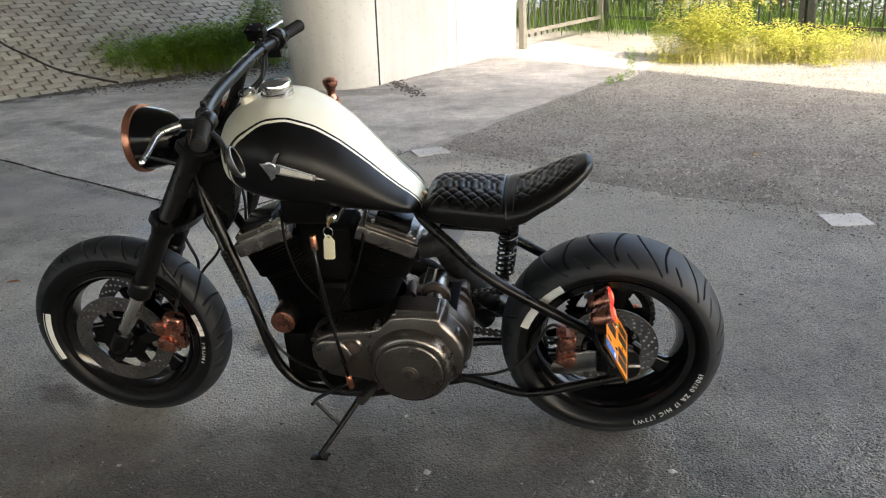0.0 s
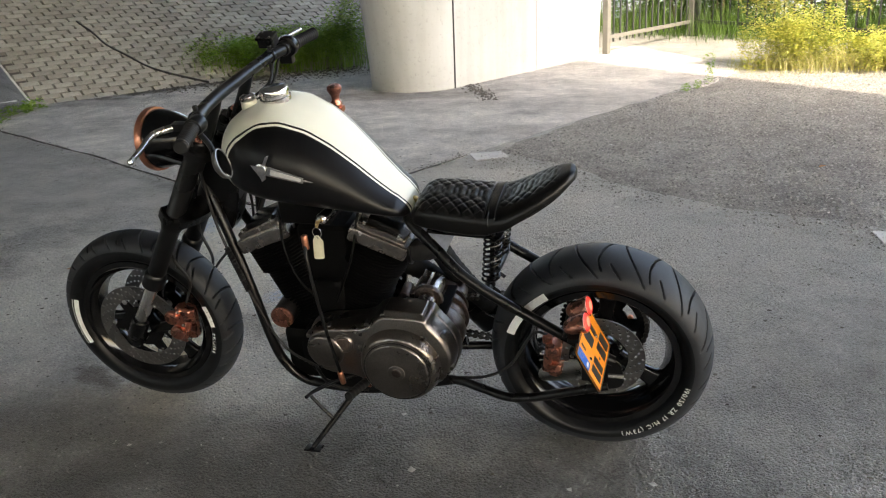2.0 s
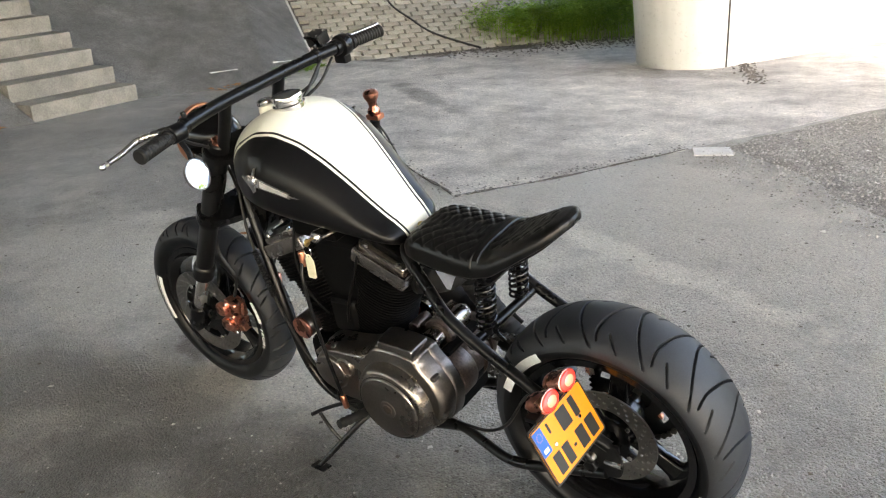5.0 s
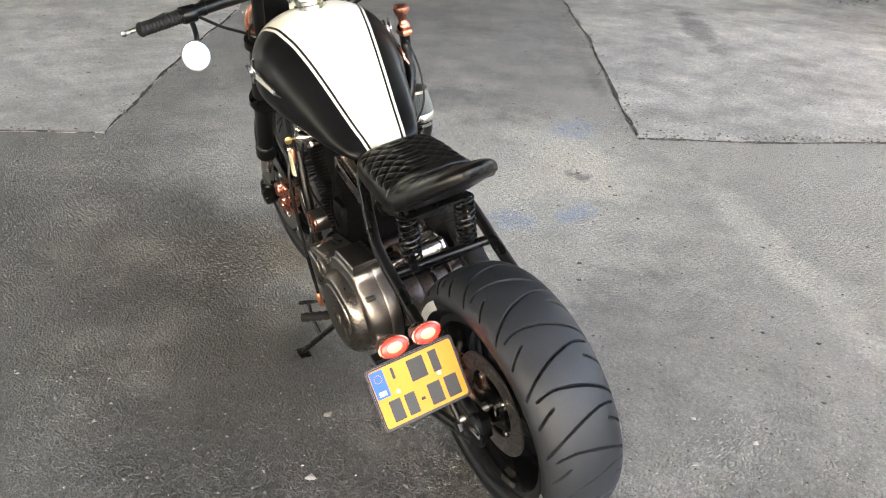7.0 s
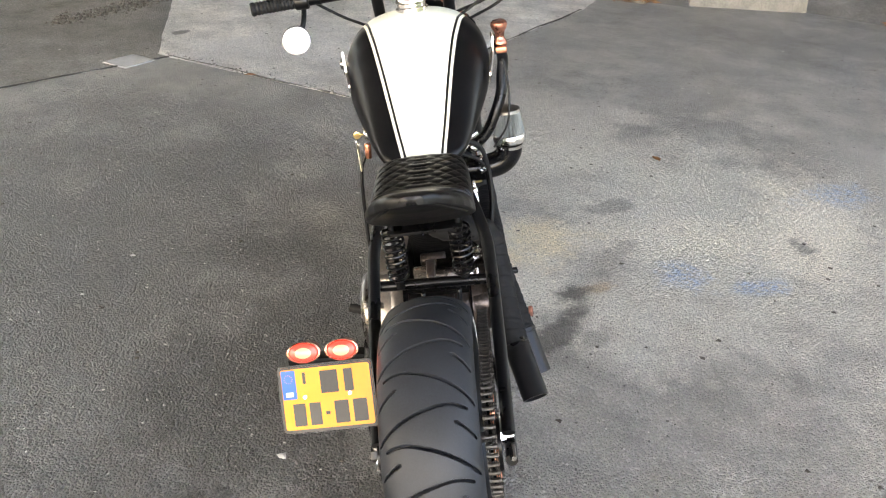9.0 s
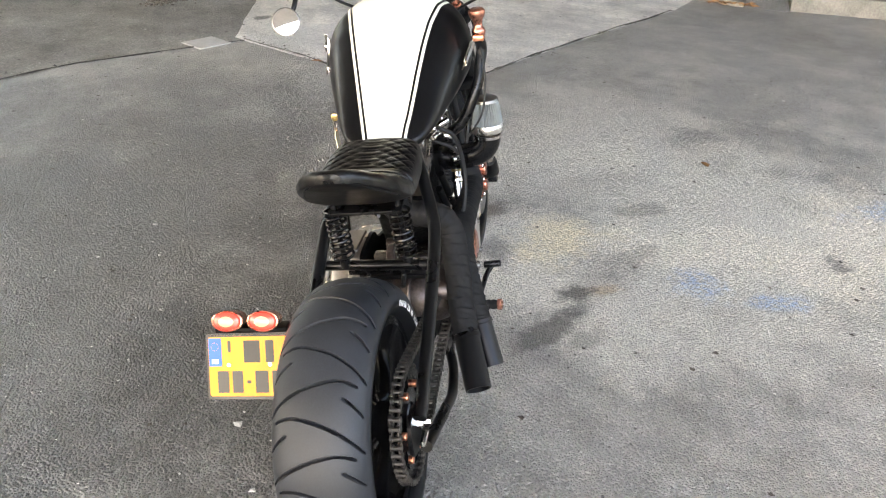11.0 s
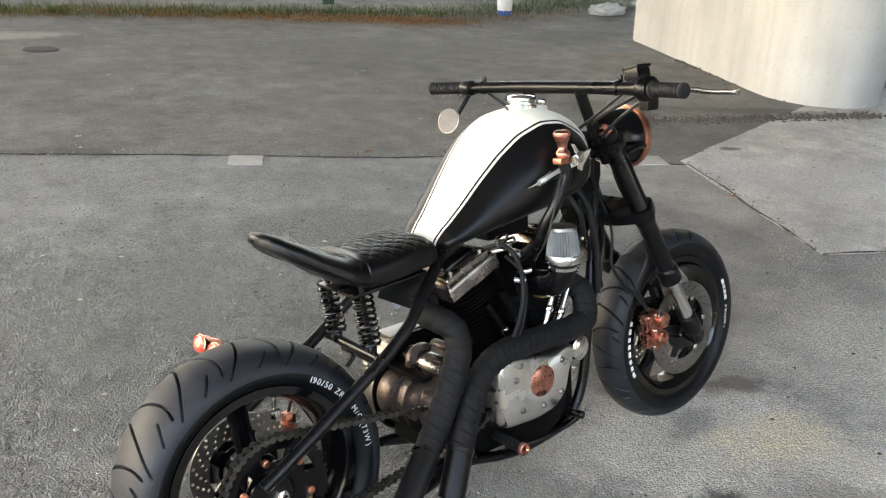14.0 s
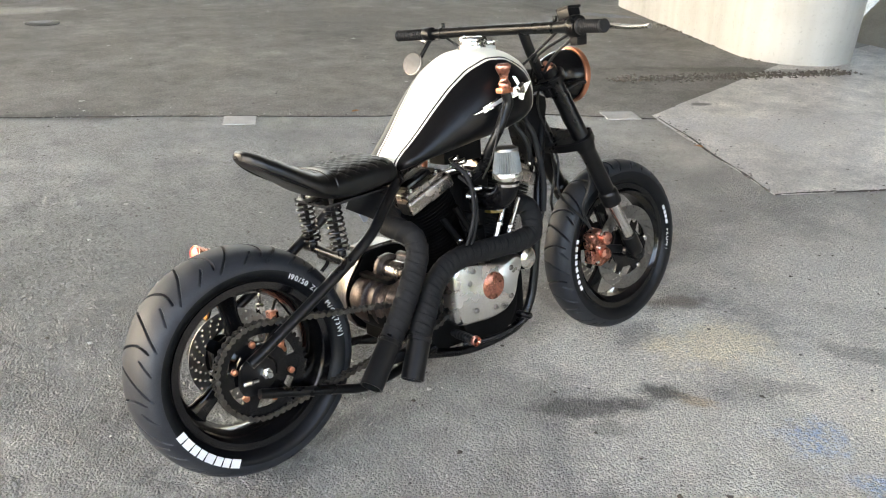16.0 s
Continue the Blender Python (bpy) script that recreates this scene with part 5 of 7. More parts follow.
def soft_rect(w, h, r, cx=0.0, cy=0.0):
    out = []
    for sx, sy, a0 in ((1, 1, 0), (-1, 1, 90), (-1, -1, 180), (1, -1, 270)):
        for k in range(5):
            a = radians(a0 + 22.5 * k)
            out.append((cx + sx * (w / 2 - r) + r * math.cos(a), cy + sy * (h / 2 - r) + r * math.sin(a)))
    return out


np_ = part("number_plate", plate(soft_rect(0.210, 0.143, 0.008), [], 0.002, PM), M_YELLOW, bike, "yellow number plate with a blue strip", smooth=False)
part("rim", plate(soft_rect(0.210, 0.143, 0.008), [soft_rect(0.203, 0.136, 0.006)], 0.0012, PM @ Matrix.Translation((0, 0, 0.002))), M_INK, np_, smooth=False)
part("holder", plate(soft_rect(0.216, 0.150, 0.009), [], 0.004, PM @ Matrix.Translation((0, 0, -0.0045))), M_BLACK, np_, smooth=False)
part("blue_strip", plate(soft_rect(0.032, 0.064, 0.002, -0.084, 0.033), [], 0.0007, PM @ Matrix.Translation((0, 0, 0.0021))), M_BLUE, np_, "blue strip", smooth=False)
for k in range(12):
    a = 2 * math.pi * k / 12
    part("dot", plate(circle(0.0009, 6, -0.084 + 0.009 * math.cos(a), 0.046 + 0.009 * math.sin(a)), [], 0.0004, PM @ Matrix.Translation((0, 0, 0.0029))), M_YELLOW, np_, smooth=False)
part("country_bar", plate(soft_rect(0.017, 0.010, 0.001, -0.084, 0.012), [], 0.0005, PM @ Matrix.Translation((0, 0, 0.0029))), M_WHITE, np_, smooth=False)
# plain bars in place of the characters
for cx, cy, w, h in ((-0.048, 0.046, 0.007, 0.026), (0.008, 0.034, 0.040, 0.050), (0.052, 0.034, 0.020, 0.050), (-0.066, -0.035, 0.028, 0.050), (-0.030, -0.035, 0.026, 0.050), (-0.002, -0.035, 0.010, 0.007), (0.030, -0.035, 0.032, 0.050), (0.072, -0.035, 0.032, 0.050)):
    part("dark_bar", plate(soft_rect(w, h, 0.002, cx, cy), [], 0.0008, PM @ Matrix.Translation((0, 0, 0.0021))), M_INK, np_, "plain dark bar", smooth=False)
for cx, cy in ((-0.050, 0.004), (0.052, 0.004)):
    part("screw", turned([(0, 0.003), (0.004, 0.0028), (0.0058, 0.001), (0.006, 0), (0, 0)], PM @ Vector((cx, cy, 0.002)), en_, 14), M_CHROME, np_)
part("plate_arm", tube([PM @ Vector((0.05, 0.02, -0.006)), (0.06, 0.175, 0.47), (0.03, 0.165, 0.38), (0.0, 0.160, 0.33)], 0.009, 12, 6), M_BLACK, np_)
part("light_bar", block((0.03, 0.17, 0.012), Matrix.Translation((0.048, 0.236, 0.568)), 0.003), M_BLACK, np_)
for c in ((0.020, 0.278, 0.602), (0.022, 0.195, 0.599)):
    back = Vector((-0.93, 0.0, 0.36)).normalized()
    frame_m = Matrix.Identity(4)
    upv = Vector((0.36, 0, 0.93)).normalized()
    for q, v in enumerate((Vector((0, 1, 0)), upv, back)):
        frame_m[0][q], frame_m[1][q], frame_m[2][q] = v
    frame_m.translation = c
    oval = frame_m @ Matrix.Diagonal((1.25, 0.82, 1, 1))
    tl = part("tail_light", lathe(bmesh.new(), [(0, -0.062), (0.010, -0.060), (0.020, -0.052), (0.024, -0.040), (0.027, -0.010), (0.0295, -0.004), (0.0295, 0.003), (0.0265, 0.004), (0.0265, 0.001), (0, 0.001)], oval, 32), M_COPPERP, bike, "oval copper tail light shining red")
    part("lens", lathe(bmesh.new(), [(0.0262, 0.002), (0.024, 0.006), (0.015, 0.009), (0.0145, 0.009)], oval, 32), M_RED, tl, "glowing red lens")
    part("lamp", lathe(bmesh.new(), [(0.0145, 0.0088), (0.008, 0.0105), (0, 0.011)], oval, 24), M_HOT, tl)
    part("stalk", drum(Vector(c) + Vector((0.05, 0, -0.022)), (0.2, 0, -1), 0.006, 0.03, 0.001, 10), M_BLACK, tl)


# ---- the place under the bridge ----
def ground_material(name, tone, speck, rough_scale, stains, gloss=0.78, relief=0.019, pitted=0.6, sheen=0.5):
    """Worn asphalt: stones in the binder, large patches, pale dust, stains and painted shade at known places."""
    m, t, p = nodes_of(name)
    tc = t.nodes.new("ShaderNodeTexCoord")
    big, mid, fine = noise_node(t, 0.55, 5), noise_node(t, 4.5, 5), noise_node(t, 62, 5, 0.75)
    vor = t.nodes.new("ShaderNodeTexVoronoi")
    vor.inputs["Scale"].default_value = rough_scale
    t.links.new(tc.outputs["Object"], vor.inputs["Vector"])
    sep = t.nodes.new("ShaderNodeSeparateColor")
    t.links.new(vor.outputs["Color"], sep.inputs[0])
    base = ramp(t, big.outputs[0], [(0.32, tuple(c * 0.82 for c in tone)), (0.68, tuple(c * 1.2 for c in tone))])
    c = mixc(t, 0.55, base.outputs[0], ramp(t, mid.outputs[0], [(0.3, (0.55, 0.55, 0.55)), (0.72, (1.25, 1.25, 1.24))]).outputs[0], 'MULTIPLY')
    worn = noise_node(t, 1.7, 8, 0.72)
    c = mixc(t, 0.7, c, ramp(t, worn.outputs[0], [(0.36, (0.68, 0.68, 0.685)), (0.5, (0.98, 0.98, 0.98)), (0.64, (1.28, 1.27, 1.25))]).outputs[0], 'MULTIPLY')
    if stains:
        pos = t.nodes.new("ShaderNodeSeparateXYZ")
        t.links.new(tc.outputs["Object"], pos.inputs[0])
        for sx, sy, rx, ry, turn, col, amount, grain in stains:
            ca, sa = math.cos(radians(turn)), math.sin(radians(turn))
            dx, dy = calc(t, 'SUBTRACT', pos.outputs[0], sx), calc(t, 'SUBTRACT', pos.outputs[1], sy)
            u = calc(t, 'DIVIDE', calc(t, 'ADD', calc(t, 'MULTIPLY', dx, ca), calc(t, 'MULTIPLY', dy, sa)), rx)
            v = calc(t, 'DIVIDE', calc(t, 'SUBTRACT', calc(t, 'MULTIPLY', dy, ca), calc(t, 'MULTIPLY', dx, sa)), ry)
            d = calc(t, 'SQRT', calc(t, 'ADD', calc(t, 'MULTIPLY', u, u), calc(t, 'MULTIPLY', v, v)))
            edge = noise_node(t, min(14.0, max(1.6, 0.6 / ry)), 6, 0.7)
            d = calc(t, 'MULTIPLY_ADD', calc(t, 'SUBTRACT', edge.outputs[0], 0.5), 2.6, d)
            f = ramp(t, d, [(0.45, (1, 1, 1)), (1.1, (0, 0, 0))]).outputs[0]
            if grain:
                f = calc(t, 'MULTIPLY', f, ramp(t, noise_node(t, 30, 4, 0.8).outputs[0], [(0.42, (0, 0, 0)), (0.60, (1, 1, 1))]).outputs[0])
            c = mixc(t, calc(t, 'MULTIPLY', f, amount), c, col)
    stone = ramp(t, sep.outputs[0], [(0.0, (0.55, 0.55, 0.56)), (0.35, (0.84, 0.84, 0.84)), (0.7, (1.06, 1.06, 1.05)), (0.9, (1.30, 1.29, 1.26)), (0.98, (1.7, 1.68, 1.62))])
    c = mixc(t, speck, c, stone.outputs[0], 'MULTIPLY')
    pits = ramp(t, fine.outputs[0], [(0.36, (0.42, 0.42, 0.42)), (0.50, (1, 1, 1)), (0.68, (1.22, 1.22, 1.20))])
    c = mixc(t, pitted, c, pits.outputs[0], 'MULTIPLY')
    # single pale and dark stones
    far = t.nodes.new("ShaderNodeTexVoronoi")
    far.inputs["Scale"].default_value = 42.0
    t.links.new(tc.outputs["Object"], far.inputs["Vector"])
    pick = t.nodes.new("ShaderNodeSeparateColor")
    t.links.new(far.outputs["Color"], pick.inputs[0])
    pale = calc(t, 'MULTIPLY', calc(t, 'LESS_THAN', far.outputs["Distance"], calc(t, 'MULTIPLY', pick.outputs[1], 0.17)), calc(t, 'GREATER_THAN', pick.outputs[0], 0.9))
    dark = calc(t, 'MULTIPLY', calc(t, 'LESS_THAN', far.outputs["Distance"], calc(t, 'MULTIPLY', pick.outputs[1], 0.22)), calc(t, 'LESS_THAN', pick.outputs[0], 0.14))
    c = mixc(t, calc(t, 'MULTIPLY', pale, 0.7), c, (0.70, 0.69, 0.65))
    c = mixc(t, calc(t, 'MULTIPLY', dark, 0.8), c, (0.04, 0.038, 0.036))
    t.links.new(c, p.inputs["Base Color"])
    p.inputs["Roughness"].default_value = gloss
    p.inputs["Specular IOR Level"].default_value = sheen
    hgt = calc(t, 'ADD', calc(t, 'MULTIPLY', vor.outputs["Distance"], -1.0), calc(t, 'MULTIPLY', fine.outputs[0], 1.2))
    bumped(t, p, hgt, 1.0, relief)
    return m


# Real stains; broad dark areas left of the motorcycle are shade put in colour.
STAINS_SHADE = [(3.3, -0.2, 1.4, 0.8, -20, (0.58, 0.56, 0.52), 0.65, False), (1.1, -1.55, 1.25, 0.12, -21, (0.78, 0.74, 0.66), 0.9, False), (2.1, -1.1, 1.0, 0.8, 20, (0.70, 0.67, 0.60), 0.8, False), (1.6, -0.6, 0.9, 0.5, -30, (0.62, 0.59, 0.53), 0.6, False), (1.85, -1.85, 0.15, 0.06, -25, (0.06, 0.057, 0.053), 0.8, False),
          # Third entry is painted shade; the last two hold dust and brighter light.
          (3.4, -2.36, 1.1, 0.07, -27, (0.12, 0.115, 0.108), 0.7, False), (2.16, 1.25, 0.16, 0.07, 30, (0.08, 0.077, 0.073), 0.6, False), (2.3, 0.7, 0.7, 0.3, 15, (0.16, 0.155, 0.15), 0.6, False), (1.4, -2.0, 3.6, 1.5, -8, (0.50, 0.483, 0.445), 0.65, False), (2.3, -0.8, 1.6, 1.0, -10, (0.63, 0.61, 0.555), 0.75, False),
          (1.75, 0.05, 0.75, 0.40, -30, (0.70, 0.665, 0.60), 0.75, False), (2.05, -0.75, 1.0, 0.26, -78, (0.74, 0.70, 0.62), 0.8, False), (1.95, -0.11, 0.34, 0.20, -35, (0.80, 0.70, 0.52), 0.85, False), (2.3, -1.35, 0.75, 0.28, -15, (0.80, 0.75, 0.66), 0.8, False),
          (2.04, -1.25, 0.11, 0.06, 0, (0.12, 0.11, 0.10), 0.7, False), (2.36, -0.45, 0.16, 0.09, -60, (0.17, 0.16, 0.145), 0.6, False), (1.88, -0.43, 0.17, 0.08, -40, (0.22, 0.205, 0.185), 0.55, False), (1.57, -0.31, 0.09, 0.05, -45, (0.42, 0.31, 0.19), 0.7, False),
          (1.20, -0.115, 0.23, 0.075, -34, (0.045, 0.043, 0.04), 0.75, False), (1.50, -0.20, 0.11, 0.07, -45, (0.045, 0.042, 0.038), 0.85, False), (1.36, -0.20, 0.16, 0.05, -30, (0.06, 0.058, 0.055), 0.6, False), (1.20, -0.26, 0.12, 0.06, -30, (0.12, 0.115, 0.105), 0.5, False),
          (2.10, 0.22, 0.17, 0.07, -28, (0.085, 0.065, 0.048), 0.75, False), (1.75, 0.12, 0.16, 0.07, 10, (0.07, 0.06, 0.05), 0.4, False),
          (1.70, -0.66, 0.17, 0.13, -60, (0.27, 0.42, 0.66), 0.8, True), (1.66, -0.97, 0.20, 0.08, -70, (0.27, 0.42, 0.66), 0.8, True), (2.70, -1.66, 0.32, 0.15, -60, (0.28, 0.42, 0.64), 0.7, True),
          # The first two are painted shade: dim left side and the motorcycle's shadow.
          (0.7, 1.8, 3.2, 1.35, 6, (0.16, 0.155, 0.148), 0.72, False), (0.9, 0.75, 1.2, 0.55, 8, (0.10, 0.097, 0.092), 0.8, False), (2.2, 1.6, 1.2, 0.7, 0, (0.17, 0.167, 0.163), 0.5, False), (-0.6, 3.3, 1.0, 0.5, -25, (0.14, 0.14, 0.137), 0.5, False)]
M_ASPHALT = ground_material("asphalt", (0.325, 0.314, 0.296), 0.40, 135, STAINS_SHADE, 0.36, 0.015, 0.35)
M_APRON = ground_material("worn_concrete_apron", (0.69, 0.663, 0.628), 0.45, 150, [(4.6, -4.3, 1.0, 0.16, 150, (0.09, 0.085, 0.08), 0.5, False), (5.85, -7.35, 2.1, 0.62, 57, (0.075, 0.067, 0.058), 0.9, False), (3.0, -6.2, 1.2, 0.4, 15, (0.17, 0.15, 0.13), 0.5, False)], 0.95, 0.019, 0.6, 0.12)
# First entry paints a whitish sheen into the patch's colour.
M_APRON2 = ground_material("worn_concrete_patch", (0.82, 0.792, 0.765), 0.35, 170, [(4.9, 1.6, 1.0, 0.6, -20, (0.78, 0.77, 0.77), 0.7, False), (4.45, 0.22, 0.12, 0.05, -60, (0.2, 0.19, 0.18), 0.7, False), (5.05, 2.38, 0.13, 0.06, -20, (0.07, 0.065, 0.06), 0.8, False), (6.4, 3.0, 1.3, 0.16, -30, (0.09, 0.08, 0.065), 0.6, False)], 0.5)
M_OLD = ground_material("old_asphalt", (0.27, 0.256, 0.236), 0.42, 120, [(0.52, 4.29, 0.45, 0.34, -20, (0.08, 0.078, 0.075), 0.6, False), (7.83, 6.0, 0.5, 0.2, -50, (0.28, 0.36, 0.50), 0.6, True), (6.4, 3.1, 1.3, 0.15, -30, (0.09, 0.08, 0.065), 0.6, False), (1.58, 9.1, 0.75, 0.30, -10, (0.58, 0.56, 0.52), 0.7, False), (4.87, 7.2, 3.0, 0.9, -18, (0.21, 0.20, 0.185), 0.6, False), (8.04, 7.04, 1.2, 0.7, 0, (0.11, 0.105, 0.1), 0.5, False)])
M_GRAVEL = ground_material("gravel_strip", (0.32, 0.304, 0.278), 0.85, 115, [])
M_ROAD = ground_material("dark_road", (0.225, 0.228, 0.232), 0.5, 160, [])
M_STEP = surface("step_concrete", (0.20, 0.188, 0.168), 0.8, vary=0.35, scale=5, fine=60, bump=0.5, depth=0.004)
M_SLAB = surface("slab_concrete", (0.48, 0.47, 0.45), 0.8, vary=0.2, scale=9, fine=120, bump=0.4, depth=0.003)


def concrete(name, tone):
    """Cast concrete with board marks, rain streaks and small pits."""
    m, t, p = nodes_of(name)
    a, b = noise_node(t, 0.9, 6), noise_node(t, 26, 4)
    tc, mp, st = t.nodes.new("ShaderNodeTexCoord"), t.nodes.new("ShaderNodeMapping"), t.nodes.new("ShaderNodeTexNoise")
    mp.inputs["Scale"].default_value = (5, 5, 0.35)
    st.inputs["Scale"].default_value = 1.4
    t.links.new(tc.outputs["Object"], mp.inputs[0])
    t.links.new(mp.outputs[0], st.inputs["Vector"])
    c = ramp(t, a.outputs[0], [(0.3, tuple(x * 0.85 for x in tone)), (0.7, tuple(x * 1.1 for x in tone))]).outputs[0]
    c = mixc(t, 0.4, c, ramp(t, st.outputs[0], [(0.35, (0.82, 0.81, 0.79)), (0.6, (1.04, 1.04, 1.04))]).outputs[0], 'MULTIPLY')
    c = mixc(t, 0.35, c, ramp(t, b.outputs[0], [(0.28, (0.5, 0.5, 0.48)), (0.42, (1, 1, 1))]).outputs[0], 'MULTIPLY')
    t.links.new(c, p.inputs["Base Color"])
    p.inputs["Roughness"].default_value = 0.75
    bumped(t, p, b.outputs[0], 0.25, 0.004)
    return m


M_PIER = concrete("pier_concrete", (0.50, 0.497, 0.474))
# Low cool grey keeps down the light bounced off deck and wall.
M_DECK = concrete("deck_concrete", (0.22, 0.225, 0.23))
M_JOINT = surface("joint_filler", (0.03, 0.03, 0.03), 0.8, bump=0.0)


def setting(name, bm, material, label, cat, kind="structure", smooth=False):
    ob = part(name, bm, material, None, smooth=smooth)
    return tagged(ob, label, cat, "", kind)


def ragged(poly, step=0.12, wob=0.018, seed=0):
    out = []
    for (x0, y0), (x1, y1) in zip(poly, poly[1:] + poly[:1]):
        n = max(1, int(math.hypot(x1 - x0, y1 - y0) / step))
        n = min(n, 90)
        for k in range(n):
            f = k / n
            x, y = x0 + (x1 - x0) * f, y0 + (y1 - y0) * f
            d = noise.noise(Vector((x * 2.1, y * 2.1, seed))) * wob + noise.noise(Vector((x * 9, y * 9, seed + 5))) * wob * 0.5
            ln = math.hypot(x1 - x0, y1 - y0)
            out.append((x + d * (y1 - y0) / ln, y - d * (x1 - x0) / ln))
    return out


def sheet(name, poly, z, material, label, wob=0.018, seed=0):
    bm = plate(ragged(poly, 0.12, wob, seed), [], 0.03, Matrix.Translation((0, 0, z - 0.03)))
    return setting(name, bm, material, label, "ground")


g = bmesh.new()
bmesh.ops.create_grid(g, x_segments=40, y_segments=40, size=200)
setting("ground", g, M_ASPHALT, "dark worn asphalt with stains, painted shade and embedded stones", "ground")
sheet("apron", [(2.40, -1.90), (4.80, -3.24), (7.05, -4.38), (7.23, -5.43), (6.55, -6.54), (4.11, -9.29), (1.0, -10.48), (-0.5, -8.11), (-0.08, -6.74), (0.23, -6.45), (1.07, -4.71), (1.62, -3.52), (1.99, -2.66)], 0.003, M_APRON, "pale worn concrete apron beside the pier", 0.02, 1)
sheet("concrete_patch", [(3.67, 0.79), (5.48, -0.06), (6.92, -0.82), (8.6, -1.4), (11.0, 1.0), (9.5, 3.2), (7.0, 3.0), (4.42, 2.34)], 0.0035, M_APRON2, "pale worn concrete patch", 0.015, 2)
sheet("old_asphalt", [(4.42, 2.22), (7.0, 3.0), (11.0, 5.0), (13.0, 14.0), (-8.0, 20.0), (-8.0, 8.85), (-2.0, 5.78), (0.47, 4.49), (1.53, 3.94), (2.60, 3.34), (3.46, 2.96)], 0.0025, M_OLD, "older grey asphalt beyond a joint", 0.012, 3)
sheet("gravel_strip", [(1.45, -3.58), (1.08, -3.44), (0.44, -2.84), (-0.23, -2.40), (-0.96, -2.12), (-5.63, 0.63), (-10.6, -1.6), (-5.31, -7.39), (-0.5, -8.11), (-0.08, -6.70), (0.20, -6.43), (1.05, -4.71)], 0.0015, M_GRAVEL, "loose gravelly strip", 0.10, 4)
# dirt-filled joints between the pavings
M_SEAM = surface("joint_dirt", (0.055, 0.050, 0.044), 0.9, vary=0.5, scale=9, fine=90, bump=0.6, depth=0.004)


def seam(points, width, seed):
    """A narrow uneven strip of dirt along a line."""
    left, right = [], []
    for (x0, y0), (x1, y1) in zip(points, points[1:]):
        ln = math.hypot(x1 - x0, y1 - y0)
        n = max(2, int(ln / 0.05))
        for k in range(n):
            f = k / n
            x, y = x0 + (x1 - x0) * f, y0 + (y1 - y0) * f
            wob = noise.noise(Vector((x * 2.1, y * 2.1, seed))) * 0.02
            w = width * max(0.15, 0.6 + 1.3 * noise.noise(Vector((x * 7, y * 7, seed + 3))))
            nx, ny = -(y1 - y0) / ln, (x1 - x0) / ln
            left.append((x + nx * (wob + w), y + ny * (wob + w)))
            right.append((x + nx * (wob - w), y + ny * (wob - w)))
    n = len(left)
    verts = [(x, y, 0.0068) for x, y in left] + [(x, y, 0.0068) for x, y in right] + [(x, y, -0.01) for x, y in left] + [(x, y, -0.01) for x, y in right]
    faces = []
    for k in range(n - 1):
        faces += [(k, n + k, n + k + 1, k + 1), (k, k + 1, 2 * n + k + 1, 2 * n + k), (n + k, 3 * n + k, 3 * n + k + 1, n + k + 1)]
    setting("joint", (verts, faces), M_SEAM, "dark dirt-filled joint between two pavings", "joint")


seam([(7.05, -4.38), (4.80, -3.24), (2.40, -1.90)], 0.012, 1)
seam([(2.40, -1.90), (1.99, -2.66), (1.62, -3.52)], 0.010, 2)
seam([(4.42, 2.26), (3.67, 0.79)], 0.008, 3)
seam([(3.67, 0.79), (5.48, -0.06), (6.92, -0.82)], 0.011, 4)
seam([(-2.0, 5.78), (0.47, 4.49), (1.53, 3.94), (2.60, 3.34), (3.46, 2.96), (4.42, 2.22)], 0.006, 5)
# flush concrete slabs in the joints
for cx, cy, w, d, ang in ((1.457, -3.495, 0.25, 0.21, 28), (-1.05, -1.93, 0.22, 0.20, 8), (4.205, 2.455, 0.26, 0.21, -27), (1.752, 3.688, 0.22, 0.21, -28)):
    b = block((w, d, 0.05), pose(cx, cy, -0.0175, 0, 0, ang), 0.006, 2)
    setting("slab", b, M_SLAB, "pale concrete slab set flush in the ground", "slab")


cover = setting("manhole_cover", drum((1.60, 8.15, -0.02), (0, 0, 1), 0.17, 0.03, 0.004, 40), surface("cast_iron", (0.045, 0.042, 0.04), 0.6, 0.3, vary=0.3, scale=20, fine=60, bump=0.5, depth=0.003), "dark round iron cover in the old asphalt", "manhole cover", smooth=True)


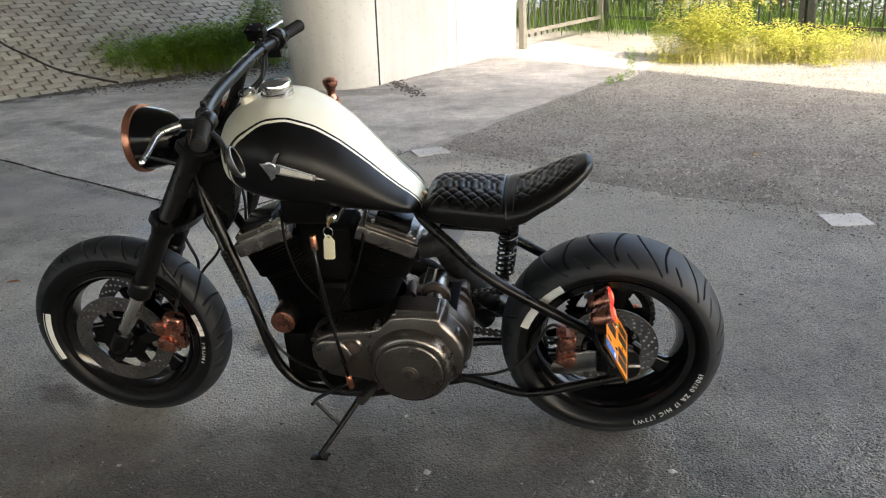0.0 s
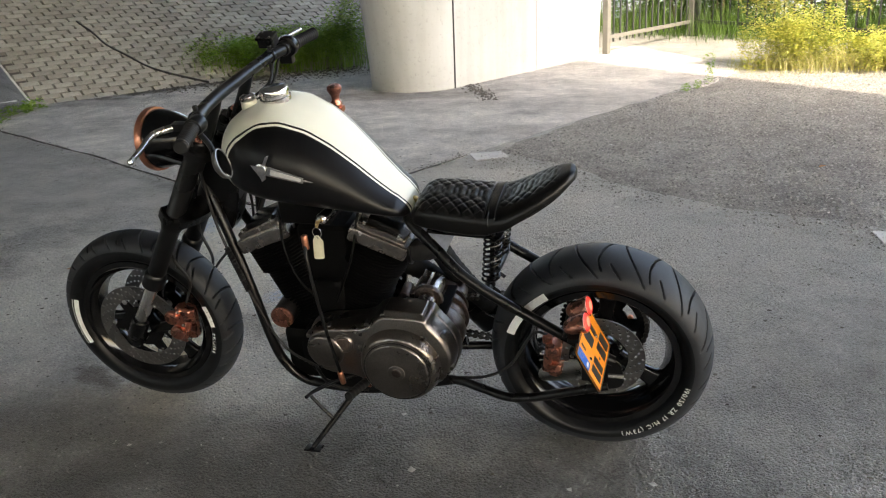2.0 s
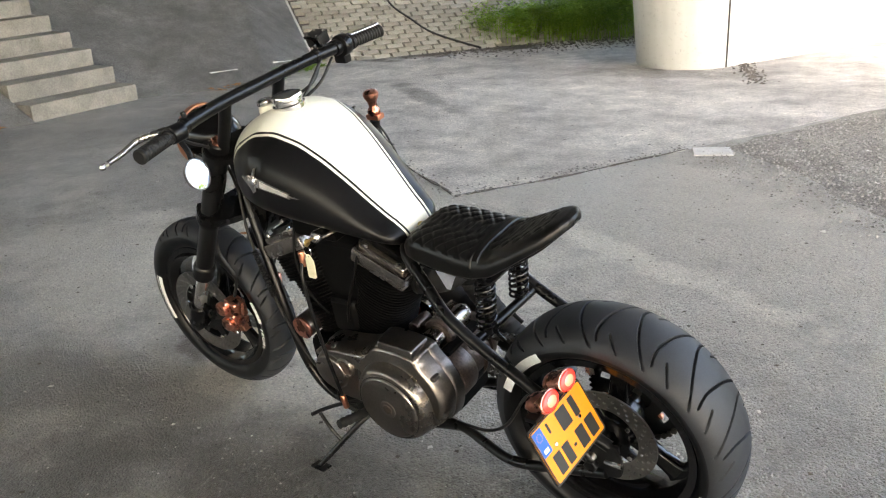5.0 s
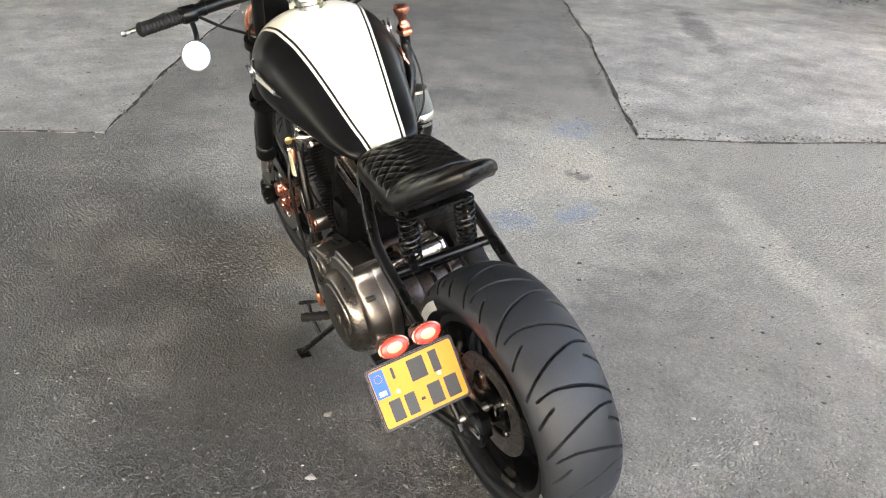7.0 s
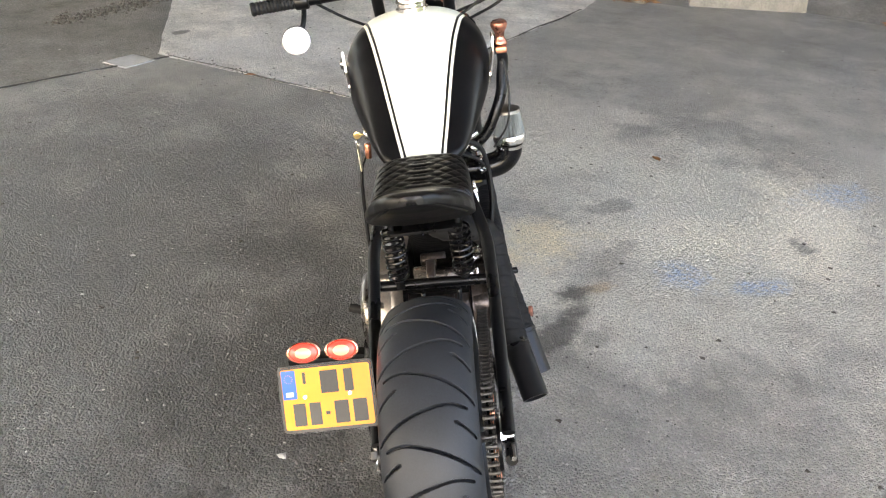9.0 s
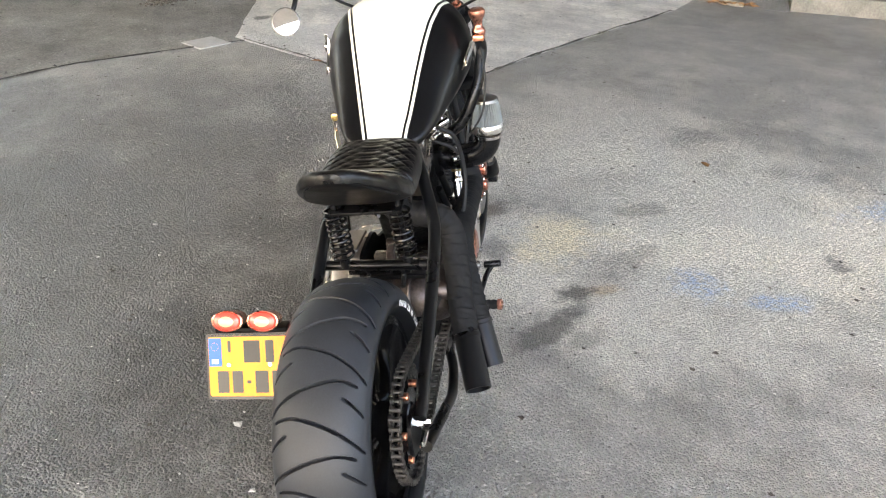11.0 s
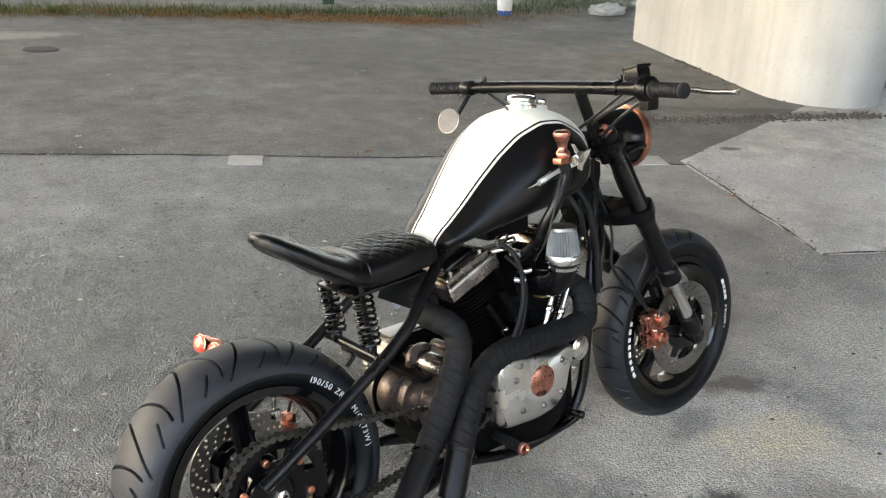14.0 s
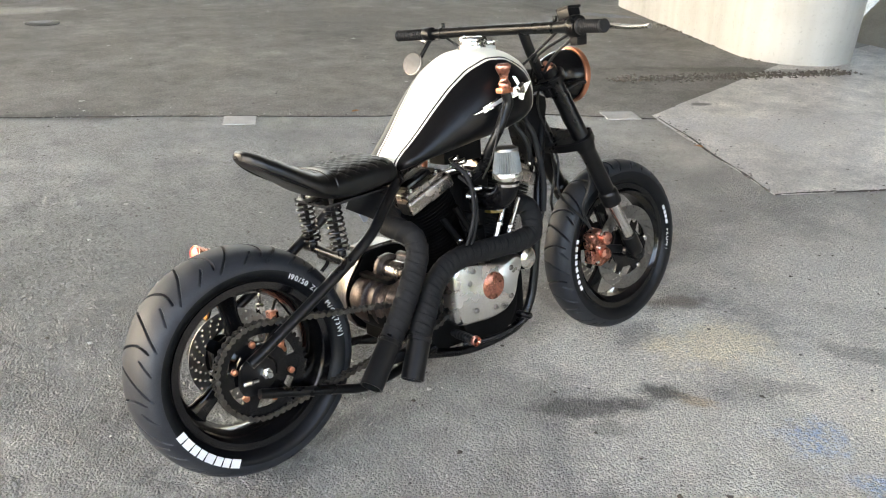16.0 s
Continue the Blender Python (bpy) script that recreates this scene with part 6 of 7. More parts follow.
# piers with rounded ends that widen upwards
def pier(c1, a, r, length, joints, h=6.0, flare=0.12):
    a = Vector(a).normalized()
    n = Vector((-a.y, a.x))
    ring = []
    for k in range(25):
        ang = math.pi * k / 24
        ring.append((-math.sin(ang), math.cos(ang), 0))
    for k in range(25):
        ang = math.pi * k / 24
        ring.append((math.sin(ang), -math.cos(ang), 1))
    bm = bmesh.new()
    before = None
    for lv in range(11):
        z = h * lv / 10 - (0.05 if lv == 0 else 0)
        rr = r + flare * max(z, 0)
        row = []
        for u, v, far in ring:
            q = Vector(c1) + a * (far * length + u * rr) + n * v * (r + 0.015 * max(z, 0))
            row.append(bm.verts.new((q.x, q.y, z)))
        if before:
            for k in range(len(row)):
                bm.faces.new((before[k], before[(k + 1) % len(row)], row[(k + 1) % len(row)], row[k]))
        before = row
    bm.faces.new(before)
    ob = setting("pier", bm, M_PIER, "pale concrete bridge pier with a rounded end", "pier", smooth=True)
    # formwork joints
    for s, sgn in ((0.0, 1), (0.0, -1), (length * 0.55, 1), (length * 0.55, -1))[:joints]:
        pts = []
        for lv in range(11):
            z = h * lv / 10
            q = Vector(c1) + a * s + n * sgn * (r + 0.015 * z + 0.0005)
            pts.append((q.x, q.y, z))
        part("formwork_joint", sweep(bmesh.new(), pts, 0.011 if s == 0 else 0.004, 6), M_JOINT if s == 0 else M_DECK, ob)
    return ob


pier((3.08, -6.86), (-0.43, -0.903), 0.54, 2.75, 4)
pier((7.66, 3.30), (0.45, 0.893), 0.60, 3.2, 0)

# bridge deck overhead, out of view; its extent and dark tone hold light down
E1, N1, Q1 = Vector((-0.766, 0.643)), Vector((-0.643, -0.766)), Vector((1.35, -8.85))
DECK_H, DECK_OUT, DECK_WIDE = 6.0, 0.0, 32.0
cn = [Q1 + N1 * DECK_OUT + E1 * s for s in (-45, 29)]
cn += [cn[1] - N1 * DECK_WIDE, cn[0] - N1 * DECK_WIDE]
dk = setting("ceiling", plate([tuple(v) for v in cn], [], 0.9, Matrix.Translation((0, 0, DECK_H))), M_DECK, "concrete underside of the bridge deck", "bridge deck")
for off in (0.0, DECK_WIDE - 0.4):
    q = [Q1 + N1 * (DECK_OUT - off) + E1 * s for s in (-45, 29)]
    q += [q[1] - N1 * 0.4, q[0] - N1 * 0.4]
    part("parapet", plate([tuple(v) for v in q], [], 0.9, Matrix.Translation((0, 0, DECK_H + 0.91))), M_DECK, dk, smooth=False)

# paved abutment slope: foot F0-F1, rising along UPD
F0, F1 = Vector((7.18, -5.44, 0)), Vector((3.80, -9.72, 0))
FU = (F1 - F0).normalized()
UPD = (Vector((math.cos(radians(-31)), math.sin(radians(-31)), 0)) * math.cos(radians(24)) + Vector((0, 0, math.sin(radians(24))))).normalized()
SN = FU.cross(UPD).normalized()
SN = SN if SN.z > 0 else -SN
SM = Matrix.Identity(4)
for c, v in enumerate((FU, UPD, SN)):
    SM[0][c], SM[1][c], SM[2][c] = v
SM.translation = F0
FOOT = (F1 - F0).length


def paver_material():
    """Grey-brown concrete blocks, each in a tone of its own, with grain and stains."""
    m, t, p = nodes_of("paver_concrete")
    gi, oi = t.nodes.new("ShaderNodeNewGeometry"), t.nodes.new("ShaderNodeObjectInfo")
    pick = calc(t, 'FRACT', calc(t, 'ADD', gi.outputs["Random Per Island"], oi.outputs["Random"]))
    c = ramp(t, pick, [(0.0, (0.29, 0.272, 0.238)), (0.5, (0.36, 0.34, 0.30)), (1.0, (0.43, 0.41, 0.37))]).outputs[0]
    c = mixc(t, 0.7, c, ramp(t, noise_node(t, 1.3, 5).outputs[0], [(0.35, (0.72, 0.71, 0.69)), (0.65, (1.12, 1.12, 1.10))]).outputs[0], 'MULTIPLY')
    grain = noise_node(t, 70, 4)
    c = mixc(t, 0.6, c, ramp(t, grain.outputs[0], [(0.35, (0.65, 0.65, 0.64)), (0.6, (1.08, 1.08, 1.08))]).outputs[0], 'MULTIPLY')
    t.links.new(c, p.inputs["Base Color"])
    p.inputs["Roughness"].default_value = 0.8
    bumped(t, p, grain.outputs[0], 0.5, 0.004)
    return m


M_PAVER = paver_material()
slope = setting("abutment_slope", plate([(-0.2, -0.3), (FOOT + 0.3, -0.3), (FOOT + 0.3, 9.0), (-0.2, 9.0)], [], 0.2, SM @ Matrix.Translation((0, 0, -0.245))), surface("slope_bed", (0.09, 0.08, 0.07), 0.9, vary=0.3, bump=0.4), "sloping bridge abutment paved with concrete blocks", "slope")
part("edge_strip", block((0.26, 9.2, 0.16), SM @ Matrix.Translation((-0.17, 4.3, -0.045)), 0.01), M_SLAB, slope, "plain concrete edging strip")
part("crack", sweep(bmesh.new(), [SM @ Vector((1.18 + 0.55 * math.exp(-1.6 * (f - 0.3)) + 0.015 * math.sin(9 * f), f, 0.003)) for f in np.linspace(0.02, 1.9, 30)], 0.015, 6), M_JOINT, slope)

# end wall above the slope, out of view, added to close the far side
wc = F0 + UPD * 8.5
wd = Vector((FU.x, FU.y))
wq = [(wc.x - wd.x * 14, wc.y - wd.y * 14), (wc.x + wd.x * 7, wc.y + wd.y * 7)]
nn = Vector((UPD.x, UPD.y)).normalized() * 0.6
setting("wall_abutment", plate([wq[0], wq[1], (wq[1][0] + nn.x, wq[1][1] + nn.y), (wq[0][0] + nn.x, wq[0][1] + nn.y)], [], 6.0, Matrix.Identity(4)), M_DECK, "unseen concrete abutment wall added under the deck", "wall")


# dark asphalt banks on both sides of concrete stairs, with chalk dashes
UP2 = Vector((math.cos(radians(27)), 0.05, math.sin(radians(27)))) * 8.0
TOP0 = F0 + UPD * 8.0


def bank(name, corners, faces, material, label):
    bm = bmesh.new()
    vs = [bm.verts.new(c) for c in corners]
    for f in faces:
        bm.faces.new([vs[i] for i in f])
    bmesh.ops.recalc_face_normals(bm, faces=bm.faces)
    res = bmesh.ops.extrude_face_region(bm, geom=list(bm.faces))
    bmesh.ops.translate(bm, verts=[v for v in res["geom"] if isinstance(v, bmesh.types.BMVert)], vec=(0, 0, -0.4))
    return setting(name, bm, material, label, "slope")


A1, A2 = Vector((7.34, -1.90, 0.0)), Vector((7.78, -0.55, 0.0))
B1, B2 = Vector((7.50, -3.06, 0.0)), Vector((6.75, -4.20, 0.0))
bank("bank_left", [A1, A2, A2 + UP2, A1 + UP2], [(0, 1, 2, 3)], M_ROAD, "dark asphalt bank with chalk dashes beside the stairs")
bank("bank_right", [B1, B2, F0 + Vector((-0.05, 0.12, 0)), TOP0 + Vector((-0.05, 0.12, 0)), B1 + UP2], [(0, 1, 3, 4), (1, 2, 3)], M_ROAD, "dark asphalt bank with chalk dashes beside the pavers")
A3, A4 = Vector((7.80, -0.50, 0.0)), Vector((7.87, -0.26, 0.0))
bank("bank_edging", [A3, A4, A4 + UP2, A3 + UP2], [(0, 1, 2, 3)], M_SLAB, "plain concrete edging strip of the bank")
A5, A6 = Vector((7.88, -0.24, 0.0)), Vector((9.2, 3.6, 0.0))
bank("paved_bank", [A5, A6, A6 + UP2, A5 + UP2], [(0, 1, 2, 3)], M_PAVER, "bank paved with grey concrete blocks")
foot_dir = (A2 - A1).normalized()
setting("kerb", block(((A2 - A1).length * 0.72, 0.13, 0.14), Matrix.Translation(A1.lerp(A2, 0.66) + Vector((-0.05, 0.0, -0.02))) @ Matrix.Rotation(math.atan2(foot_dir.y, foot_dir.x), 4, 'Z'), 0.012, 2), M_STEP, "pale concrete kerb along the foot of the bank", "kerb")
stairs = new("stairs")
stairs.matrix_world = Matrix.Translation((7.43, -2.48, 0.0))
tagged(stairs, "worn grey concrete stairs set into the bank", "stairs", "", "structure")
for k in range(14):
    part("step", block((0.42, 1.16, 0.20), Matrix.Translation((0.21 + 0.335 * k, 0.015 * k, 0.06 + 0.17 * k)) @ Matrix.Rotation(radians(2.0), 4, 'Z'), 0.012, 2), M_STEP, stairs, smooth=False)
M_CHALK = surface("chalk", (0.62, 0.62, 0.60), 0.8, vary=0.35, scale=40, bump=0.2)
for p, q in (((8.06, -1.291, 0.271), (7.961, -1.627, 0.276)), ((7.863, -1.944, 0.279), (7.84, -2.05, 0.289)), ((8.15, -0.796, 0.234), (8.111, -1.028, 0.253)),
             ((7.103, -4.636, 0.146), (7.171, -5.139, 0.104)), ((6.924, -3.621, 0.205), (6.986, -4.029, 0.175))):
    p, q = Vector(p), Vector(q)
    d = (q - p).normalized()
    n = d.cross(Vector((0.88, 0, 0.47))).normalized()
    n = n if n.z > 0 else -n
    m = Matrix.Identity(4)
    for c, v in enumerate((d, n.cross(d), n)):
        m[0][c], m[1][c], m[2][c] = v
    m.translation = p + n * 0.002
    ln = (q - p).length
    setting("chalk_dash", plate(ragged([(0, -0.012), (ln, -0.012), (ln, 0.012), (0, 0.012)], 0.04, 0.012, 9), [], 0.004, m), M_CHALK, "white chalk dash drawn on the bank", "marking")


# ---- plants ----
def leaf_mat(name, lo, hi, trans=0.35):
    m, t, p = nodes_of(name)
    gi = t.nodes.new("ShaderNodeNewGeometry")
    r = ramp(t, gi.outputs["Random Per Island"], [(0.0, lo), (1.0, hi)])
    t.links.new(r.outputs[0], p.inputs["Base Color"])
    p.inputs["Roughness"].default_value = 0.55
    tr = t.nodes.new("ShaderNodeBsdfTranslucent")
    t.links.new(r.outputs[0], tr.inputs[0])
    mx = t.nodes.new("ShaderNodeMixShader")
    mx.inputs[0].default_value = trans
    t.links.new(p.outputs[0], mx.inputs[1])
    t.links.new(tr.outputs[0], mx.inputs[2])
    t.links.new(mx.outputs[0], t.nodes["Material Output"].inputs[0])
    return m


M_LEAF = leaf_mat("leaf_green", (0.12, 0.24, 0.025), (0.27, 0.42, 0.06), 0.5)
M_YLEAF = leaf_mat("leaf_yellow_green", (0.22, 0.26, 0.03), (0.52, 0.50, 0.13), 0.5)
M_DLEAF = leaf_mat("leaf_dark", (0.03, 0.06, 0.014), (0.10, 0.15, 0.035))
M_STRAW = leaf_mat("dry_grass", (0.24, 0.26, 0.06), (0.50, 0.42, 0.20), 0.35)
M_HEDGE = leaf_mat("hedge_leaf", (0.035, 0.085, 0.014), (0.15, 0.26, 0.04), 0.4)
M_BARK = surface("bark", (0.11, 0.075, 0.045), 0.85, vary=0.35, scale=20, fine=90, bump=0.5, depth=0.004)
M_DRY = leaf_mat("dry_leaf", (0.26, 0.11, 0.04), (0.48, 0.25, 0.10), 0.2)
rng = np.random.default_rng(7)


def leaves(centres, size, flat=0.5):
    """Folded leaf blades at many points: verts and faces."""
    n = len(centres)
    yaw, pitch = rng.uniform(0, 2 * np.pi, n), rng.uniform(-0.9, 0.9, n) * flat
    s = size * rng.uniform(0.6, 1.3, n)
    d = np.stack([np.cos(yaw) * np.cos(pitch), np.sin(yaw) * np.cos(pitch), np.sin(pitch)], 1)
    side = np.stack([-np.sin(yaw), np.cos(yaw), rng.uniform(-0.5, 0.5, n)], 1)
    up = np.cross(d, side)
    c = np.asarray(centres)
    a, b = c, c + d * s[:, None]
    m1 = c + d * (s * 0.45)[:, None] + side * (s * 0.28)[:, None] + up * (s * 0.08)[:, None]
    m2 = c + d * (s * 0.45)[:, None] - side * (s * 0.28)[:, None] + up * (s * 0.08)[:, None]
    verts = np.stack([a, m1, b, m2], 1).reshape(-1, 3)
    i = np.arange(n) * 4
    faces = np.concatenate([np.stack([i, i + 1, i + 2], 1), np.stack([i, i + 2, i + 3], 1)])
    return verts.tolist(), faces.tolist()


def clump_points(spots, per, rad, height):
    out = []
    for (x, y, z), k in zip(spots, range(len(spots))):
        q = rng.normal(0, 1, (per, 3))
        q /= np.linalg.norm(q, axis=1)[:, None]
        q *= rng.uniform(0.25, 1.0, per)[:, None] ** 0.5
        out.append(np.array([x, y, z]) + q * np.array([rad, rad, height]) * rng.uniform(0.6, 1.25))
    p = np.concatenate(out)
    p[:, 2] = np.maximum(p[:, 2], 0.02)
    return p


def stuff(name, geo, material, label, cat):
    return tagged(part(name, geo, material, None, smooth=False), label, cat, "", "stuff")


def blades(spots, height, width, lean=0.35):
    """Bent grass blades."""
    n = len(spots)
    c = np.asarray(spots)
    yaw = rng.uniform(0, 2 * np.pi, n)
    h = height * rng.uniform(0.45, 1.25, n)
    d = np.stack([np.cos(yaw), np.sin(yaw), 0 * yaw], 1)
    s = np.stack([-np.sin(yaw), np.cos(yaw), 0 * yaw], 1) * width
    up = np.array([0, 0, 1.0])
    m = c + d * (h * lean * 0.35)[:, None] + up * (h * 0.55)[:, None]
    tip = c + d * (h * lean)[:, None] + up * h[:, None]
    verts = np.stack([c - s, c + s, m + s * 0.7, m - s * 0.7, tip], 1).reshape(-1, 3)
    i = np.arange(n) * 5
    faces = np.stack([i, i + 1, i + 2, i + 3], 1).tolist() + np.stack([i + 3, i + 2, i + 4], 1).tolist()
    return verts.tolist(), faces


def strip(a, b, n, spread):
    f = rng.uniform(0, 1, n)
    p = np.outer(1 - f, a) + np.outer(f, b) + np.concatenate([rng.normal(0, spread, (n, 2)), np.zeros((n, 1))], 1)
    return p


# shrubs at the foot of the slope
pts = np.concatenate([clump_points(strip((6.25, -7.55, 0.20), (4.50, -8.70, 0.40), 64, 0.18), 420, 0.22, 0.28), clump_points(strip((4.75, -8.50, 0.65), (4.30, -8.85, 0.85), 9, 0.12), 260, 0.16, 0.26)])
stuff("shrub", leaves(pts, 0.042), M_LEAF, "leafy green weeds growing along the foot of the slope", "weeds")
stuff("weed_grass", blades(strip((6.4, -7.45, 0), (4.4, -8.6, 0), 900, 0.20), 0.40, 0.0035), M_LEAF, "long green grass at the foot of the slope", "grass")
# weeds at the fence in the sun
pts = np.concatenate([clump_points(strip((-0.62, -8.05, 0.22), (-1.15, -8.30, 0.32), 18, 0.18), 560, 0.25, 0.38), clump_points(strip((-0.75, -8.1, 0.72), (-1.0, -8.2, 1.12), 14, 0.12), 230, 0.15, 0.22), clump_points(strip((-1.2, -8.3, 0.5), (-1.5, -8.2, 0.8), 7, 0.15), 160, 0.12, 0.2),
                      clump_points(strip((-1.25, -8.15, 0.20), (-2.6, -8.1, 0.12), 40, 0.22), 330, 0.20, 0.24), clump_points(strip((-2.9, -8.1, 0.08), (-5.3, -7.8, 0.08), 24, 0.3), 220, 0.3, 0.10)])
stuff("sunlit_weeds", leaves(pts, 0.036), M_YLEAF, "tall yellow-green weeds in the sun by the fence", "weeds")
stuff("sunlit_grass", blades(np.concatenate([strip((-0.7, -8.0, 0), (-3.2, -7.95, 0), 2600, 0.24), strip((-1.3, -8.4, 0), (-5.3, -7.95, 0), 1800, 0.35)]), 0.24, 0.0025, 0.7), M_STRAW, "dry yellow-green grass along the fence", "grass")
stuff("small_weed", leaves(clump_points([(-0.09, -6.72, 0.10), (-0.10, -6.74, 0.20), (-0.09, -6.72, 0.28), (0.13, -6.38, 0.04), (0.02, -6.52, 0.05)], 110, 0.065, 0.09), 0.026), M_LEAF, "small green weed growing in the joint", "weed")
stuff("seam_weed", leaves(np.concatenate([clump_points([(6.93, -4.78, 0.07), (6.86, -4.92, 0.06), (6.95, -5.05, 0.06), (7.0, -5.25, 0.05), (6.80, -4.45, 0.06)], 90, 0.11, 0.09)]), 0.045), M_LEAF, "small green weeds in the seam by the road", "weed")
# hedge and trees behind the fence
hp = []
for f in np.linspace(0, 1, 70):
    q = np.array([2.1, -13.9]) * (1 - f) + np.array([-8.6, -7.3]) * f
    for _ in range(9):
        back = rng.uniform(0, 1.6)
        hp.append((q[0] + rng.normal(0, 0.5) - 0.55 * back, q[1] + rng.normal(0, 0.4) - 0.83 * back, rng.uniform(0.1, 3.6)))
stuff("hedge", leaves(clump_points(hp, 170, 0.60, 0.55), 0.12), M_HEDGE, "dense green hedge behind the fence", "hedge")
stuff("verge_weeds", blades(strip((1.6, -13.0, 0), (-7.8, -7.0, 0), 9000, 0.45), 0.55, 0.0035, 0.6), M_HEDGE, "tall green grass behind the fence", "grass")
hp = [(rng.uniform(2.3, 6.0), rng.uniform(-16.5, -12.6), rng.uniform(0.3, 4.0)) for _ in range(150)]
stuff("hedge", leaves(clump_points(hp, 150, 0.7, 0.6), 0.13), M_HEDGE, "green bushes beyond the pier", "hedge")
for f in np.linspace(0.12, 0.96, 34):
    x, y = 1.3 * (1 - f) - 8.2 * f + rng.normal(0, 0.15), -13.2 * (1 - f) - 7.1 * f + rng.normal(0, 0.15)
    tagged(part("sapling", tube([(x, y, -0.02), (x + rng.normal(0, 0.08), y, 1.2), (x + rng.normal(0, 0.16), y - 0.1, 2.6), (x + rng.normal(0, 0.3), y - 0.2, 3.8)], lambda g: 0.020 - 0.012 * g, 8, 4), M_BARK, None), "thin brown sapling trunk behind the fence", "sapling", "saplings behind the fence")
# verge on the other open side
stuff("leaf_litter", leaves(np.concatenate([strip((-3.0, 12.3, 0.012), (3.45, 10.65, 0.012), 3600, 0.28), strip((3.45, 10.65, 0.012), (7.2, 8.65, 0.012), 3600, 0.26), strip((7.2, 8.45, 0.012), (11.8, 9.6, 0.012), 500, 0.4)]), 0.055, 0.25), M_DRY, "brown fallen leaves along the verge", "leaves")
stuff("verge_grass", blades(np.concatenate([strip((-3.0, 12.6, 0), (7.55, 9.4, 0), 5200, 0.28), strip((7.55, 9.3, 0), (14.5, 10.5, 0), 2600, 0.4)]), 0.10, 0.004, 0.7), M_DLEAF, "green grass verge", "grass")
# Tall dark hedge added to hold back light from this open side.
hp = [(x + rng.normal(0, 0.3), 14.6 - 0.26 * x + rng.uniform(0, 1.6), rng.uniform(0.2, 3.0)) for x in np.linspace(-7, 17, 190)]
stuff("hedge", leaves(clump_points(hp, 130, 0.65, 0.6), 0.13), M_DLEAF, "dark hedge added behind the verge to cut light", "hedge")


# ---- fence: gate side and long side ----
M_FENCE = surface("fence_paint", (0.05, 0.055, 0.05), 0.5, 0.3, vary=0.3, scale=15)
M_FENCEL = surface("weathered_fence_post", (0.15, 0.145, 0.13), 0.6, 0.2, vary=0.2)


M_GREEN = surface("green_fence_paint", (0.02, 0.075, 0.045), 0.5, 0.2, vary=0.3, scale=15)


def fence(a, b, gap, label, post_mat, bar_mat=M_FENCE):
    a, b = Vector((*a, 0)), Vector((*b, 0))
    d = (b - a).normalized()
    ln = (b - a).length
    root = new("fence")
    root.matrix_world = Matrix.Translation(a)
    tagged(root, label, "fence")
    turn = Matrix.Rotation(math.atan2(d.y, d.x), 4, 'Z')
    for z in (0.22, 1.75):
        part("rail", block((ln, 0.04, 0.05), turn @ Matrix.Translation((ln / 2, 0, z)), 0.004), post_mat, root, smooth=False)
    post = None
    for s in (0.0, ln):
        part("post", block((0.08, 0.08, 2.0), turn @ Matrix.Translation((s, 0, 0.99)), 0.006), post_mat, root, smooth=False)
    bm = block((0.022, 0.022, 1.75), Matrix.Identity(4), 0.003, 1)
    first = part("bar", bm, bar_mat, root, smooth=False)
    n = int(ln / gap)
    for k in range(1, n):
        ob = first if k == 1 else new("bar", first.data)
        ob.parent = root
        ob.matrix_local = turn @ Matrix.Translation((ln * k / n, 0, 1.02))
    return root


fence((1.26, -9.52), (0.20, -11.62), 0.16, "steel bar fence running back from the pier", M_FENCEL)
fence((0.13, -11.63), (-2.35, -9.48), 0.15, "dark steel bar fence in front of the hedge", M_FENCE)
fence((-2.44, -9.40), (-4.98, -7.20), 0.15, "dark steel bar fence in front of the hedge", M_FENCE)
fence((-1.0, 12.90), (6.4, 10.87), 0.14, "dark green steel bar fence behind the verge", M_GREEN, M_GREEN)
fence((6.5, 10.85), (12.8, 9.65), 0.14, "dark green steel bar fence behind the verge", M_GREEN, M_GREEN)
fence((-5.07, -7.13), (-7.62, -4.92), 0.15, "dark steel bar fence in front of the hedge", M_FENCE)

# bucket and bag on the verge
bk = new("bucket")
bk.matrix_world = Matrix.Translation((8.52, 9.07, 0.0))
tagged(bk, "white plastic bucket with a blue base on the verge", "bucket")
part("body", turned([(0.10, 0.06), (0.125, 0.36), (0.132, 0.36), (0.132, 0.345), (0.108, 0.06), (0.10, 0.06)], (0, 0, 0), (0, 0, 1), 32), surface("white_plastic", (0.75, 0.76, 0.78), 0.4, vary=0.05, bump=0.02), bk)
part("base", turned([(0, 0.0), (0.098, 0.0), (0.104, 0.004), (0.110, 0.075), (0.0, 0.075)], (0, 0, 0), (0, 0, 1), 32), surface("blue_plastic", (0.03, 0.10, 0.42), 0.4, vary=0.05, bump=0.02), bk)
bag = bmesh.new()
bmesh.ops.create_icosphere(bag, subdivisions=4, radius=1.0)
for v in bag.verts:
    v.co = Vector((v.co.x * 0.36, v.co.y * 0.20, max(0.0, v.co.z * 0.12 + 0.05))) * (1 + 0.28 * noise.noise(v.co * 3.0))
    v.co += Vector((10.42, 8.71, 0.0))
tagged(part("plastic_bag", bag, surface("white_film", (0.66, 0.67, 0.68), 0.45, vary=0.1, fine=40, bump=0.4, depth=0.01), None), "crumpled white plastic bag on the ground", "bag")
rock = bmesh.new()
bmesh.ops.create_icosphere(rock, subdivisions=3, radius=1.0)
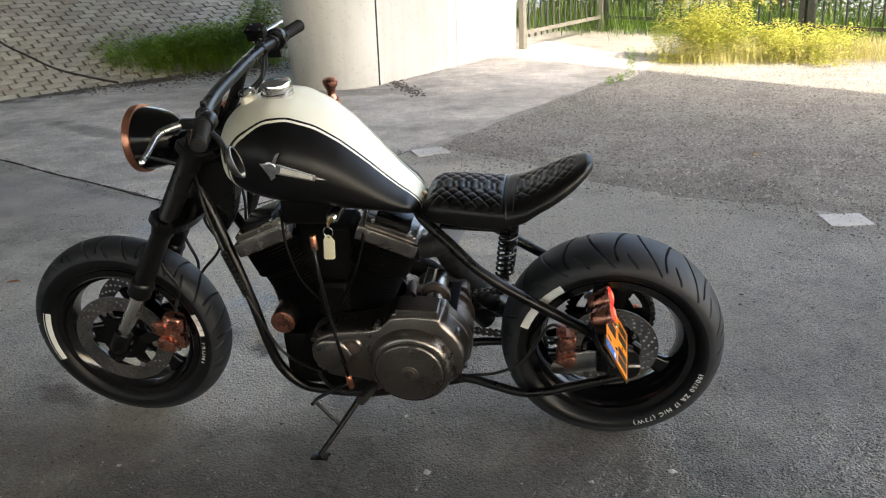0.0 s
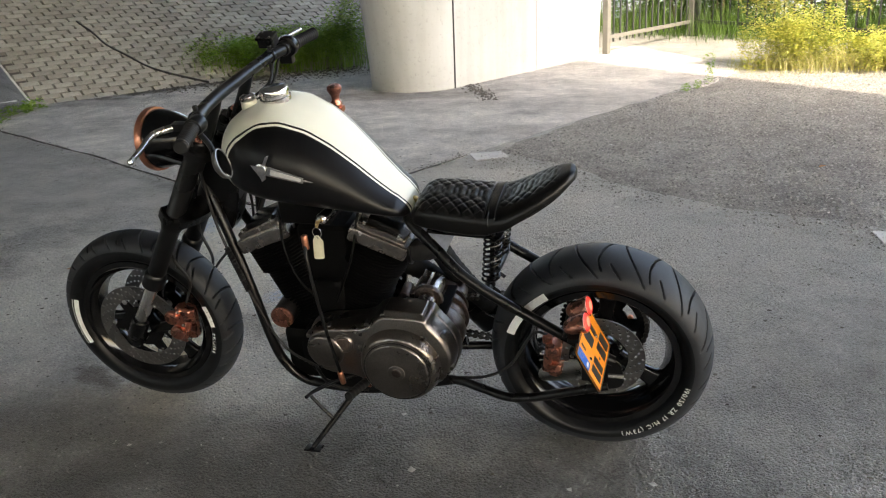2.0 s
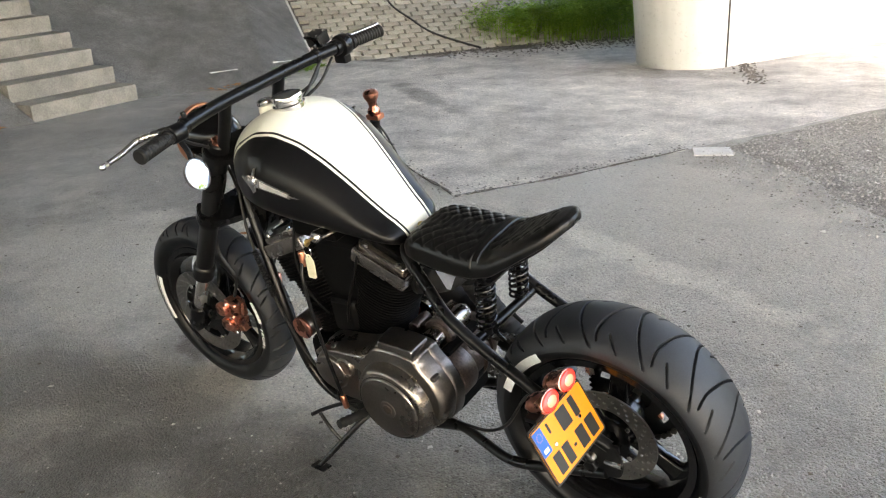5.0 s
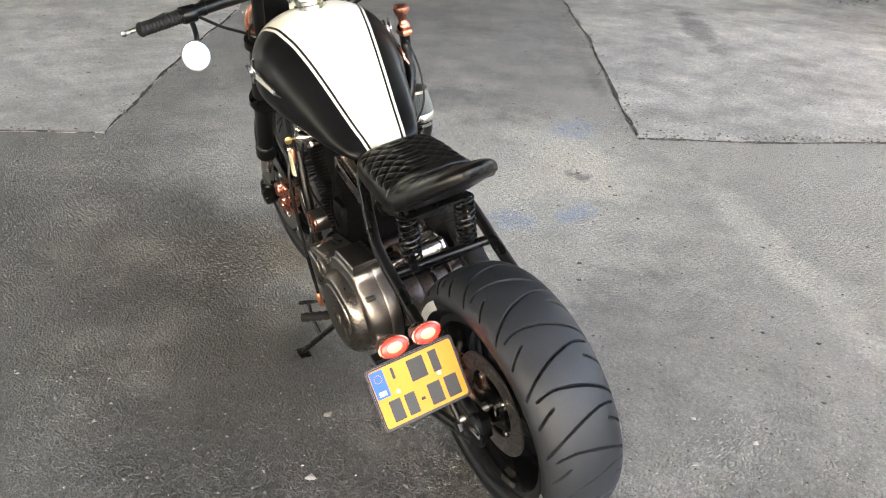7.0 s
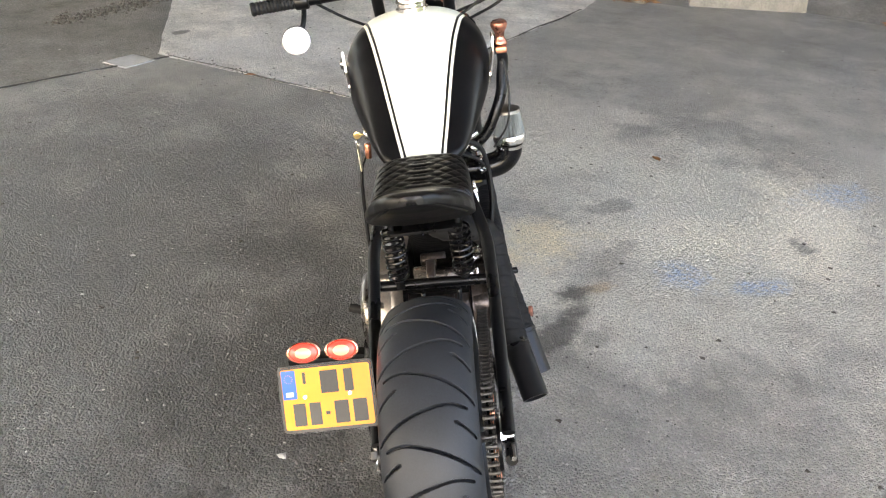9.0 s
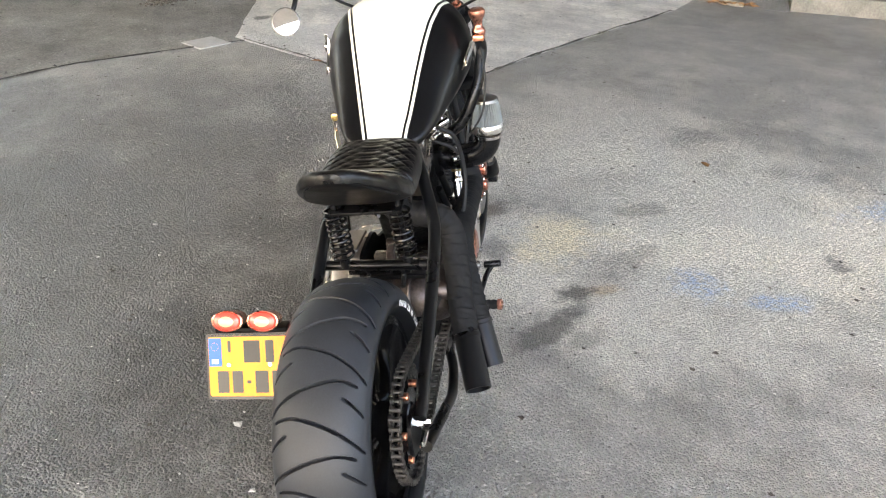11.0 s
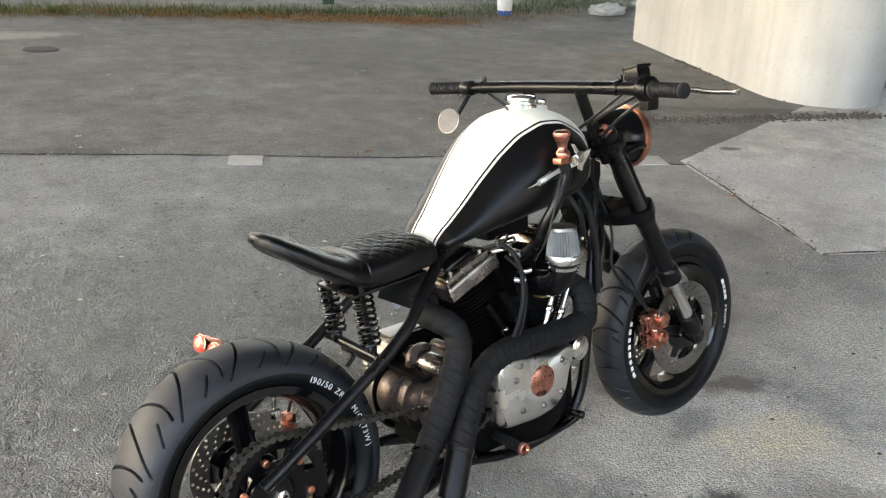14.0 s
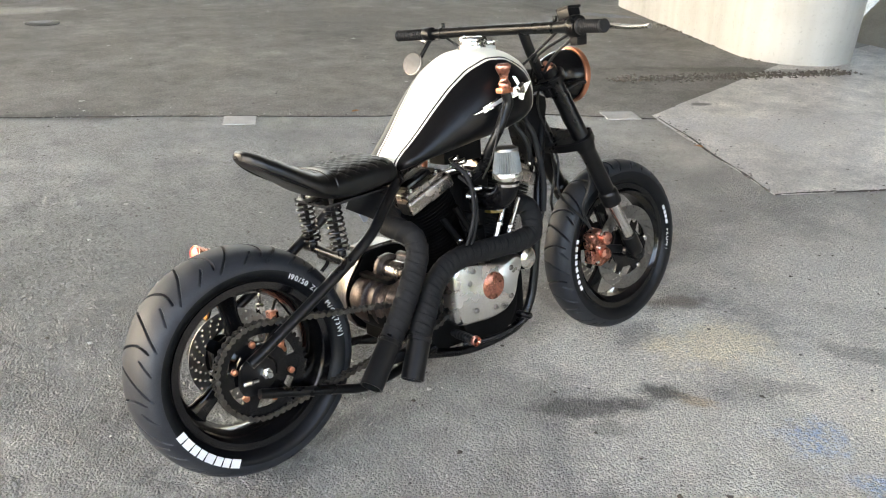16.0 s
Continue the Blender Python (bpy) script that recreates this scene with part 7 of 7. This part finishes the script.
for v in rock.verts:
    v.co = Vector((v.co.x * 0.075, v.co.y * 0.05, max(-0.2, v.co.z) * 0.035 + 0.008)) * (1 + 0.3 * noise.noise(v.co * 2.0))
    v.co += Vector((7.02, -4.62, 0.004))
tagged(part("litter", rock, surface("white_paper", (0.7, 0.7, 0.7), 0.6, vary=0.1), None), "white scrap of litter by the road seam", "litter")

stuff("leaf_pile", leaves(np.concatenate([strip((7.40, -1.15, 0.03), (7.36, -1.62, 0.03), 70, 0.035), strip((6.95, -3.6, 0.03), (6.8, -4.1, 0.03), 20, 0.03)]), 0.06, 0.4), M_DRY, "orange dry leaves at the foot of the bank", "leaves")
M_SOIL = leaf_mat("dark_soil", (0.05, 0.042, 0.034), (0.13, 0.11, 0.09), 0.0)
M_CHIP = leaf_mat("pale_chip", (0.42, 0.40, 0.37), (0.72, 0.71, 0.68), 0.0)
# fallen leaves and loose stones near the motorcycle
for x, y, s, yaw in ((3.01, -0.79, 0.075, 20), (4.05, 1.62, 0.08, 100), (2.56, 3.49, 0.08, 10), (-0.83, -3.36, 0.07, 50)):
    b = bmesh.new()
    vs = [b.verts.new((s * px, s * py, 0.012 + 0.010 * abs(py) * 2)) for px, py in ((-0.5, 0), (-0.2, 0.24), (0.2, 0.22), (0.5, 0), (0.2, -0.2), (-0.2, -0.26), (0, 0))]
    vs[6].co.z = 0.010
    for i in range(6):
        b.faces.new((vs[i], vs[(i + 1) % 6], vs[6]))
    bmesh.ops.rotate(b, verts=b.verts, cent=(0, 0, 0), matrix=Matrix.Rotation(radians(yaw), 3, 'Z'))
    bmesh.ops.translate(b, verts=b.verts, vec=(x, y, 0))
    tagged(part("fallen_leaf", b, M_DRY, None), "curled orange-brown leaf on the asphalt", "leaf")


def stones(pts, size, tall=0.75):
    """Small angular stones half sunk in the ground."""
    n = len(pts)
    c = np.asarray(pts)
    s = size * rng.uniform(0.5, 1.6, n)
    base = np.array([(1, 0, 0), (-0.3, 0.9, 0), (-0.8, -0.5, 0), (0.2, -0.9, 0), (0.1, 0.1, tall)])
    yaw = rng.uniform(0, 6.28, n)
    ca, sa = np.cos(yaw), np.sin(yaw)
    v = base[None] * s[:, None, None] * rng.uniform(0.7, 1.3, (n, 5, 1))
    x = v[..., 0] * ca[:, None] - v[..., 1] * sa[:, None]
    y = v[..., 0] * sa[:, None] + v[..., 1] * ca[:, None]
    verts = (np.stack([x, y, v[..., 2]], -1) + c[:, None]).reshape(-1, 3)
    i = np.arange(n) * 5
    faces = np.concatenate([np.stack([i + a, i + b, i + 4], 1) for a, b in ((0, 1), (1, 2), (2, 3), (3, 0))])
    return verts.tolist(), faces.tolist()


M_STONE = leaf_mat("loose_stone", (0.12, 0.116, 0.108), (0.70, 0.68, 0.63), 0.0)
M_PEBBLE = leaf_mat("gravel_stone", (0.08, 0.076, 0.07), (0.42, 0.40, 0.37), 0.0)
q = np.stack([rng.uniform(-5.5, 1.6, 70000), rng.uniform(-7.6, -1.3, 70000), np.full(70000, 0.003)], 1)
over = (q[:, 1] + 2.45 + 0.62 * (q[:, 0] + 0.4)) / 0.55
keep = (rng.uniform(0, 1, len(q)) > over) & (q[:, 0] < 1.48 - 0.43 * (-3.55 - q[:, 1]))
stuff("gravel", stones(q[keep], 0.0075), M_PEBBLE, "loose grey gravel", "gravel")
q = np.stack([rng.uniform(-2.5, 5, 9000), rng.uniform(-3.2, 5, 9000), np.full(9000, 0.0)], 1)
stuff("grit", stones(q, 0.0040), M_PEBBLE, "scattered grit on the asphalt", "grit")
q = np.stack([rng.uniform(-2.5, 4, 2600), rng.uniform(-3.0, 4.5, 2600), np.full(2600, 0.0012)], 1)
stuff("pale_grit", stones(q, 0.0036), M_STONE, "sparse pale grit on the asphalt", "grit")
# the coarse face of the asphalt, thinning out away from the motorcycle
q = np.stack([rng.uniform(-3.4, 5.0, 360000), rng.uniform(-3.0, 5.9, 360000), np.full(360000, 0.0003)], 1)
x, y = q[:, 0], q[:, 1]
room = np.minimum(np.minimum(x + 3.4, 5.0 - x) / 1.4, (y + 3.0) / 1.1)
room[(y > 4.72 - 0.555 * x) | ((x > 3.6) & (y > 0.76 - 0.48 * (x - 3.67))) | (x > 2.38 + 0.48 * (y + 1.9)) & (y < -1.9) | (x > 2.4) & (y < -1.84 - 0.55 * (x - 2.4))] = 0
stuff("aggregate", stones(q[rng.uniform(0, 1, len(q)) < room], 0.0046, 0.55), M_ASPHALT, "coarse worn stones standing out of the asphalt", "aggregate")
q = np.concatenate([strip((2.40, -1.90, 0.008), (1.62, -3.52, 0.008), 220, 0.05), strip((2.40, -1.90, 0.006), (7.0, -4.35, 0.006), 320, 0.045), strip((3.67, 0.79, 0.008), (6.9, -0.8, 0.008), 120, 0.04), strip((0.47, 4.49, 0.006), (3.46, 2.96, 0.006), 160, 0.05), strip((3.67, 0.79, 0.006), (4.42, 2.25, 0.006), 60, 0.03)])
stuff("seam_grit", stones(q, 0.008), M_PEBBLE, "loose stones along the seams", "grit")

def chips(pts, size):
    """Flat scraps lying on the ground."""
    v, f = stones(pts, size)
    return [(x, y, z if i % 5 != 4 else pts[i // 5][2] + 0.003) for i, (x, y, z) in enumerate(v)], f


q = np.stack([rng.uniform(-2.5, 9, 420), rng.uniform(-6, 9, 420), np.full(420, 0.0045)], 1)
stuff("chips", chips(q, 0.010), M_CHIP, "scattered pale chips and scraps on the asphalt", "chips")
q = np.stack([rng.uniform(-2.5, 9, 1300), rng.uniform(-5, 9, 1300), np.full(1300, 0.0045)], 1)
stuff("dark_bits", chips(q, 0.008), M_SOIL, "scattered dark bits of bark and soil on the asphalt", "debris")
q = np.concatenate([strip((5.1, 3.3, 0.004), (7.4, 2.45, 0.004), 900, 0.06), strip((7.95, 5.2, 0.004), (7.15, 3.2, 0.004), 500, 0.06), strip((2.0, -5.9, 0.004), (2.6, -7.0, 0.004), 200, 0.05), strip((6.4, -6.6, 0.004), (4.3, -8.3, 0.004), 1200, 0.3)])
stuff("soil", stones(q, 0.014), M_SOIL, "dark soil and debris along the joint and the foot of the pier", "soil")
for x, y, s in ((1.00, 4.70, 0.045), (1.81, 6.66, 0.04), (4.07, 5.99, 0.04), (3.43, 4.11, 0.03), (0.39, -2.27, 0.035)):
    b = bmesh.new()
    bmesh.ops.create_grid(b, x_segments=5, y_segments=4, size=0.5)
    for v in b.verts:
        w = noise.noise(Vector((v.co.x * 4, v.co.y * 4, x)))
        v.co = Vector((x + s * v.co.x * (1 + 0.5 * w), y + s * 0.6 * v.co.y * (1 - 0.5 * w), 0.006 + abs(w) * 0.012))
    tagged(part("litter", b, M_CHIP, None), "small crumpled white paper scrap on the asphalt", "litter")

# ---- paving blocks of the slope ----
PW, PH, GAPX, GAPY = 0.203, 0.097, 0.024, 0.010


def paver_mesh():
    b = block((PW, PH, 0.05), Matrix.Identity(4), 0.005, 1)
    me = bpy.data.meshes.new("paver")
    bmesh.ops.recalc_face_normals(b, faces=b.faces)
    b.to_mesh(me)
    b.free()
    me.materials.append(M_PAVER)
    return me


pm = paver_mesh()
rest_v, rest_f = [], []
src = [tuple(v.co) for v in pm.vertices]
srf = [tuple(p.vertices) for p in pm.polygons]
made = 0
for row in range(78):
    for col in range(int(FOOT / (PW + GAPX)) + 1):
        u = col * (PW + GAPX) + (0.5 * (PW + GAPX) if row % 2 else 0) + 0.10
        v = row * (PH + GAPY) + 0.05
        lift, tilt = random.uniform(-0.004, 0.004), random.uniform(-1.0, 1.0)
        m = SM @ pose(u, v, -0.025 + lift, tilt, random.uniform(-0.8, 0.8), random.uniform(-1.2, 1.2))
        if row < 18 and made < 300:
            ob = new("paver", pm)
            ob.parent = slope
            ob.matrix_local = m
            made += 1
        else:
            o = len(rest_v)
            rest_v += [tuple(m @ Vector(s)) for s in src]
            rest_f += [tuple(i + o for i in f) for f in srf]
tagged(part("far_pavers", (rest_v, rest_f), M_PAVER, slope, smooth=False), "", "", "", "stuff")
